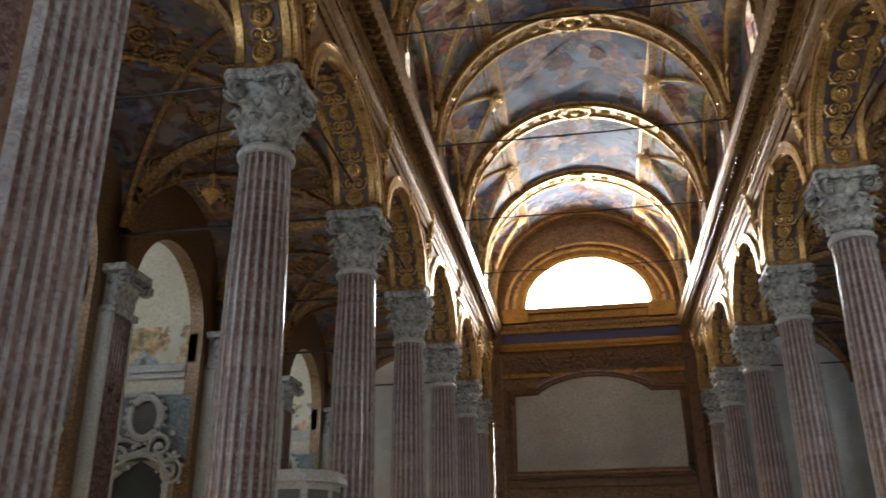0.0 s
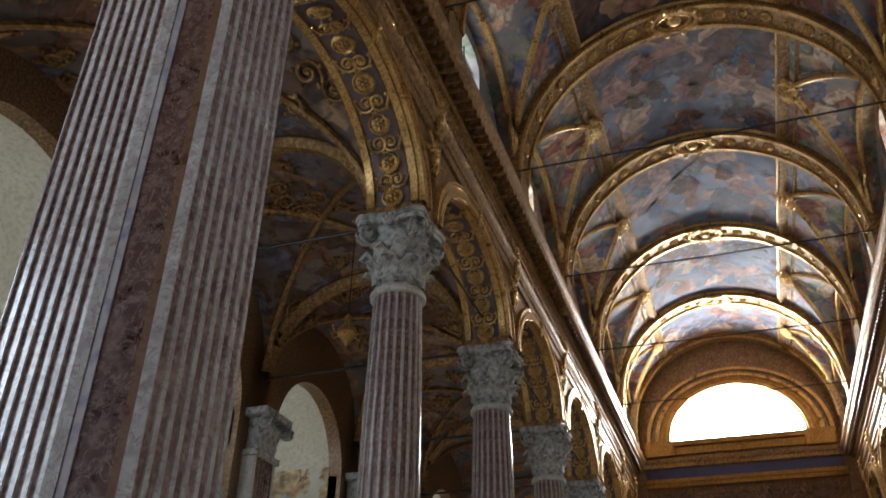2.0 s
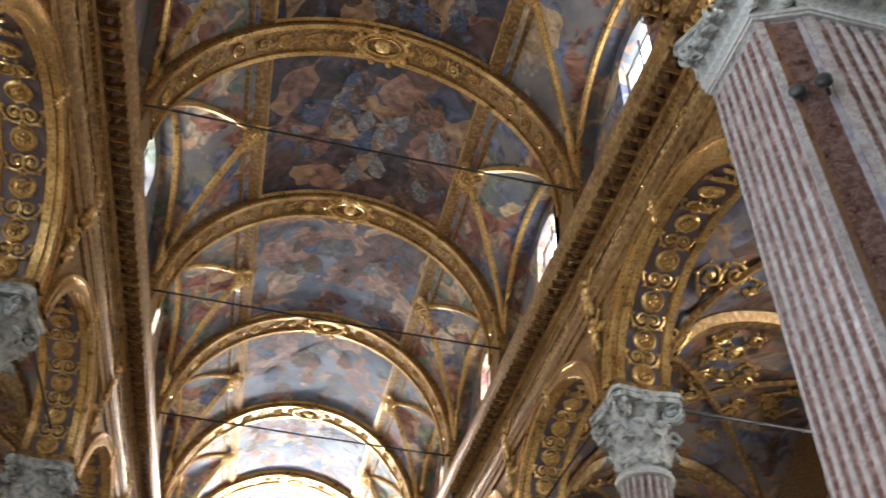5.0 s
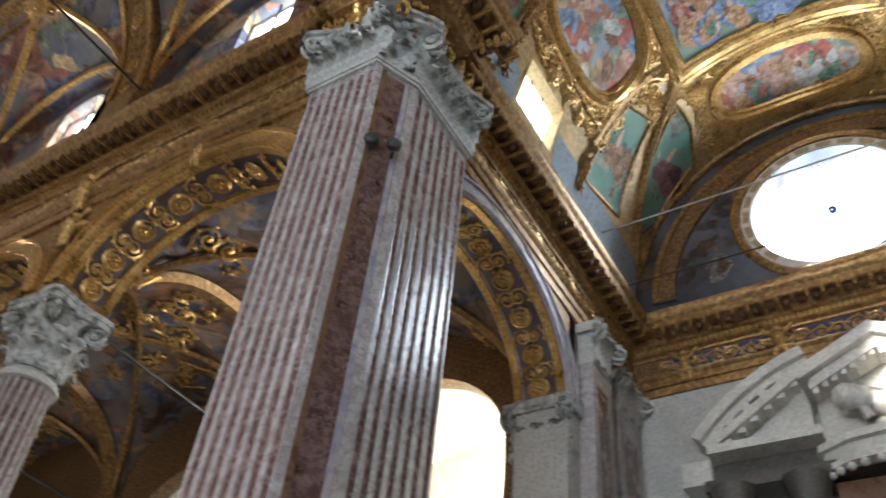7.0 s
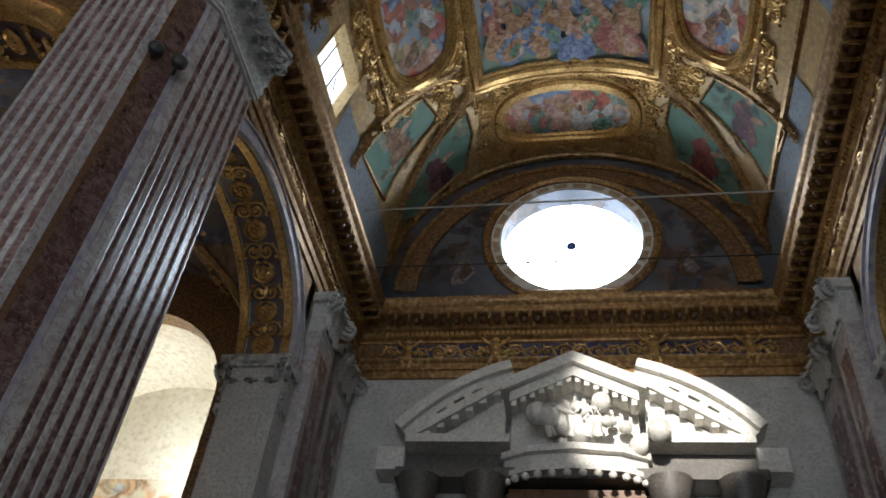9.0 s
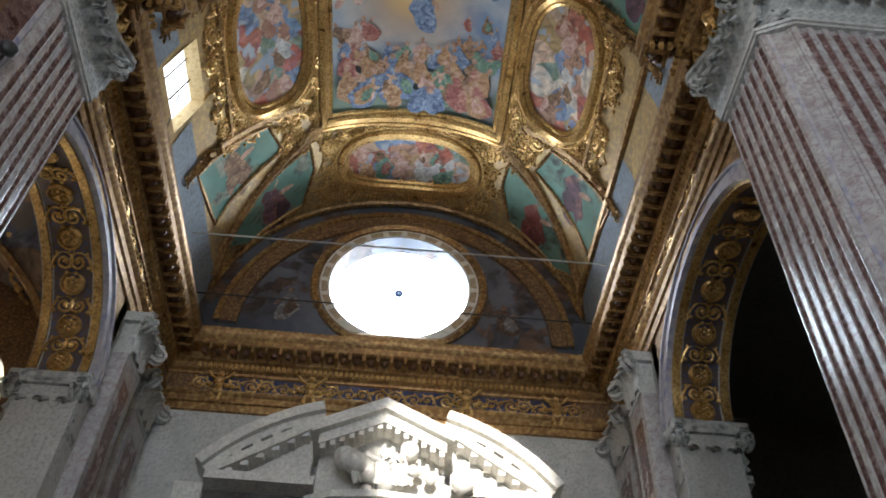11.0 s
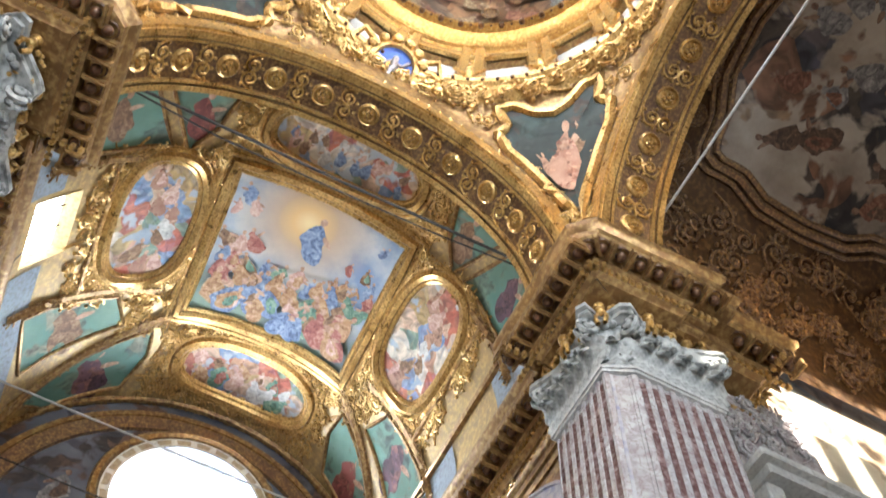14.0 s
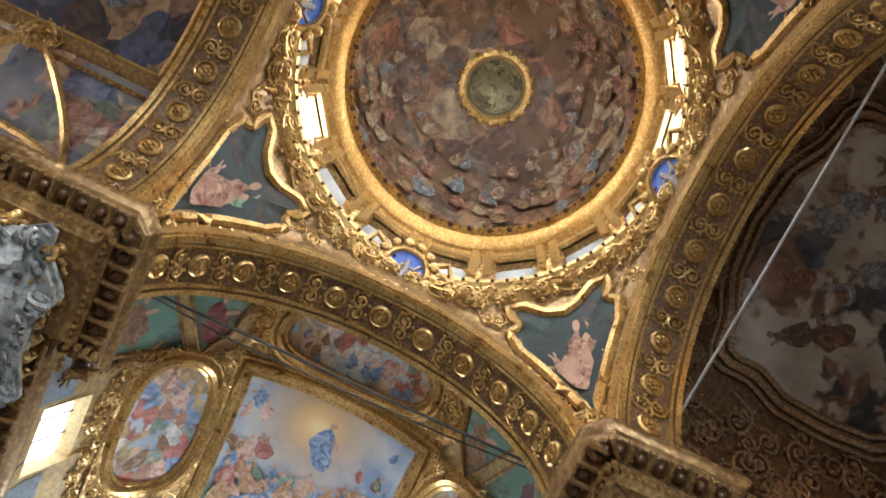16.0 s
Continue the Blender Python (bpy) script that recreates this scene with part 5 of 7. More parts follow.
part("vault_boss", g, GOLD, vault, "leafy gilded bosses")
g = Geo()
for y0, y1 in BAYS:
    for yy in (y0 + 0.62, y1 - 0.62):
        pth = [(x, yy, main_z(x) - 0.05) for x in [-3.7 + 7.4 * i / 16 for i in range(17)]]
        g.tube(pth, 0.09, 5)
    for s in (1, -1):
        g.tube([(s * 3.7, y0 + 0.62, main_z(3.7) - 0.05), (s * 3.7, y1 - 0.62, main_z(3.7) - 0.05)], 0.09, 5)
part("panel_moulding", g, GOLD, vault, "gilded panel edges")

# ---------------------------------------------------------------- tie rods and wires
def rod(name, pts, r, label, mat=IRON, cat="tie rod", group="tie rods"):
    ob = part(name, Geo().tube(pts, r, 6), mat, None, label)
    return tagged(ob, label, cat, group)


for k in range(6):
    y = 15.6 + BAY * k - (0.2 if k == 5 else 0)
    rod("tie_rod", [(-6.35, y, 20.1), (0, y, 20.05), (6.35, y, 20.1)], 0.035, "thin dark iron tie rod across the nave")
for k in range(5):
    for side in (1, -1):
        rod("tie_rod", [(side * (COLX + 0.6), BAY0 + BAY * k, 13.5), (side * 16.5, BAY0 + BAY * k, 13.5)], 0.05, "dark iron tie rod across the aisle")
        rod("tie_rod", [(side * COLX, BAY0 + BAY * k + 0.6, 14.3), (side * COLX, BAY0 + BAY * (k + 1) - 0.6 if k < 4 else 56.2, 14.3)], 0.04, "dark iron tie rod between the arches")
# pale colour puts the light caught by this iron rod into it
rod("tie_rod", [(17.6, 6.6, 20.63), (17.6, -6.6, 20.7)], 0.03, "thin iron tie rod across the transept, its light painted pale", PALE)
rod("tie_rod", [(19.6, 6.6, 19.95), (19.6, -6.6, 19.96)], 0.025, "thin iron tie rod before the round window")
rod("tie_rod", [(7.9, 6.2, 21.3), (7.9, 0, 21.5), (7.9, -6.2, 21.8)], 0.045, "dark iron tie rod at the crossing arch")
rod("cable", [(8.0, 5.5, 21.3), (8.0, 3, 20.95), (8.0, 0, 21.1), (8.0, -3, 21.3), (8.0, -5.5, 21.7)], 0.025, "sagging black cable beside the tie rod", BLACK, "cable", "cables")
# pale in place of iron: the light along the rod is painted in
rod("tie_rod", [(6.2, -8.0, 22.1), (-6.2, -8.0, 21.75)], 0.04, "iron tie rod across the choir arch, its light painted pale", PALE)
rod("cable", [(7.95, 5.55, 21.3), (7.2, 5.3, 18.9)], 0.025, "black cable hanging to the cornice", BLACK, "cable", "cables")
rod("cable", [(13.0, 6.5, 21.4), (12.4, 6.1, 18.84), (9.2, 6.1, 18.84)], 0.025, "black cable beside the transept window", BLACK, "cable", "cables")
rod("cable", [(5.2, -8.3, 18.8), (5.0, -8.6, 19.3), (5.3, -8.7, 19.0), (5.1, -8.9, 19.6)], 0.015, "loose pale wire on the pier cornice", PALE, "cable", "cables")
for x, y in ((5.2, -7.0), (5.15, -8.5), (5.2, 6.4)):
    rod("bird_spike", [(x, y, 18.8), (x - 0.1, y, 19.35)], 0.015, "thin pale spike on the pier cornice", PALE, "spike", "spikes on the cornice")

# ---------------------------------------------------------------- transept vault decoration
def tpanel(pts, mat, name, label, lift=0.05, n=8):
    """A painted patch on the transept vault, from its outline in (x, angle)."""
    cx, ct = sum(p[0] for p in pts) / len(pts), sum(p[1] for p in pts) / len(pts)
    rows = []
    for k in range(n + 1):
        f = k / n
        rows.append([on_t(cx + (x - cx) * f, ct + (t - ct) * f, lift) for x, t in pts])
    part(name, Geo().grid(rows, True), mat, tvault, label)


def tframe(pts, r=0.13, wide=0.42):
    """A gilded double moulding round an outline in (x, angle)."""
    cx, ct = sum(p[0] for p in pts) / len(pts), sum(p[1] for p in pts) / len(pts)
    hx = max(abs(p[0] - cx) for p in pts)
    ht = max(abs(p[1] - ct) for p in pts)
    g = Geo()
    def grown(d):
        return [(cx + (x - cx) * (1 + d / hx), ct + (t - ct) * (1 + d / (ht * TR))) for x, t in pts]
    g.tube([on_t(x, t, 0.07) for x, t in pts], r * 0.8, 6, True)
    g.tube([on_t(x, t, 0.12) for x, t in grown(wide * 0.45)], r * 1.25, 6, True)
    g.tube([on_t(x, t, 0.07) for x, t in grown(wide)], r * 0.7, 6, True)
    g.grid([[on_t(x, t, 0.05) for x, t in pts], [on_t(x, t, 0.05) for x, t in grown(wide)]], True)
    part("panel_frame", g, GOLD, tvault, "gilded stucco frame")


def oval(cx, ct, hx, ht, n=40, p=2.6):
    out = []
    for i in range(n):
        a = 2 * math.pi * i / n
        c, s = math.cos(a), math.sin(a)
        out.append((cx + hx * math.copysign(abs(c) ** (2 / p), c), ct + ht * math.copysign(abs(s) ** (2 / p), s)))
    return out


def rect(x0, x1, t0, t1, n=8):
    a = [(x0 + (x1 - x0) * i / n, t0) for i in range(n)] + [(x1, t0 + (t1 - t0) * i / n) for i in range(n)]
    return a + [(x1 - (x1 - x0) * i / n, t1) for i in range(n)] + [(x0, t1 - (t1 - t0) * i / n) for i in range(n)]


def glory_paint():
    """The large picture: a golden light in a clouded sky over a crowd of plain patches of colour."""
    m = SKYF.copy()
    m.name = "glory_fresco"
    t = m.node_tree
    s = t.nodes["Principled BSDF"]
    v = coords(t)
    sep = t.nodes.new("ShaderNodeSeparateXYZ")
    t.links.new(v, sep.inputs[0])
    warp = tex(t, "ShaderNodeTexNoise", 0.9, 5, v)
    mr = t.nodes.new("ShaderNodeMapRange")
    mr.inputs[1].default_value, mr.inputs[2].default_value = 11.0, 16.4
    t.links.new(sep.outputs[0], mr.inputs[0])
    mixd = t.nodes.new("ShaderNodeMath")
    mixd.operation = "MULTIPLY_ADD"
    t.links.new(warp.outputs[0], mixd.inputs[0])
    mixd.inputs[1].default_value = 0.55
    t.links.new(mr.outputs[0], mixd.inputs[2])
    low = ramp(t, mixd.outputs[0], [(0.8, (0, 0, 0)), (1.0, (1, 1, 1))])
    earth = ramp(t, warp.outputs[0], [(0.4, (0.1, 0.12, 0.12)), (0.6, (0.2, 0.27, 0.2))])
    cl = tex(t, "ShaderNodeTexNoise", 0.6, 6, v, Roughness=0.6)
    heaven = ramp(t, cl.outputs[0], [(0.38, (0.2, 0.28, 0.42)), (0.6, (0.5, 0.51, 0.5))])
    gr = t.nodes.new("ShaderNodeVectorMath")
    gr.operation = "DISTANCE"
    t.links.new(v, gr.inputs[0])
    gr.inputs[1].default_value = (11.7, 0.3, TS + TR)
    halo = ramp(t, gr.outputs["Value"], [(0.0, (0.85, 0.66, 0.34)), (0.5, (0.72, 0.46, 0.2)), (1.0, (0.52, 0.36, 0.22))])
    near = t.nodes.new("ShaderNodeMapRange")
    near.inputs[1].default_value, near.inputs[2].default_value, near.inputs[3].default_value, near.inputs[4].default_value = 0.9, 2.4, 1.0, 0.0
    t.links.new(gr.outputs["Value"], near.inputs[0])
    heaven = blend(t, near.outputs[0], heaven, halo)
    t.links.new(blend(t, low, heaven, earth), s.inputs["Base Color"])
    return m


GLORY = glory_paint()
main = rect(10.7, 16.2, -0.45, 0.45)
tpanel(main, GLORY, "painted_panel", "large fresco with golden light over a crowd")
tframe(main, 0.14, 0.5)
for s in (1, -1):
    o = oval(12.95, s * 0.765, 2.15, 0.195)
    tpanel(o, SKYF, "painted_panel", "oval fresco with pale sky")
    tframe(o)
o = oval(18.35, 0, 1.05, 0.36)
tpanel(o, SKYF, "painted_panel", "oval fresco over the round window")
tframe(o)
o = oval(8.95, 0, 0.9, 0.375)
tpanel(o, SKYF, "painted_panel", "oval fresco beside the crossing arch")
tframe(o)
for s in (1, -1):
    for outline in ([(15.9, 0.80), (17.1, 0.72), (18.3, 1.22), (15.9, 1.3)], [(17.3, 0.56), (18.4, 0.54), (19.9, 0.62), (20.4, 1.0), (19.6, 1.22)],
                    [(8.2, 0.56), (9.6, 0.62), (10.4, 0.72), (8.3, 0.9)], [(8.2, 0.98), (10.3, 0.8), (10.6, 1.25), (8.2, 1.3)]):
        pts = []
        for k in range(len(outline)):
            (x0, t0), (x1, t1) = outline[k], outline[(k + 1) % len(outline)]
            pts += [(x0 + (x1 - x0) * q / 4, s * (t0 + (t1 - t0) * q / 4)) for q in range(4)]
        tpanel(pts, GREENF, "painted_corner", "green painted corner with a plain figure", 0.03)
        part("corner_frame", Geo().tube([on_t(x, t, 0.05) for x, t in pts], 0.07, 6, True), OCHRE, tvault)
        mx, mt = sum(p[0] for p in pts) / len(pts), sum(p[1] for p in pts) / len(pts)
        q0 += 1
        crowd(tvault, lambda u, v, a, b, h: on_t(u - b, v - a / TR, h), [(mx, mt, 1.25 if mx > 14 else 0.9)], [(ROBES[2], ROBES[0], BRIGHT[6])[q0 % 3]], FLESH, 0.036, "plain painted shape on the green corner")
    for a, b in (((17.0, 0.6), (20.2, 1.3)), ((15.6, 0.62), (15.6, 1.4)), ((10.75, 0.6), (10.75, 1.4)), ((16.6, 0.5), (17.2, 0.62)), ((20.45, 0.0), (20.45, 1.35))):
        pth = [on_t(a[0] + (b[0] - a[0]) * i / 8, s * (a[1] + (b[1] - a[1]) * i / 8), 0.06) for i in range(9)]
        g = Geo().tube(pth, 0.15, 6, False, 0.7)
        for i in range(17):
            px, pt_ = a[0] + (b[0] - a[0]) * i / 16, s * (a[1] + (b[1] - a[1]) * i / 16)
            lay(g, SC[i % 4], seat(Vector(on_t(px, pt_, 0.1)), Vector((0, -math.sin(pt_), -math.cos(pt_))), (1, 0, 0), 0.42, i * 2.1))
        part("vault_rib", g, OCHRE, tvault)


def free(x, t):
    t = abs(t)
    if 10.6 < x < 16.75 and t < 0.5:
        return False
    for cx, ct, hx, ht in ((12.95, 0.765, 2.5, 0.25), (18.25, 0, 1.3, 0.4), (9.15, 0, 1.3, 0.47)):
        if ((x - cx) / hx) ** 2 + ((t - ct) / ht) ** 2 < 1:
            return False
    if x > 15.9 and t > 0.72 or x > 17.4 and t > 0.5 or x < 10.5 and t > 0.56:
        return False
    return t < 1.1


for s in (1, -1):
    g = Geo().grid([[on_t(x, s * t, 0.03) for t in (1.28, 1.4, 1.5)] for x in (14.0, 16, 18, 20.5)])
    g.grid([[on_t(x, s * t, 0.03) for t in (1.28, 1.4, 1.5)] for x in (7.4, 9, 11.5)])
    part("painted_strip", g, PALEBLUE, tvault, "pale blue painted strip")
    pth = [on_t(7.6 + 12.8 * i / 12, s * 1.26, 0.06) for i in range(13)]
    if s < 0:
        part("long_rib", Geo().tube(pth, 0.12, 6), OCHRE, tvault)
    part("long_rib", Geo().tube([on_t(10.7 + 5.0 * i / 8, s * 1.03, 0.06) for i in range(9)], 0.1, 6), OCHRE, tvault)
g = Geo()
tries = 0
placed = 0
while placed < 420 and tries < 4000:
    tries += 1
    x, t = rnd.uniform(7.9, 20.2), rnd.uniform(-1.1, 1.1)
    if not free(x, t):
        continue
    placed += 1
    p = Vector(on_t(x, t, 0.03))
    n = Vector((0, -math.sin(t), -math.cos(t)))
    lay(g, SC[placed % 4], seat(p, n, (1, 0, 0), rnd.uniform(0.45, 0.8), rnd.uniform(0, 6.28)))
tagged(part("scrollwork", g, GOLD, tvault, "dense gilded scrollwork between the frames"), kind="stuff")
g = Geo()
for outline in (rect(10.5, 16.8, -0.53, 0.53, 7), oval(18.25, 0, 1.4, 0.45, 22), oval(9.15, 0, 1.35, 0.5, 22), oval(12.95, 0.765, 2.6, 0.262, 30), oval(12.95, -0.765, 2.6, 0.262, 30)):
    for i, (x, t) in enumerate(outline):
        n = Vector((0, -math.sin(t), -math.cos(t)))
        lay(g, SC[i % 4], seat(Vector(on_t(x, t, 0.1)), n, (1, 0, 0), 0.5, i * 1.9))
tagged(part("frame_scrolls", g, GOLD, tvault, "gilded leaves on the frames"), kind="stuff")

# ring, band and bars of the round window, painted arch round it
rw = bpy.data.objects["wall_transept_end_upper"]
def ring_pts(r, x, cut, n=56):
    return [(x, r * math.cos(2 * math.pi * k / n), max(cut, WCZ + r * math.sin(2 * math.pi * k / n))) for k in range(n)]
g = Geo().grid([ring_pts(2.44, 20.56, 19.56), ring_pts(2.78, 20.56, 19.5)], True)
part("window_surround", g, REVEAL, rw, "pale painted band round the window")
part("window_moulding", Geo().tube(ring_pts(2.95, 20.57, 19.42), 0.16, 6, True), OCHRE, rw)
g = Geo()
for k in range(24):
    a = 2 * math.pi * (k + 0.5) / 24
    if WCZ + 2.6 * math.sin(a) > 20.0:
        q = [(20.545, r * math.cos(a + da), WCZ + r * math.sin(a + da)) for r, da in ((2.5, -0.085), (2.5, 0.085), (2.72, 0.095), (2.72, -0.095))]
        g.add(q + [(x + 0.02, y, z) for x, y, z in q], [(0, 1, 2, 3), (0, 1, 5, 4), (1, 2, 6, 5), (2, 3, 7, 6), (3, 0, 4, 7)])
part("window_inlay", g, TAN, rw, "tan inlaid panels of the window band")
bars = Geo()
for k in range(12):
    a = math.pi * k / 6
    z1 = max(19.56, WCZ + 2.42 * math.sin(a))
    bars.tube([(21.05, 0.2 * math.cos(a), WCZ + 0.2 * math.sin(a)), (21.05, 2.42 * math.cos(a), z1)], 0.012, 4)
for r in (0.9, 1.7):
    bars.tube(ring_pts(r, 21.05, 19.6, 32), 0.012, 4, True)
setting("window_round", bars, IRON, "leaded round window with thin bars", False, "window")
part("window_boss", Geo().lathe([(0.17, 0), (0.17, 0.05), (0.01, 0.06)], 14).moved(Matrix.Translation((21.0, 0, WCZ - 0.05)) @ Matrix.Rotation(-math.pi / 2, 4, "Y")), BLUE, bpy.data.objects["window_round"], "small blue glass boss")
part("wall_arch", band(Geo(), 0, TS, 5.2, 5.75, 20.45, 20.62, lambda u, d, z: (d, u, z), 40), UMBER, rw, "dark painted arch round the window")
part("wall_arch_edge", band(Geo(), 0, TS, 5.75, 5.95, 20.38, 20.62, lambda u, d, z: (d, u, z), 40), OCHRE, rw)

# ---------------------------------------------------------------- painted crowds as plain shapes
def on_pic(u, v, a, b, h):
    return on_t(u - b, v - a / TR, h)


def rows_of(w, u, v0, v1, n, size, ju=0.12):
    return [(u + w.uniform(-ju, ju), v0 + (v1 - v0) * (i + w.uniform(0.25, 0.75)) / n, size * w.uniform(0.85, 1.15)) for i in range(n)]


w = random.Random(5)
spots = [(12.1, -0.03, 0.95), (11.35, 0.36, 0.5), (11.75, 0.31, 0.42), (11.9, 0.4, 0.34), (12.4, -0.33, 0.36), (12.75, -0.38, 0.4), (12.5, -0.24, 0.3), (11.3, -0.36, 0.3)]
spots += rows_of(w, 13.05, 0.43, 0.22, 3, 0.5) + rows_of(w, 13.3, -0.16, -0.43, 4, 0.5) + rows_of(w, 13.75, 0.42, -0.42, 11, 0.55)
spots += rows_of(w, 14.35, 0.4, -0.4, 10, 0.7) + rows_of(w, 15.0, 0.39, -0.39, 8, 0.85) + rows_of(w, 15.35, 0.36, -0.36, 5, 0.75)
crowd(tvault, on_pic, spots, [BRIGHT[0], BRIGHT[1], BRIGHT[2], BRIGHT[4], BRIGHT[5], BRIGHT[6], BRIGHT[0], BRIGHT[1]], FLESH, 0.056, "crowd of plain painted shapes under the golden light")
for s in (1, -1):
    w = random.Random(20 + s)
    spots = [(11.4 + 0.42 * i + w.uniform(-0.1, 0.1), s * 0.765 + w.uniform(-0.085, 0.085), w.uniform(0.4, 0.6)) for i in range(8)] + [(14.5, s * 0.75, 0.6)]
    crowd(tvault, on_pic, spots, [BRIGHT[3], BRIGHT[5], ROBES[1], BRIGHT[5], BRIGHT[6], ROBES[0]], FLESH, 0.056, "plain painted shapes floating in the oval picture")
w = random.Random(31)
crowd(tvault, on_pic, rows_of(w, 18.1, 0.3, -0.3, 6, 0.5) + rows_of(w, 18.6, 0.28, -0.28, 6, 0.6), BRIGHT, FLESH, 0.056, "plain painted shapes in the oval over the window")
crowd(tvault, on_pic, rows_of(w, 8.75, 0.32, -0.32, 8, 0.32) + rows_of(w, 9.2, 0.31, -0.31, 8, 0.34), [BRIGHT[3], BRIGHT[5], BRIGHT[6], BRIGHT[0]], FLESH, 0.056, "plain painted shapes in the oval beside the arch")


crowd(rw, lambda u, v, a, b, h: (20.58 - h, u - a, v + b), [(3.75, 20.75, 0.8), (-3.75, 20.75, 0.8)], [DIM[3], DIM[0]], DIMFLESH, 0.0, "plain seated shape painted beside the window")


def on_dome(u, v, a, b, h):
    """u: angle round the dome, v: height angle; up is towards the lantern."""
    R = DIN + 0.4 - h
    e = v + b / 5.7
    r = R * math.cos(e)
    q = u + a / max(1.0, R * math.cos(v))
    return (r * math.cos(q), r * math.sin(q), DZ1 + 0.7 + (5.6 - h) * math.sin(e))


w = random.Random(44)
spots = []
for v, n, size in ((0.26, 34, 0.7), (0.46, 36, 0.62), (0.66, 32, 0.55), (0.86, 26, 0.45)):
    spots += [(2 * math.pi * (i + w.uniform(0, 0.8)) / n, v + w.uniform(-0.07, 0.07), size * w.uniform(0.8, 1.2)) for i in range(n)]
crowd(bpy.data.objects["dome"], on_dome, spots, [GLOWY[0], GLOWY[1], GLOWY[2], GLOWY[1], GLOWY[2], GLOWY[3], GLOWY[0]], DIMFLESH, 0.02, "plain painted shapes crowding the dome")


def on_nave(u, v, a, b, h):
    return (u + a, v - b, main_z(u + a) - h)


for k, (y0, y1) in enumerate(BAYS[:5]):
    w = random.Random(60 + k)
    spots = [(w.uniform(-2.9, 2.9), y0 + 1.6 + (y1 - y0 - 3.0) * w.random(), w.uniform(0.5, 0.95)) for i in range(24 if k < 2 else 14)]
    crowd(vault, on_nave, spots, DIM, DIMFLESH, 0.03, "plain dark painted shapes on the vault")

# ---------------------------------------------------------------- crossing decoration
MED = Geo().lathe([(0.62, 0), (0.62, 0.1), (0.5, 0.16), (0.46, 0.08)], 24)
for k in range(14):
    MED.ball(0.72 * math.cos(k * 0.449), 0.72 * math.sin(k * 0.449), 0.06, 0.15, 6)
for k in range(4):
    for s in (-1, 1):
        MED.tube([(s * 0.5, 0.3, 0.1), (s * 0.95, 0.55, 0.15), (s * 1.15, 0.2, 0.1), (s * 0.95, 0.05, 0.08)], 0.09, 6)
        MED.tube([(s * 0.4, -0.5, 0.1), (s * 0.9, -0.75, 0.15), (s * 1.4, -0.6, 0.08)], 0.1, 6)
MEDM = MED.mesh("frame", GOLD)
DISC = Geo().lathe([(0.48, 0.0), (0.48, 0.07), (0.01, 0.08)], 24).mesh("blue_disc", BLUE)
sg = Geo()
sg.ball(0, 0.16, 0.1, 0.09, 7)
sg.tube([(0, 0.12, 0.1), (0.03, -0.1, 0.12), (-0.05, -0.3, 0.08)], 0.085, 6)
sg.tube([(-0.3, -0.15, 0.09), (-0.1, 0.05, 0.1), (0.2, 0.02, 0.1), (0.32, 0.2, 0.08)], 0.05, 6)
SHAPE = sg.mesh("white_relief", WHITE)
for k in range(4):
    a = math.pi / 2 * k
    p = Vector(((RR - 0.12) * math.cos(a), (RR - 0.12) * math.sin(a), RZ + 0.0))
    n = Vector((-math.cos(a), -math.sin(a), -0.9))
    med = thing("wall_medallion", "round blue medallion with white relief in gilded frame", "medallion", "medallions under the dome", at=seat(p, n, (0, 0, 1), 1.3))
    part("frame", MEDM, None, med, "gilded leafy frame")
    part("blue_disc", DISC, None, med)
    part("white_relief", SHAPE, None, med)

g = Geo()
for k in range(44):
    a = 2 * math.pi * k / 44
    g.ball((DIN + 0.06) * math.cos(a), (DIN + 0.06) * math.sin(a), DZ1 + 0.42, 0.13, 7)
    a += math.pi / 44
    g.ball((DIN + 0.06) * math.cos(a), (DIN + 0.06) * math.sin(a), DZ1 + 0.42, 0.06, 6)
for k in range(80):
    a = 2 * math.pi * k / 80
    g.ball((RR - 0.34) * math.cos(a), (RR - 0.34) * math.sin(a), RZ + 0.14, 0.07, 6)
tagged(part("ring_beads", g, BEAD, dring, "beads on the dome rings"), kind="stuff")
# gilded clusters between the drum windows and on the pendentives
g = Geo()
for k in range(NW):
    a = 2 * math.pi * k / NW
    p = Vector(((DR - 0.2) * math.cos(a), (DR - 0.2) * math.sin(a), DZ0 + 0.9))
    n = Vector((-math.cos(a), -math.sin(a), -0.25))
    lay(g, relief(), seat(p, n, (0, 0, 1), 0.9))
    for q in range(5):
        z = DZ0 + 1.6 + q * 0.75
        lay(g, SC[q % 4], seat(Vector(((DR - 0.06) * math.cos(a), (DR - 0.06) * math.sin(a), z)), n, (0, 0, 1), 0.7, q))
    for q in range(3):
        aa = a + (q + 0.5) * 2 * math.pi / NW / 3
        lay(g, SC[q], seat(Vector(((RR - 0.1) * math.cos(aa), (RR - 0.1) * math.sin(aa), RZ - 0.3)), n, (0, 0, 1), 0.8, 2.0 * q + k))
tagged(part("drum_ornament", g, GOLD, ringc, "gilded stucco clusters round the drum"), kind="stuff")
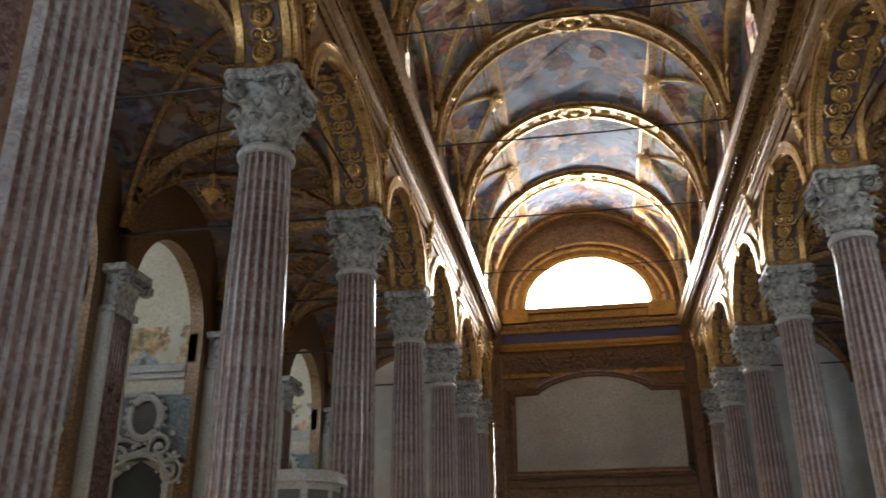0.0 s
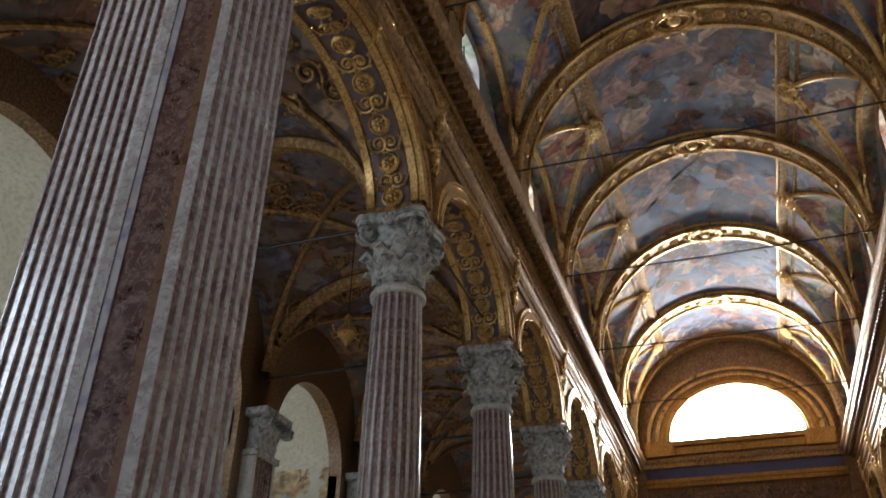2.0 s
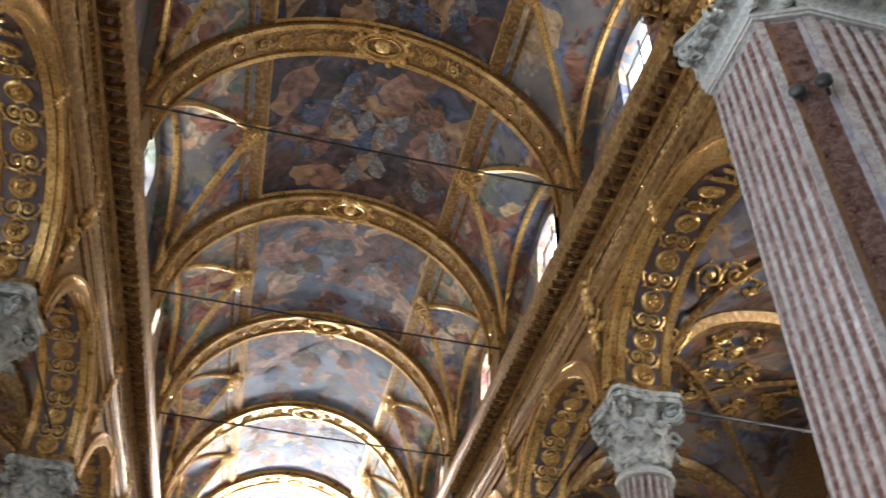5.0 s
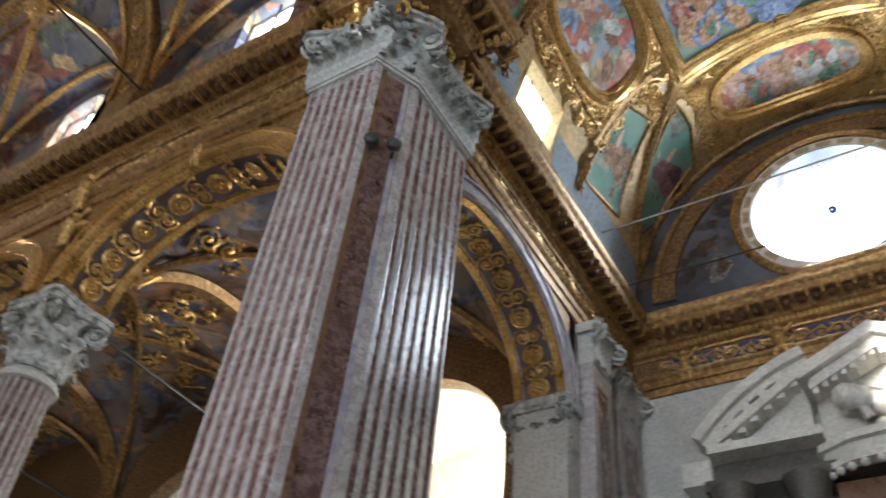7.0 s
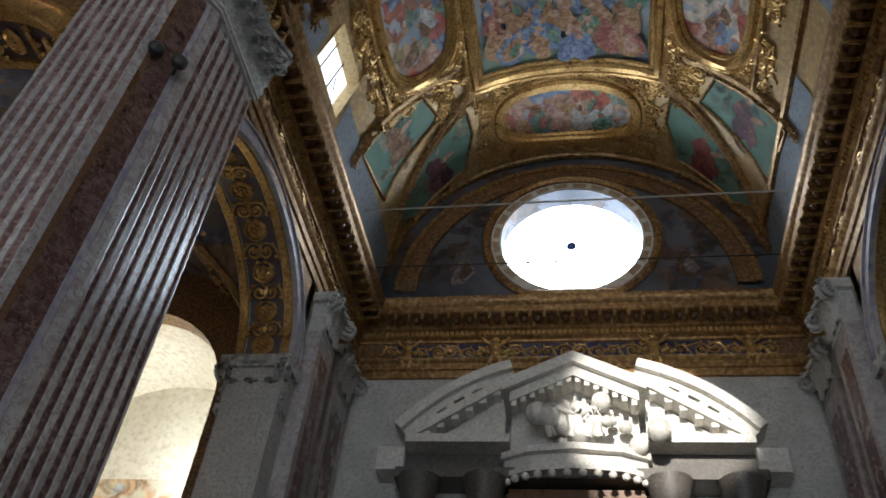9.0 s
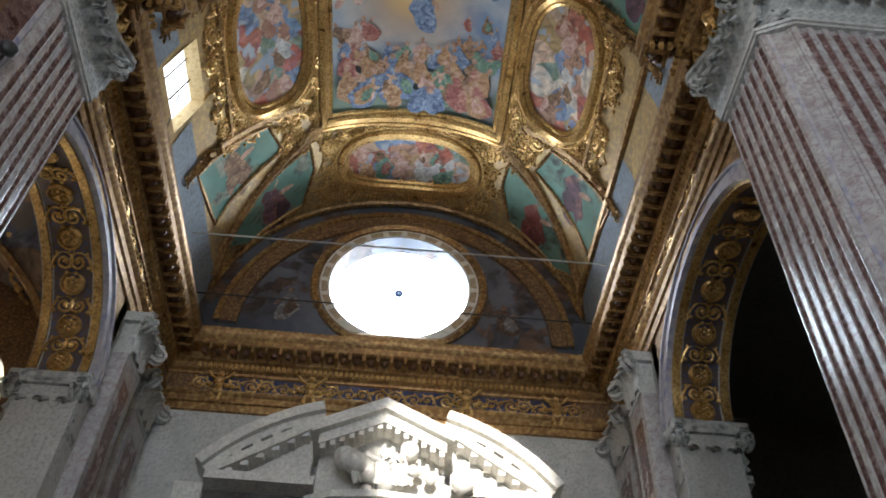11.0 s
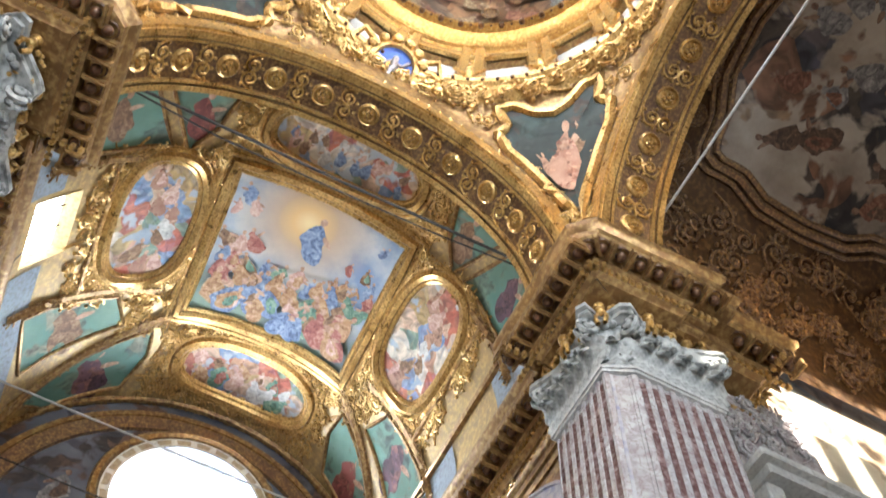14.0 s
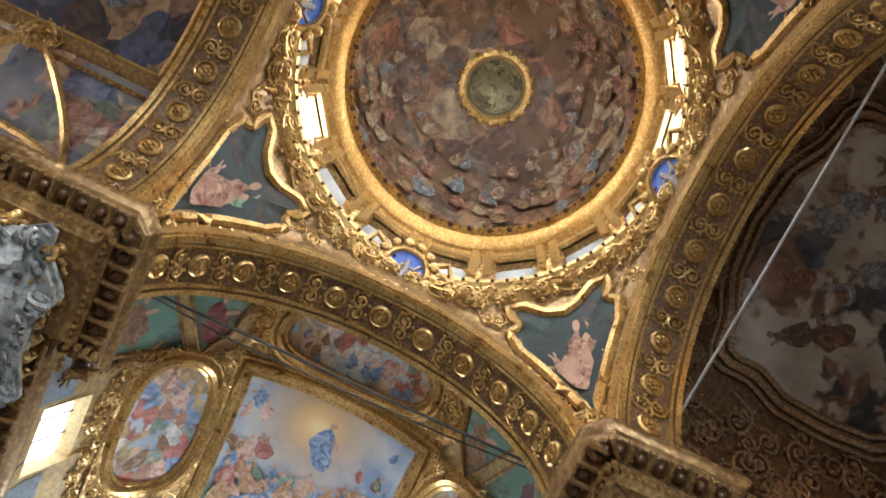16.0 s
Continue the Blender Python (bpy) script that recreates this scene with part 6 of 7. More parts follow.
for i in range(4):
    m = Matrix.Rotation(i * math.pi / 2, 4, "Z")
    g = Geo()
    pend = [o for o in bpy.data.objects if o.name.startswith("pendentive") and o.parent is None][i]
    for (a, s, sz) in [(0.18, 0.93, 1.1), (0.32, 0.94, 1.2), (0.5, 0.96, 1.3), (0.68, 0.94, 1.2), (0.82, 0.93, 1.1), (0.12, 0.8, 0.8), (0.88, 0.8, 0.8), (0.22, 0.84, 0.9), (0.78, 0.84, 0.9),
                       (0.26, 0.7, 0.8), (0.74, 0.7, 0.8), (0.32, 0.55, 0.7), (0.68, 0.55, 0.7), (0.38, 0.42, 0.6), (0.62, 0.42, 0.6), (0.46, 0.2, 0.7), (0.54, 0.2, 0.7), (0.5, 0.12, 0.8), (0.5, 0.05, 0.9), (0.44, 0.3, 0.5), (0.56, 0.3, 0.5)]:
        ang = math.pi / 2 * a
        if ang <= math.pi / 4:
            th = ang / (math.pi / 4) * math.pi / 2
            low = Vector((AX - 0.1, (AR + 0.35) * math.sin(th), AZ + (AR + 0.35) * math.cos(th)))
        else:
            th = (math.pi / 2 - ang) / (math.pi / 4) * math.pi / 2
            low = Vector(((AR + 0.35) * math.sin(th), AX - 0.1, AZ + (AR + 0.35) * math.cos(th)))
        top = Vector((RR * math.cos(ang), RR * math.sin(ang), RZ))
        p = low + (top - low) * s
        bulge = 0.45 * math.sin(math.pi * s) * math.sin(2 * ang)
        p += Vector((math.cos(ang), math.sin(ang), 0)) * (bulge - 0.08)
        n = Vector((-math.cos(ang), -math.sin(ang), -0.5))
        for q in range(2):
            lay(g, SC[(q + int(a * 50)) % 4], m @ seat(p + Vector((-math.sin(ang), math.cos(ang), 0)) * (q - 0.5) * 0.5 * sz, n, (0, 0, 1), sz * 0.75, q * 3.14 + a * 9))
    tagged(part("scrollwork", g, GOLD, pend, "gilded scrolls round the panel"), kind="stuff")
    # beaded edge along the arches
    g = Geo()
    for s in (1, -1):
        for k in range(26):
            th = math.pi / 2 * k / 26
            q = (AX - 0.14, s * (AR + 0.45) * math.sin(th), AZ + (AR + 0.45) * math.cos(th))
            g.ball(*tuple(m @ Vector(q)), 0.1, 6)
    tagged(part("edge_beads", g, GOLD, pend, "gilded beads along the arch"), kind="stuff")

# small painted openings and light patches on the dome stay in the paint; scalloped band at its foot
g = Geo()
for k in range(8):
    a = math.pi / 4 * k + 0.3
    lay(g, Geo().lathe([(0.3, 0), (0.36, 0.05), (0.3, 0.12), (0.24, 0.04), (0.01, 0.03)], 14), seat(Vector(((DIN - 0.1) * math.cos(a), (DIN - 0.1) * math.sin(a), DZ1 + 2.0)), Vector((-math.cos(a), -math.sin(a), -0.4)), (0, 0, 1), 1.0))
part("painted_oculus", g, UMBER, bpy.data.objects["dome"], "small dark round openings in the dome")

# ---------------------------------------------------------------- choir vault: framed fresco
def on_c(y, th, lift=0.0):
    return ((TR - lift) * math.sin(th), -y, TS + (TR - lift) * math.cos(th))


o = [(12.7 + (3.7 + 0.18 * math.cos(8 * a)) * math.copysign(abs(math.cos(a)) ** 0.5, math.cos(a)), (0.65 + 0.03 * math.cos(8 * a)) * math.copysign(abs(math.sin(a)) ** 0.5, math.sin(a))) for a in [2 * math.pi * i / 48 for i in range(48)]]
rows = [[on_c(12.7 + (y - 12.7) * f, t * f, 0.05) for y, t in o] for f in [k / 8 for k in range(9)]]
CHOIRF = fresco("choir_fresco", (0.14, 0.1, 0.075), (0.42, 0.37, 0.31), [(0.06, 0.045, 0.045), (0.2, 0.1, 0.06), (0.06, 0.06, 0.08), (0.28, 0.2, 0.13), (0.04, 0.035, 0.035)], 0.4, 0.5, seed=21)
part("painted_panel", Geo().grid(rows, True), CHOIRF, cvault, "dim fresco in a scalloped frame")
g = Geo()
for d, r in ((1.0, 0.1), (1.07, 0.14), (1.14, 0.08)):
    g.tube([on_c(12.7 + (y - 12.7) * d, t * d, 0.08) for y, t in o], r, 6, True)
# umber in place of gilding paints the frame as shaded
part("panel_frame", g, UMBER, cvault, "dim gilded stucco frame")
w = random.Random(71)
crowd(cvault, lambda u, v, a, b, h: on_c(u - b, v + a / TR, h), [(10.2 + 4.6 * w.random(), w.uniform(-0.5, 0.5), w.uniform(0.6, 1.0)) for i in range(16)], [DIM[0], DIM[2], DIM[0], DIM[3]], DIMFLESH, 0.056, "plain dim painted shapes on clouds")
g = Geo()
for y in (8.4, 16.6):
    for k in range(16):
        t = -1.4 + 2.8 * k / 15
        lay(g, rosette(0.3), seat(Vector(on_c(y, t, 0.05)), Vector((-math.sin(t), 0, -math.cos(t))), (0, 1, 0), 1.2))
for k in range(420):
    y, t = rnd.uniform(7.6, 18), rnd.uniform(-1.4, 1.4)
    if abs(t) < 0.8 and 8.5 < y < 17.0:
        continue
    lay(g, SC[k % 4], seat(Vector(on_c(y, t, 0.03)), Vector((-math.sin(t), 0, -math.cos(t))), (0, 1, 0), 0.9, k))
# scrolls take the same umber, shade in the colour
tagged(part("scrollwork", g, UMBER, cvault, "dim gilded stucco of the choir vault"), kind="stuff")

# ---------------------------------------------------------------- facade: window arches, entablature, relief, bare panel
fa = bpy.data.objects["wall_facade"]
pts = [(-5.35, 8.7), (-5.35, 13.75), (-3.75, 13.85)] + [(-3.6 + 7.2 * i / 16, 14.0 + 1.0 * math.sin(math.pi * i / 16) ** 0.7) for i in range(17)] + [(3.75, 13.85), (5.65, 13.75), (5.65, 8.7)]
g = Geo().prism(pts, 56.18, 56.32, lambda u, v, w: (u, w, v))
part("bare_panel", g, CANVAS, fa, "large bare grey panel", False)
g = Geo()
for r, d in ((0.1, 0.0), (0.17, 0.2), (0.07, 0.4)):
    g.tube([(x * (1 + d / 5.5), 56.14, z + (d if z > 13 else -d)) for x, z in pts], r, 6, True)
part("panel_frame", g, BROWN, fa, "brown and gilded frame of the panel")
half = lambda u, d, z: (u, d, 19.95 + (z - 19.95) * 0.81)
for r0, r1, d, mat, nm in ((4.32, 4.62, 56.0, GOLD, "window_arch"), (4.62, 5.05, 56.16, DULLGOLD, "window_arch"), (5.05, 5.3, 56.02, GOLD, "window_arch"), (5.3, 5.62, 56.2, UMBER, "window_arch"), (5.62, 5.85, 56.0, GOLD, "window_arch")):
    part(nm, band(Geo(), 0.1, 19.95, r0, r1, d, 56.34, half, 40), mat, fa, "gilded arch ring round the window")
g = Geo().box(-6, 6, 56.0, 56.34, 19.55, 19.9, 0.02).box(-6, 6, 56.15, 56.34, 19.0, 19.5, 0.02)
for s in (1, -1):
    g.box(*sorted((s * 4.1, s * 5.9)), 55.9, 56.34, 18.9, 19.55, 0.03)
part("window_sill", g, DULLGOLD, fa, "gilded sill and blocks under the window")
g = Geo().box(-6.1, 6.1, 55.85, 56.34, 17.1, 17.35, 0.02).box(-6.1, 6.1, 55.95, 56.34, 16.85, 17.1, 0.02).box(-6.1, 6.1, 56.05, 56.34, 15.0, 15.25, 0.02)
part("moulding", g, DULLGOLD, fa, "gilded mouldings of the entrance wall")
part("blue_band", Geo().box(-6.1, 6.1, 56.26, 56.34, 17.4, 18.1), NIGHT, fa, "dark blue painted band")
g = Geo()
for k in range(23):
    x = -5.2 + 10.4 * k / 22
    lay(g, SC[k % 4], seat((x, 56.2, 15.95 + 0.2 * math.sin(k * 2.4)), (0, -1, 0), (0, 0, 1), 1.05, k * 1.3))
for x in (-3.2, -1.1, 1.1, 3.2):
    lay(g, relief(), seat((x, 56.15, 15.95), (0, -1, 0), (0, 0, 1), 1.0, 0.7 if x < 0 else -0.7))
part("frieze_relief", g, BROWN, fa, "carved relief above the panel")
for s in (1, -1):
    part("pilaster", Geo().box(*sorted((s * 6.15, s * 6.85)), 55.95, 56.34, 0, 16.8, 0.03), BROWN, fa, "brown marble pilaster")
g = Geo().box(-5.8, 5.8, 56.05, 56.34, 7.7, 8.1, 0.02).box(-3, 3, 56.05, 56.34, 6.3, 6.6, 0.02)
part("moulding", g, BROWN, fa)
for s in (1, -1):
    copy_thing(first, pose(s * COLX, 55.3, 0, 0, 0, 0 if s > 0 else 180))
setting("window_half_round", Geo().box(-0.03, 0.03, 56.6, 56.66, 19.75, 23.2).box(-4.6, 4.6, 56.6, 56.66, 20.9, 20.96), IRON, "half-round window with thin bars", False, "window")

# ---------------------------------------------------------------- transept end: altar, pilasters, capitals
ALTARW = stone("altar_marble", (0.62, 0.6, 0.55), (0.76, 0.74, 0.68), (0.52, 0.5, 0.46), 1.2, 0.4, 0, 0.15, 9, (0.5, 0.47, 0.44))
altar = thing("altar_aedicule", "grey and white marble altar with broken curved pediment", "altar")
g = Geo()
gd = Geo()
for s in (1, -1):
    # curved broken pediment
    cy, cz, R = 0.0, 10.05, 6.6
    th0, th1 = math.asin(5.1 / R), math.asin(1.85 / R)
    for r0, r1, d0, d1 in ((R - 0.3, R, 19.75, 20.74), (R - 0.5, R - 0.3, 19.95, 20.74), (R - 0.58, R - 0.5, 19.85, 20.74)):
        rows = []
        for r, d in ((r0, d0), (r1, d0), (r1, d1), (r0, d1), (r0, d0)):
            rows.append([(d, s * r * math.sin(th0 + (th1 - th0) * i / 14), cz - 0.15 + r * math.cos(th0 + (th1 - th0) * i / 14)) for i in range(15)])
        g.grid(rows)
        for i in (0, 14):
            g.add([rows[q][i] for q in range(4)], [(0, 1, 2, 3)])
    for i in range(6):
        th = th0 + (th1 - th0) * (i + 0.5) / 6
        r = R - 0.62
        m = Matrix.Translation((20.0, s * r * math.sin(th), cz - 0.15 + r * math.cos(th))) @ Matrix.Rotation(-s * th, 4, "X")
        part("modillion", Geo().box(-0.2, 0.4, -0.13, 0.13, -0.14, 0.05).moved(m), ALTARW, altar, "", False)
    # straight raking piece under the curve
    poly = [(4.5, 13.55), (4.5, 13.8), (1.95, 15.55), (1.95, 15.2)]
    g.prism([(s * y, z) for y, z in poly], 19.6, 20.74, lambda u, v, w: (w, u, v))
    g.prism([(s * y, z) for y, z in [(4.65, 13.3), (4.65, 13.55), (1.75, 13.55), (1.75, 13.3)]], 19.45, 20.74, lambda u, v, w: (w, u, v))
    g.prism([(s * y, z) for y, z in [(4.2, 13.6), (1.95, 15.2), (1.95, 13.55)]], 20.2, 20.74, lambda u, v, w: (w, u, v))
    g.box(19.9, 20.74, *sorted((s * 4.7, s * 5.5)), 12.7, 13.4, 0.03)
    for i in range(6):
        f = (i + 0.5) / 6
        y, z = 4.3 - 2.3 * f, 13.55 + 1.58 * f
        part("modillion", Geo().box(19.7, 20.1, *sorted((s * (y - 0.1), s * (y + 0.1))), z - 0.05, z + 0.1), ALTARW, altar, "", False)
    part("half_pediment", g, ALTARW, altar, "broken curved half pediment of pale marble", False)
    g = Geo()
g = Geo()
for s in (1, -1):
    poly = [(0, 15.55), (0, 15.9), (s * 1.95, 14.95), (s * 1.95, 14.6)]
    g.prism(poly, 18.9, 20.74, lambda u, v, w: (w, u, v))
    poly = [(0, 15.2), (0, 15.55), (s * 1.75, 14.65), (s * 1.75, 14.35)]
    g.prism(poly, 19.1, 20.74, lambda u, v, w: (w, u, v))
g.prism([(-1.75, 13.2), (1.75, 13.2), (1.75, 14.4), (0, 15.3), (-1.75, 14.4)], 19.9, 20.74, lambda u, v, w: (w, u, v))
part("gable", g, ALTARW, altar, "pointed marble gable", False)
g = Geo()
for s in (1, -1):
    for i in range(7):
        f = (i + 0.5) / 7
        part("dentil", Geo().box(19.15, 19.6, *sorted((s * (1.75 * f - 0.07), s * (1.75 * f + 0.07))), 15.1 - 0.9 * f - 0.02, 15.22 - 0.9 * f + 0.06), ALTARW, altar, "", False)
pl = [(-2.0, 0), (-1.9, 0.5), (-1.2, 0.85), (0, 1.0), (1.2, 0.85), (1.9, 0.5), (2.0, 0)]
g = Geo()
for z0, z1, o in ((12.45, 12.6, 0.1), (12.6, 12.95, 0.0), (12.95, 13.15, 0.22)):
    g.prism([(y * (1 + o * 0.2), 20.4 - x * (1 + o)) for y, x in pl], z0, z1, lambda u, v, w: (v, u, w))
part("bowed_cornice", g, ALTARW, altar, "bowed cornice of the altar", False)
EGG = Geo().ball(0, 0, 0, 0.11, 7).mesh("egg", ALTARW)
for k in range(16):
    a = math.pi * (k + 0.5) / 16
    part("egg", EGG, None, altar, at=pose(20.35 - 1.0 * math.sin(a), 2.05 * math.cos(a), 12.35))
g = Geo()
for k in range(26):
    g.ball(19.2 + rnd.uniform(-0.1, 0.5), rnd.gauss(0, 0.75), 13.75 + rnd.gauss(0, 0.35) - 0.0, rnd.uniform(0.13, 0.34), 9)
for k in range(9):
    y = rnd.uniform(-1.4, 1.4)
    g.tube([(19.2, y, 13.3), (19.05, y + rnd.uniform(-0.3, 0.3), 13.8), (19.3, y + rnd.uniform(-0.5, 0.5), 14.3)], 0.12, 6)
part("carving", g, ALTARW, altar, "white carved group in the gable")
g = Geo()
for s in (1, -1):
    for y in (4.2, 2.4):
        part("column", Geo().lathe([(0.42, 2.0), (0.42, 6), (0.36, 11.4), (0.45, 11.5), (0.4, 11.6), (0.6, 12.4)], 20, (19.9, s * y, 0)), DARKST, altar, "dark marble altar column")
g = Geo().box(19.75, 20.74, -4.9, 4.9, 12.4, 12.7, 0.03).box(20.1, 20.74, -4.9, 4.9, 12.7, 13.3, 0.02)
part("entablature", g, DARKST, altar, "", False)
part("altar_body", Geo().box(19.2, 20.74, -4.9, 4.9, 0, 2.0, 0.05).box(20.2, 20.74, -1.8, 1.8, 2, 12.3), BROWN, altar, "", False)

for ya in (1, -1):
    for x0, x1, d in ((16.5, 17.7, 0.42), (18.9, 20.5, 0.16)):
        pil = thing("transept_pilaster", "pale marble pilaster with rose panels and white capital", "pilaster", "transept pilasters")
        yy = lambda a, b: sorted((ya * a, ya * b))
        part("shaft", Geo().box(x0, x1, *yy(6.97 - d, 7.0), 0, 14.9, 0.02), WHITE, pil, "", False)
        for z0, z1 in ((2.5, 8.6), (9.2, 14.3)):
            part("panel", Geo().box(x0 + 0.28, x1 - 0.28, *yy(6.97 - d - 0.015, 6.97 - d + 0.02), z0, z1), INLAY, pil, "rose marble panel", False)
        cg = Geo()
        for o, z0, z1 in ((0.0, 14.9, 15.05), (-0.04, 15.05, 15.9), (0.1, 15.9, 16.2)):
            cg.box(x0 - o, x1 + o, *yy(6.97 - d - o - 0.03, 7.0), z0, z1, 0.03)
        cap = part("capital", cg, PALE, pil, "white leafy capital", False)
        n = 3 if x1 - x0 > 1 else 2
        for k in range(n):
            x = x0 + (x1 - x0) * (k + 0.5) / n
            part("acanthus_leaf", LEAF_WB, None, cap, at=pose(x, ya * (6.97 - d), 15.0, 0, 0, -90 * ya))
        for x in (x0, x1):
            part("volute", VOL_W, None, cap, at=pose(x, ya * (6.97 - d - 0.15), 15.85, 0, 0, -90 * ya + (-35 if x == x0 else 35) * ya))
    # darker capital and fluted pilaster under the side arch
    imp = thing("impost_pilaster", "fluted grey pilaster with garlanded capital under the arch", "pilaster", "impost pilasters", at=pose(0.3, 0, 0))
    fl = flute_face(1.4, 6, 0.05)
    part("shaft", Geo().prism([(15.72 + d * -1 + 0.0, ya * (7.05 + u)) for u, d in [(u, -d) for u, d in fl]] + [(16.2, ya * 8.45), (16.2, ya * 7.05)], 0, 11.9), PALE, imp, "", False)
    cap = part("capital", Geo().box(15.5, 16.3, *sorted((ya * 6.95, ya * 8.6)), 12.0, 12.2, 0.03).box(15.65, 16.3, *sorted((ya * 7.05, ya * 8.5)), 12.2, 13.2, 0.02).box(15.35, 16.3, *sorted((ya * 6.85, ya * 8.75)), 13.2, 13.55, 0.04), CAPGREY, imp, "grey capital with garland", False)
    g = Geo()
    for q in range(2):
        g.tube([(15.55, ya * (7.15 + q * 0.7 + 0.7 * i / 10), 13.0 - 0.45 * math.sin(math.pi * i / 10)) for i in range(11)], 0.08, 6)
    part("garland", g, CAPGREY, cap)
    for q in range(3):
        part("acanthus_leaf", LEAF_A, None, cap, at=pose(15.66, ya * (7.25 + 0.52 * q), 12.2, 0, 0, 180))
    for q in (7.0, 8.55):
        part("volute", VOL, None, cap, at=pose(15.5, ya * q, 13.05, 0, 0, 180))

# ---------------------------------------------------------------- lamps on the pier
for k, (dx, dy) in enumerate(((-0.15, 0.15), (0.15, -0.15))):
    c, cy = PF + 0.44, PF + 0.17
    lamp = thing("spotlight", "small round black spotlight fixed to the pier", "spotlight", "spotlights on the pier", at=pose(c + dx, cy + dy, 13.25, 0, 0, 225) @ Matrix.Scale(0.95, 4))
    part("housing", Geo().lathe([(0.01, 0.0), (0.12, 0.0), (0.15, 0.03), (0.15, 0.12), (0.13, 0.15), (0.08, 0.17), (0.01, 0.175)], 20).moved(pose(0.06, 0, 0, 0, 90, 0)), BLACK, lamp)
    part("bracket", Geo().box(-0.06, 0.12, -0.03, 0.03, -0.2, -0.1, 0.01), BLACK, lamp)
sp = thing("loudspeaker", "small black loudspeaker fixed behind the pier", "loudspeaker", at=pose(9.5, 7.2, 14.6))
part("housing", Geo().ball(0, 0, 0, 0.2, 10), BLACK, sp)
part("bracket", Geo().tube([(0, 0, 0), (-0.35, 0.1, -0.1)], 0.04, 6), IRON, sp)

# ---------------------------------------------------------------- aisles and chapels
AW = 16.5
SLATE = stone("slate_marble", (0.1, 0.13, 0.14), (0.18, 0.21, 0.22), (0.07, 0.09, 0.1), 1.2, 0.4, 0, 0.1, 8, (0.3, 0.32, 0.32))
CR = stone("cream_wall", (0.58, 0.53, 0.4), (0.68, 0.64, 0.52), (0.5, 0.44, 0.32), 0.6, 0.8, 0, 0.2, 7)
for side in (1, -1):
    nm = "east" if side > 0 else "west"
    to = lambda u, d, z: (side * d, u, z)
    w = Geo()
    for y0, y1 in BAYS:
        arch_wall(w, y0, y1, (y0 + y1) / 2, 3.3 if y0 < 9 else 2.9 if y1 - y0 > 7 else 2.3, 2.9, 12.9 if y0 < 9 else 11.9, 17.6, AW, AW + 0.6, to, 20, 0.0)
    setting("wall_aisle_" + nm, w, UMBER, "dark painted aisle wall with chapel arches", True, "wall")
    g = Geo()
    for y0, y1 in BAYS:
        mid, hy = (y0 + y1) / 2, (y1 - y0) / 2
        rows = []
        for i in range(17):
            u = -1 + 2 * i / 16
            rows.append([(side * (12.45 + 4.1 * u), mid + hy * v, 13.7 + 3.6 * max(math.sqrt(max(0, 1 - u * u)), math.sqrt(max(0, 1 - v * v)))) for v in [-1 + 2 * j / 16 for j in range(17)]])
        g.grid(rows)
    cei = setting("ceiling_aisle_" + nm, g, AISLEF, "dark frescoed groin vaults of the aisle", True, "vault")
    g = Geo()
    for k in range(7):
        y = BAYS[k][0] if k < 6 else 56
        g.tube([(side * (12.45 + 4.0 * math.cos(a)), y, 13.7 + 3.5 * math.sin(a)) for a in [math.pi * i / 20 for i in range(21)]], 0.3, 6, False)
        if k < 6:
            y0, y1 = BAYS[k]
            for q in (1, -1):
                g.tube([(side * (12.45 + 4.05 * u), (y0 + y1) / 2 + q * (y1 - y0) / 2 * u, 13.62 + 3.6 * math.sqrt(max(0, 1 - u * u))) for u in [-0.98 + 1.96 * i / 20 for i in range(21)]], 0.12, 5)
    part("aisle_rib", g, OCHRE, cei, "gilded ribs of the aisle vault")
    g = Geo()
    for y0, y1 in BAYS[:4]:
        for k in range(40):
            u, v = rnd.uniform(-0.95, 0.95), rnd.uniform(-0.95, 0.95)
            z = 13.65 + 3.6 * max(math.sqrt(1 - u * u), math.sqrt(1 - v * v))
            n = Vector((-side * u, 0, -0.6)) if abs(u) < abs(v) else Vector((0, -v, -0.6))
            lay(g, SC[k % 4], seat(Vector((side * (12.45 + 4.05 * u), (y0 + y1) / 2 + (y1 - y0) / 2 * v, z)), n, (0, 1, 0), 0.9, k))
    tagged(part("aisle_stucco", g, OCHRE if side < 0 else GOLD, cei, "gilded stucco scrolls of the aisle vault"), kind="stuff")
    for k, (y0, y1) in enumerate(BAYS):
        mid, hw = (y0 + y1) / 2, 3.35 if k == 0 else 2.95 if y1 - y0 > 7 else 2.35
        sp = 12.9 if k == 0 else 11.9
        g = Geo()
        prof = [(-hw, 0.0), (-hw, sp)] + [(-hw * math.cos(math.pi * i / 16), sp + 2.95 * math.sin(math.pi * i / 16)) for i in range(1, 16)] + [(hw, sp), (hw, 0)]
        g.grid([[to(mid + u, d, z) for u, z in prof] for d in (AW + 0.58, AW + 2.0, AW + 4.0)])
        g.grid([[to(mid + u, AW + 4.0, z) for u, z in prof], [to(mid + u * 0.01, AW + 4.0, 8 + (z - 8) * 0.02) for u, z in prof]])
        ch = setting("chapel_niche", g, CR, "cream plastered side chapel niche", True, "chapel")
        g = Geo()
        for z0, z1, o in ((10.0, 10.25, 0.15), (10.25, 10.45, 0.3), (10.45, 10.6, 0.2), (9.3, 9.45, 0.1)):
            g.add([to(mid + u, AW + d, z) for u, d in ((-hw + o, 0.6), (-hw + o, 4.0 - o), (hw - o, 4.0 - o), (hw - o, 0.6)) for z in (z0, z1)], [(0, 2, 3, 1), (2, 4, 5, 3), (4, 6, 7, 5)])
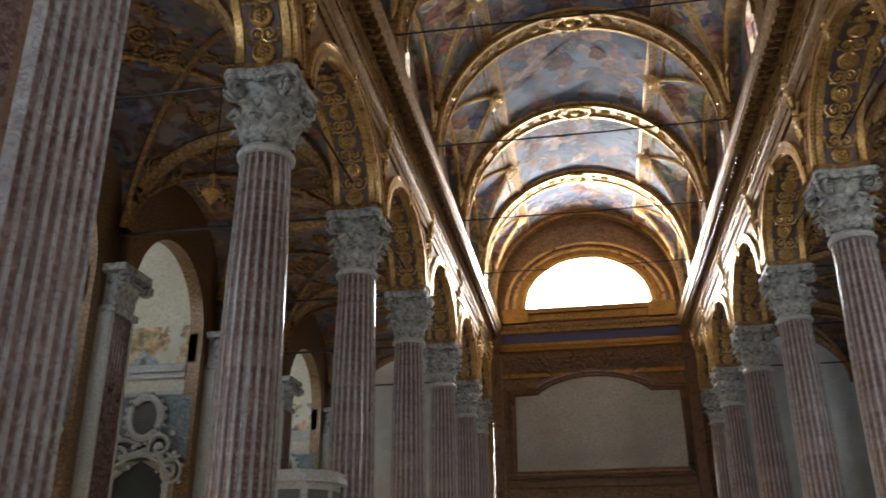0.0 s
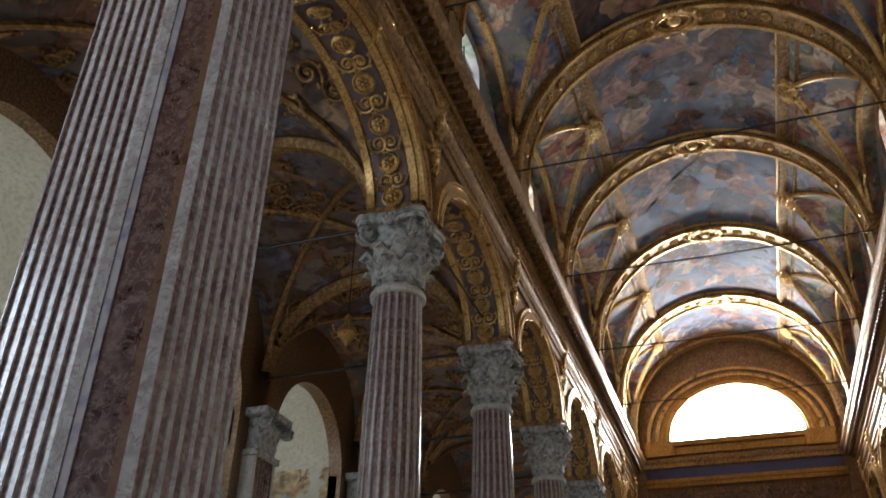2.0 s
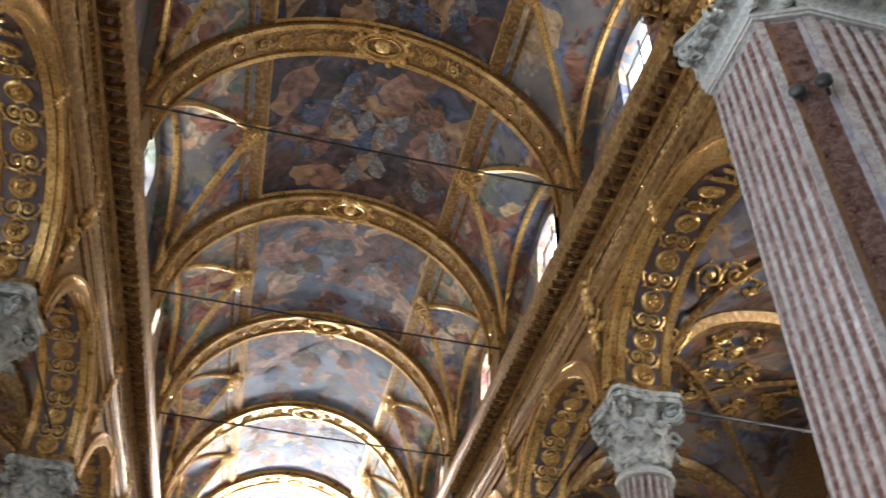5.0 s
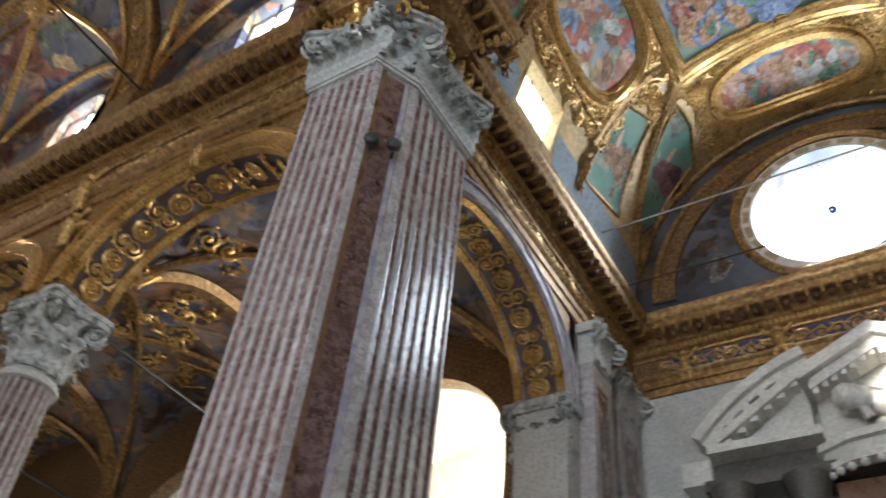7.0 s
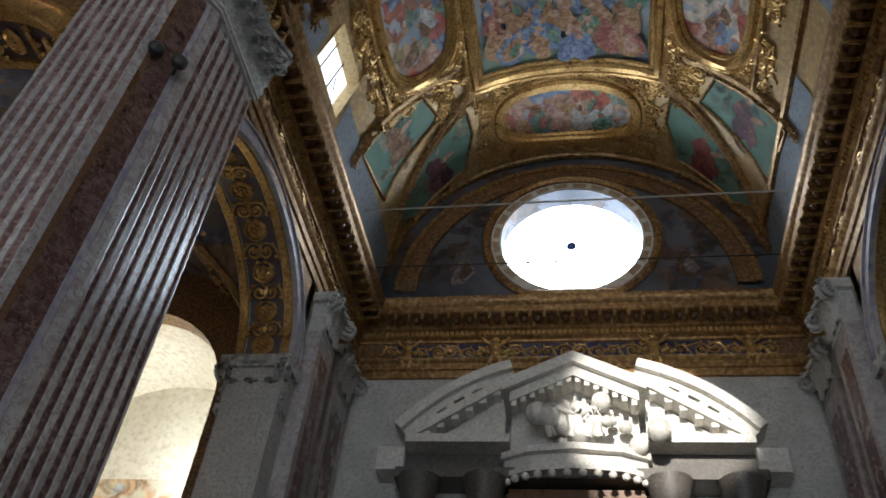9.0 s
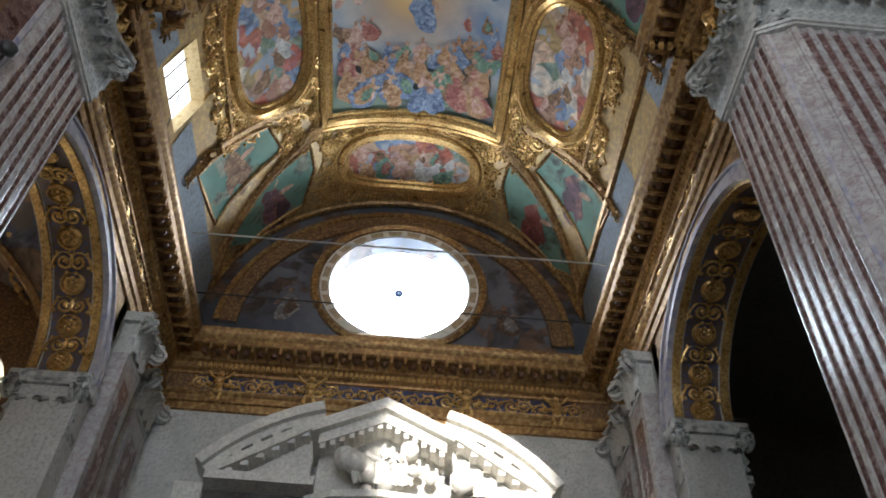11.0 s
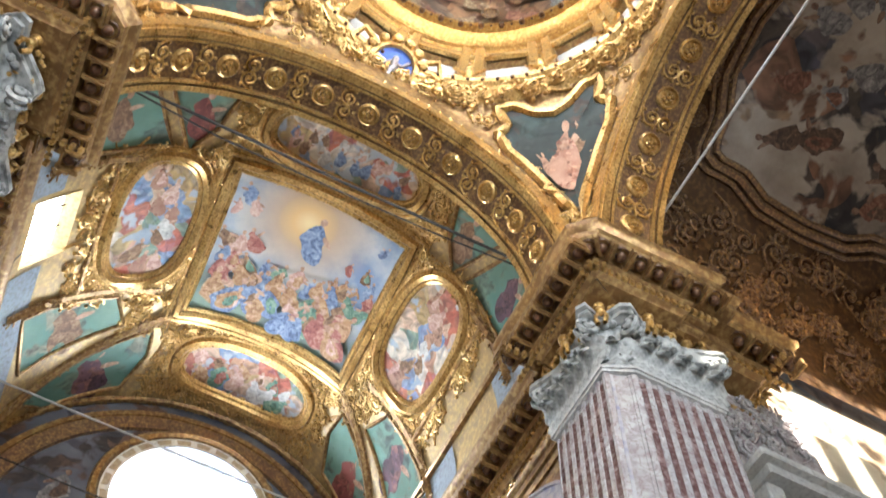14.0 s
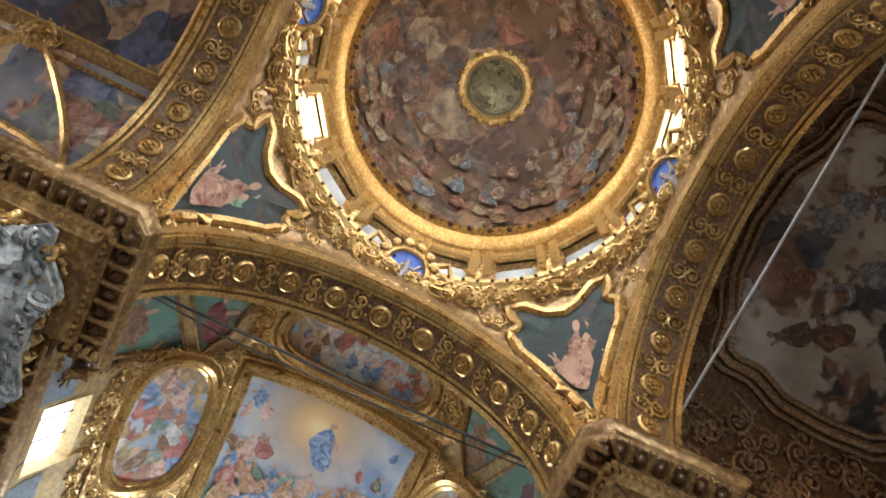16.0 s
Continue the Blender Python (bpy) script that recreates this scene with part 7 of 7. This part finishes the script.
            g.add([to(mid + u, AW + d, z0) for u, d in ((-hw, 4.0), (-hw + o, 4.0 - o), (hw - o, 4.0 - o), (hw, 4.0))] , [(0, 1, 2, 3)])
        part("chapel_cornice", g, PALE, ch, "pale cornice of the chapel", False)
        g = Geo().grid([[to(mid + u * 0.99, AW + 3.97, z) for u, z in ((-hw, 10.7), (hw, 10.7))], [to(mid + u * 0.8, AW + 3.97, z) for u, z in ((-hw, 12.6), (hw, 12.6))]])
        part("chapel_fresco", g, CHAPF, ch, "faded painted band")
        # altar surround on the chapel's far side: black shade slab, carved frame, oval above
        sw = lambda u, w, v: to(mid + hw - w, AW + 2.1 + u, v)
        g = Geo().prism([(-1.1, 2.0), (1.1, 2.0), (1.1, 6.0), (0, 6.6), (-1.1, 6.0)], 0.04, 0.12, lambda u, v, w: sw(u, w, v))
        part("dark_opening", g, BLACK, ch, "black slab for the shade of the altar opening", False)
        g = Geo()
        g.tube([sw(u, 0.2, z) for u, z in ((-1.25, 2), (-1.25, 6.0), (-0.9, 6.7), (0, 6.9), (0.9, 6.7), (1.25, 6.0), (1.25, 2))], 0.16, 6)
        for s in (1, -1):
            lay(g, SC[0 if s > 0 else 1], seat(sw(s * 0.9, 0.2, 7.0), (0, -1, 0), (0, 0, 1), 1.5, 1.2 * s))
            lay(g, SC[1], seat(sw(s * 1.45, 0.2, 6.2), (0, -1, 0), (0, 0, 1), 1.2, -s))
        g.tube([sw(0.7 * math.cos(a), 0.22, 8.35 + 0.85 * math.sin(a)) for a in [2 * math.pi * i / 24 for i in range(24)]], 0.16, 6, True)
        for i in range(18):
            a = 2 * math.pi * i / 18
            g.ball(*sw(0.92 * math.cos(a), 0.2, 8.35 + 1.06 * math.sin(a)), 0.1, 6)
        part("carved_surround", g, PALE, ch, "carved pale surround with an oval frame")
        g = Geo().add([sw(0.65 * math.cos(2 * math.pi * i / 24), 0.12, 8.35 + 0.8 * math.sin(2 * math.pi * i / 24)) for i in range(24)], [tuple(range(24))])
        part("oval_picture", g, DARKST, ch, "dark oval picture", False)
        g = Geo().prism([(-1.9, 6.6), (1.9, 6.6), (1.9, 9.25), (-1.9, 9.25)], 0.02, 0.06, lambda u, v, w: sw(u, w, v))
        part("slate_panel", g, SLATE, ch, "blue-grey marble panel behind the oval", False)
        g = Geo().prism([(-1.9, 10.65), (1.9, 10.65), (1.9, 12.3), (-1.9, 12.3)], 0.02, 0.05, lambda u, v, w: sw(u, w, v))
        part("painted_band", g, CHAPF, ch, "faded painted band", False)
        # glowing panel added out of view, high on the chapel's side, to light it
        g = Geo().add([to(mid - hw * 0.97, AW + d, z) for d, z in ((1.3, 11.0), (3.3, 11.0), (3.3, 13.0), (1.3, 13.0))], [(0, 1, 2, 3)])
        setting("backdrop", g, FRONTGLOW if (side > 0 and k == 0) else SOFTGLOW, "bright sky in the chapel window", False, "sky")
    # pilasters between the chapels
    for k in range(6):
        y = BAYS[k][0] if k else 8.9
        if side > 0 and k == 0:
            continue
        pil = thing("aisle_pilaster", "rose fluted aisle pilaster with dark leafy capital", "pilaster", "aisle pilasters")
        fl = flute_face(1.1, 6, 0.05)
        part("shaft", Geo().prism([(side * (AW - 0.5 + d), y - 0.55 + u) for u, d in fl] + [(side * AW, y + 0.55), (side * AW, y - 0.55)], 0, 10.4), ROSE, pil, "", False)
        part("side_strip", Geo().box(*sorted((side * (AW - 0.49), side * AW)), y - 0.72, y - 0.56, 0, 10.4).box(*sorted((side * (AW - 0.49), side * AW)), y + 0.56, y + 0.72, 0, 10.4), PALE, pil, "", False)
        cap = part("capital", Geo().box(*sorted((side * (AW - 0.62), side * AW)), y - 0.8, y + 0.8, 10.4, 10.6, 0.03).box(*sorted((side * (AW - 0.45), side * AW)), y - 0.6, y + 0.6, 10.6, 11.8, 0.03).box(*sorted((side * (AW - 0.9), side * AW)), y - 0.95, y + 0.95, 11.8, 12.05, 0.05), CAPGREY, pil, "dark leafy capital", False)
        for q in (-0.38, 0, 0.38):
            part("acanthus_leaf", LEAF_B, None, cap, at=pose(side * (AW - 0.45), y + q, 10.6, 0, 0, 180 if side > 0 else 0))
        for q in (-0.7, 0.7):
            part("volute", VOL, None, cap, at=pose(side * (AW - 0.7), y + q, 11.55, 0, 0, 180 if side > 0 else 0))

# hanging lamp in the aisle
hl = thing("hanging_lamp", "small gilded hanging lamp on a thin chain", "lamp", at=pose(-12.0, 22.35, 0))
part("chain", Geo().tube([(0, 0, 17.35), (0, 0, 14.3)], 0.02, 5), IRON, hl)
g = Geo().lathe([(0.02, 14.35), (0.12, 14.2), (0.1, 14.0), (0.3, 13.75), (0.34, 13.6), (0.2, 13.4), (0.05, 13.2), (0.01, 13.15)], 16)
for k in range(6):
    a = k * math.pi / 3
    part("arm", Geo().tube([(0.2 * math.cos(a), 0.2 * math.sin(a), 13.6), (0.5 * math.cos(a), 0.5 * math.sin(a), 13.5), (0.6 * math.cos(a), 0.6 * math.sin(a), 13.75)], 0.03, 5), GOLD, hl)
part("bowl", g, GOLD, hl, "gilded bowl")

# stone booth between the nave columns
bo = thing("pulpit", "grey carved stone pulpit beside the nave column", "pulpit", at=pose(-8.4, 22.2, 0))
oct_ = lambda r: [(r * math.cos(math.pi / 8 + k * math.pi / 4), r * math.sin(math.pi / 8 + k * math.pi / 4)) for k in range(8)]
part("body", Geo().prism(oct_(1.05), 2.4, 4.3).prism(oct_(0.4), 0, 2.4), PALE, bo, "", False)
part("rim", Geo().prism(oct_(1.25), 4.3, 4.45).prism(oct_(1.15), 4.45, 4.6).prism(oct_(1.2), 2.3, 2.45), PALE, bo, "", False)
for k in range(8):
    a = 45 * k
    part("panel", Geo().box(0.96, 1.0, -0.3, 0.3, 2.7, 4.1), DARKST, bo, "", False, at=pose(0, 0, 0, 0, 0, a))

# ---------------------------------------------------------------- choir wall: niche frame with carved top
nb = thing("niche_frame", "grey marble niche frame with carved white top", "niche", at=pose(0, -0.2, 0.75))
part("cornice", Geo().box(6.2, 6.98, -11.9, -9.2, 13.75, 13.95, 0.03).box(6.35, 6.98, -11.7, -9.4, 13.5, 13.75, 0.03), PALE, nb, "", False)
part("jamb", Geo().box(6.6, 6.98, -9.85, -9.45, 4, 13.5, 0.03), PALE, nb, "", False)
part("jamb", Geo().box(6.6, 6.98, -11.7, -11.3, 4, 13.5, 0.03), PALE, nb, "", False)
# flat black slab stands in for the unlit depth of the niche
part("recess", Geo().box(6.9, 6.99, -11.3, -9.85, 4, 13.1), BLACK, nb, "black slab for the shade inside the niche", False)
g = Geo().prism([(-11.6, 13.95), (-11.5, 15.8), (-11.2, 16.7), (-9.4, 16.6), (-9.2, 13.95)], 6.75, 6.98, lambda u, v, w: (w, u, v))
for k in range(26):
    lay(g, SC[k % 4], seat((6.72, rnd.uniform(-11.4, -9.2), rnd.uniform(14.2, 16.5)), (-1, 0, 0), (0, 0, 1), 0.6, k))
part("carved_top", g, WHITE, nb, "carved white marble top")
part("urn", Geo().lathe([(0.01, 9.2), (0.3, 9.2), (0.12, 9.5), (0.3, 10.2), (0.36, 10.8), (0.2, 11.2), (0.25, 11.4), (0.01, 11.5)], 18, (6.75, -10.6, 0)), DARKST, nb, "dark urn in the recess")
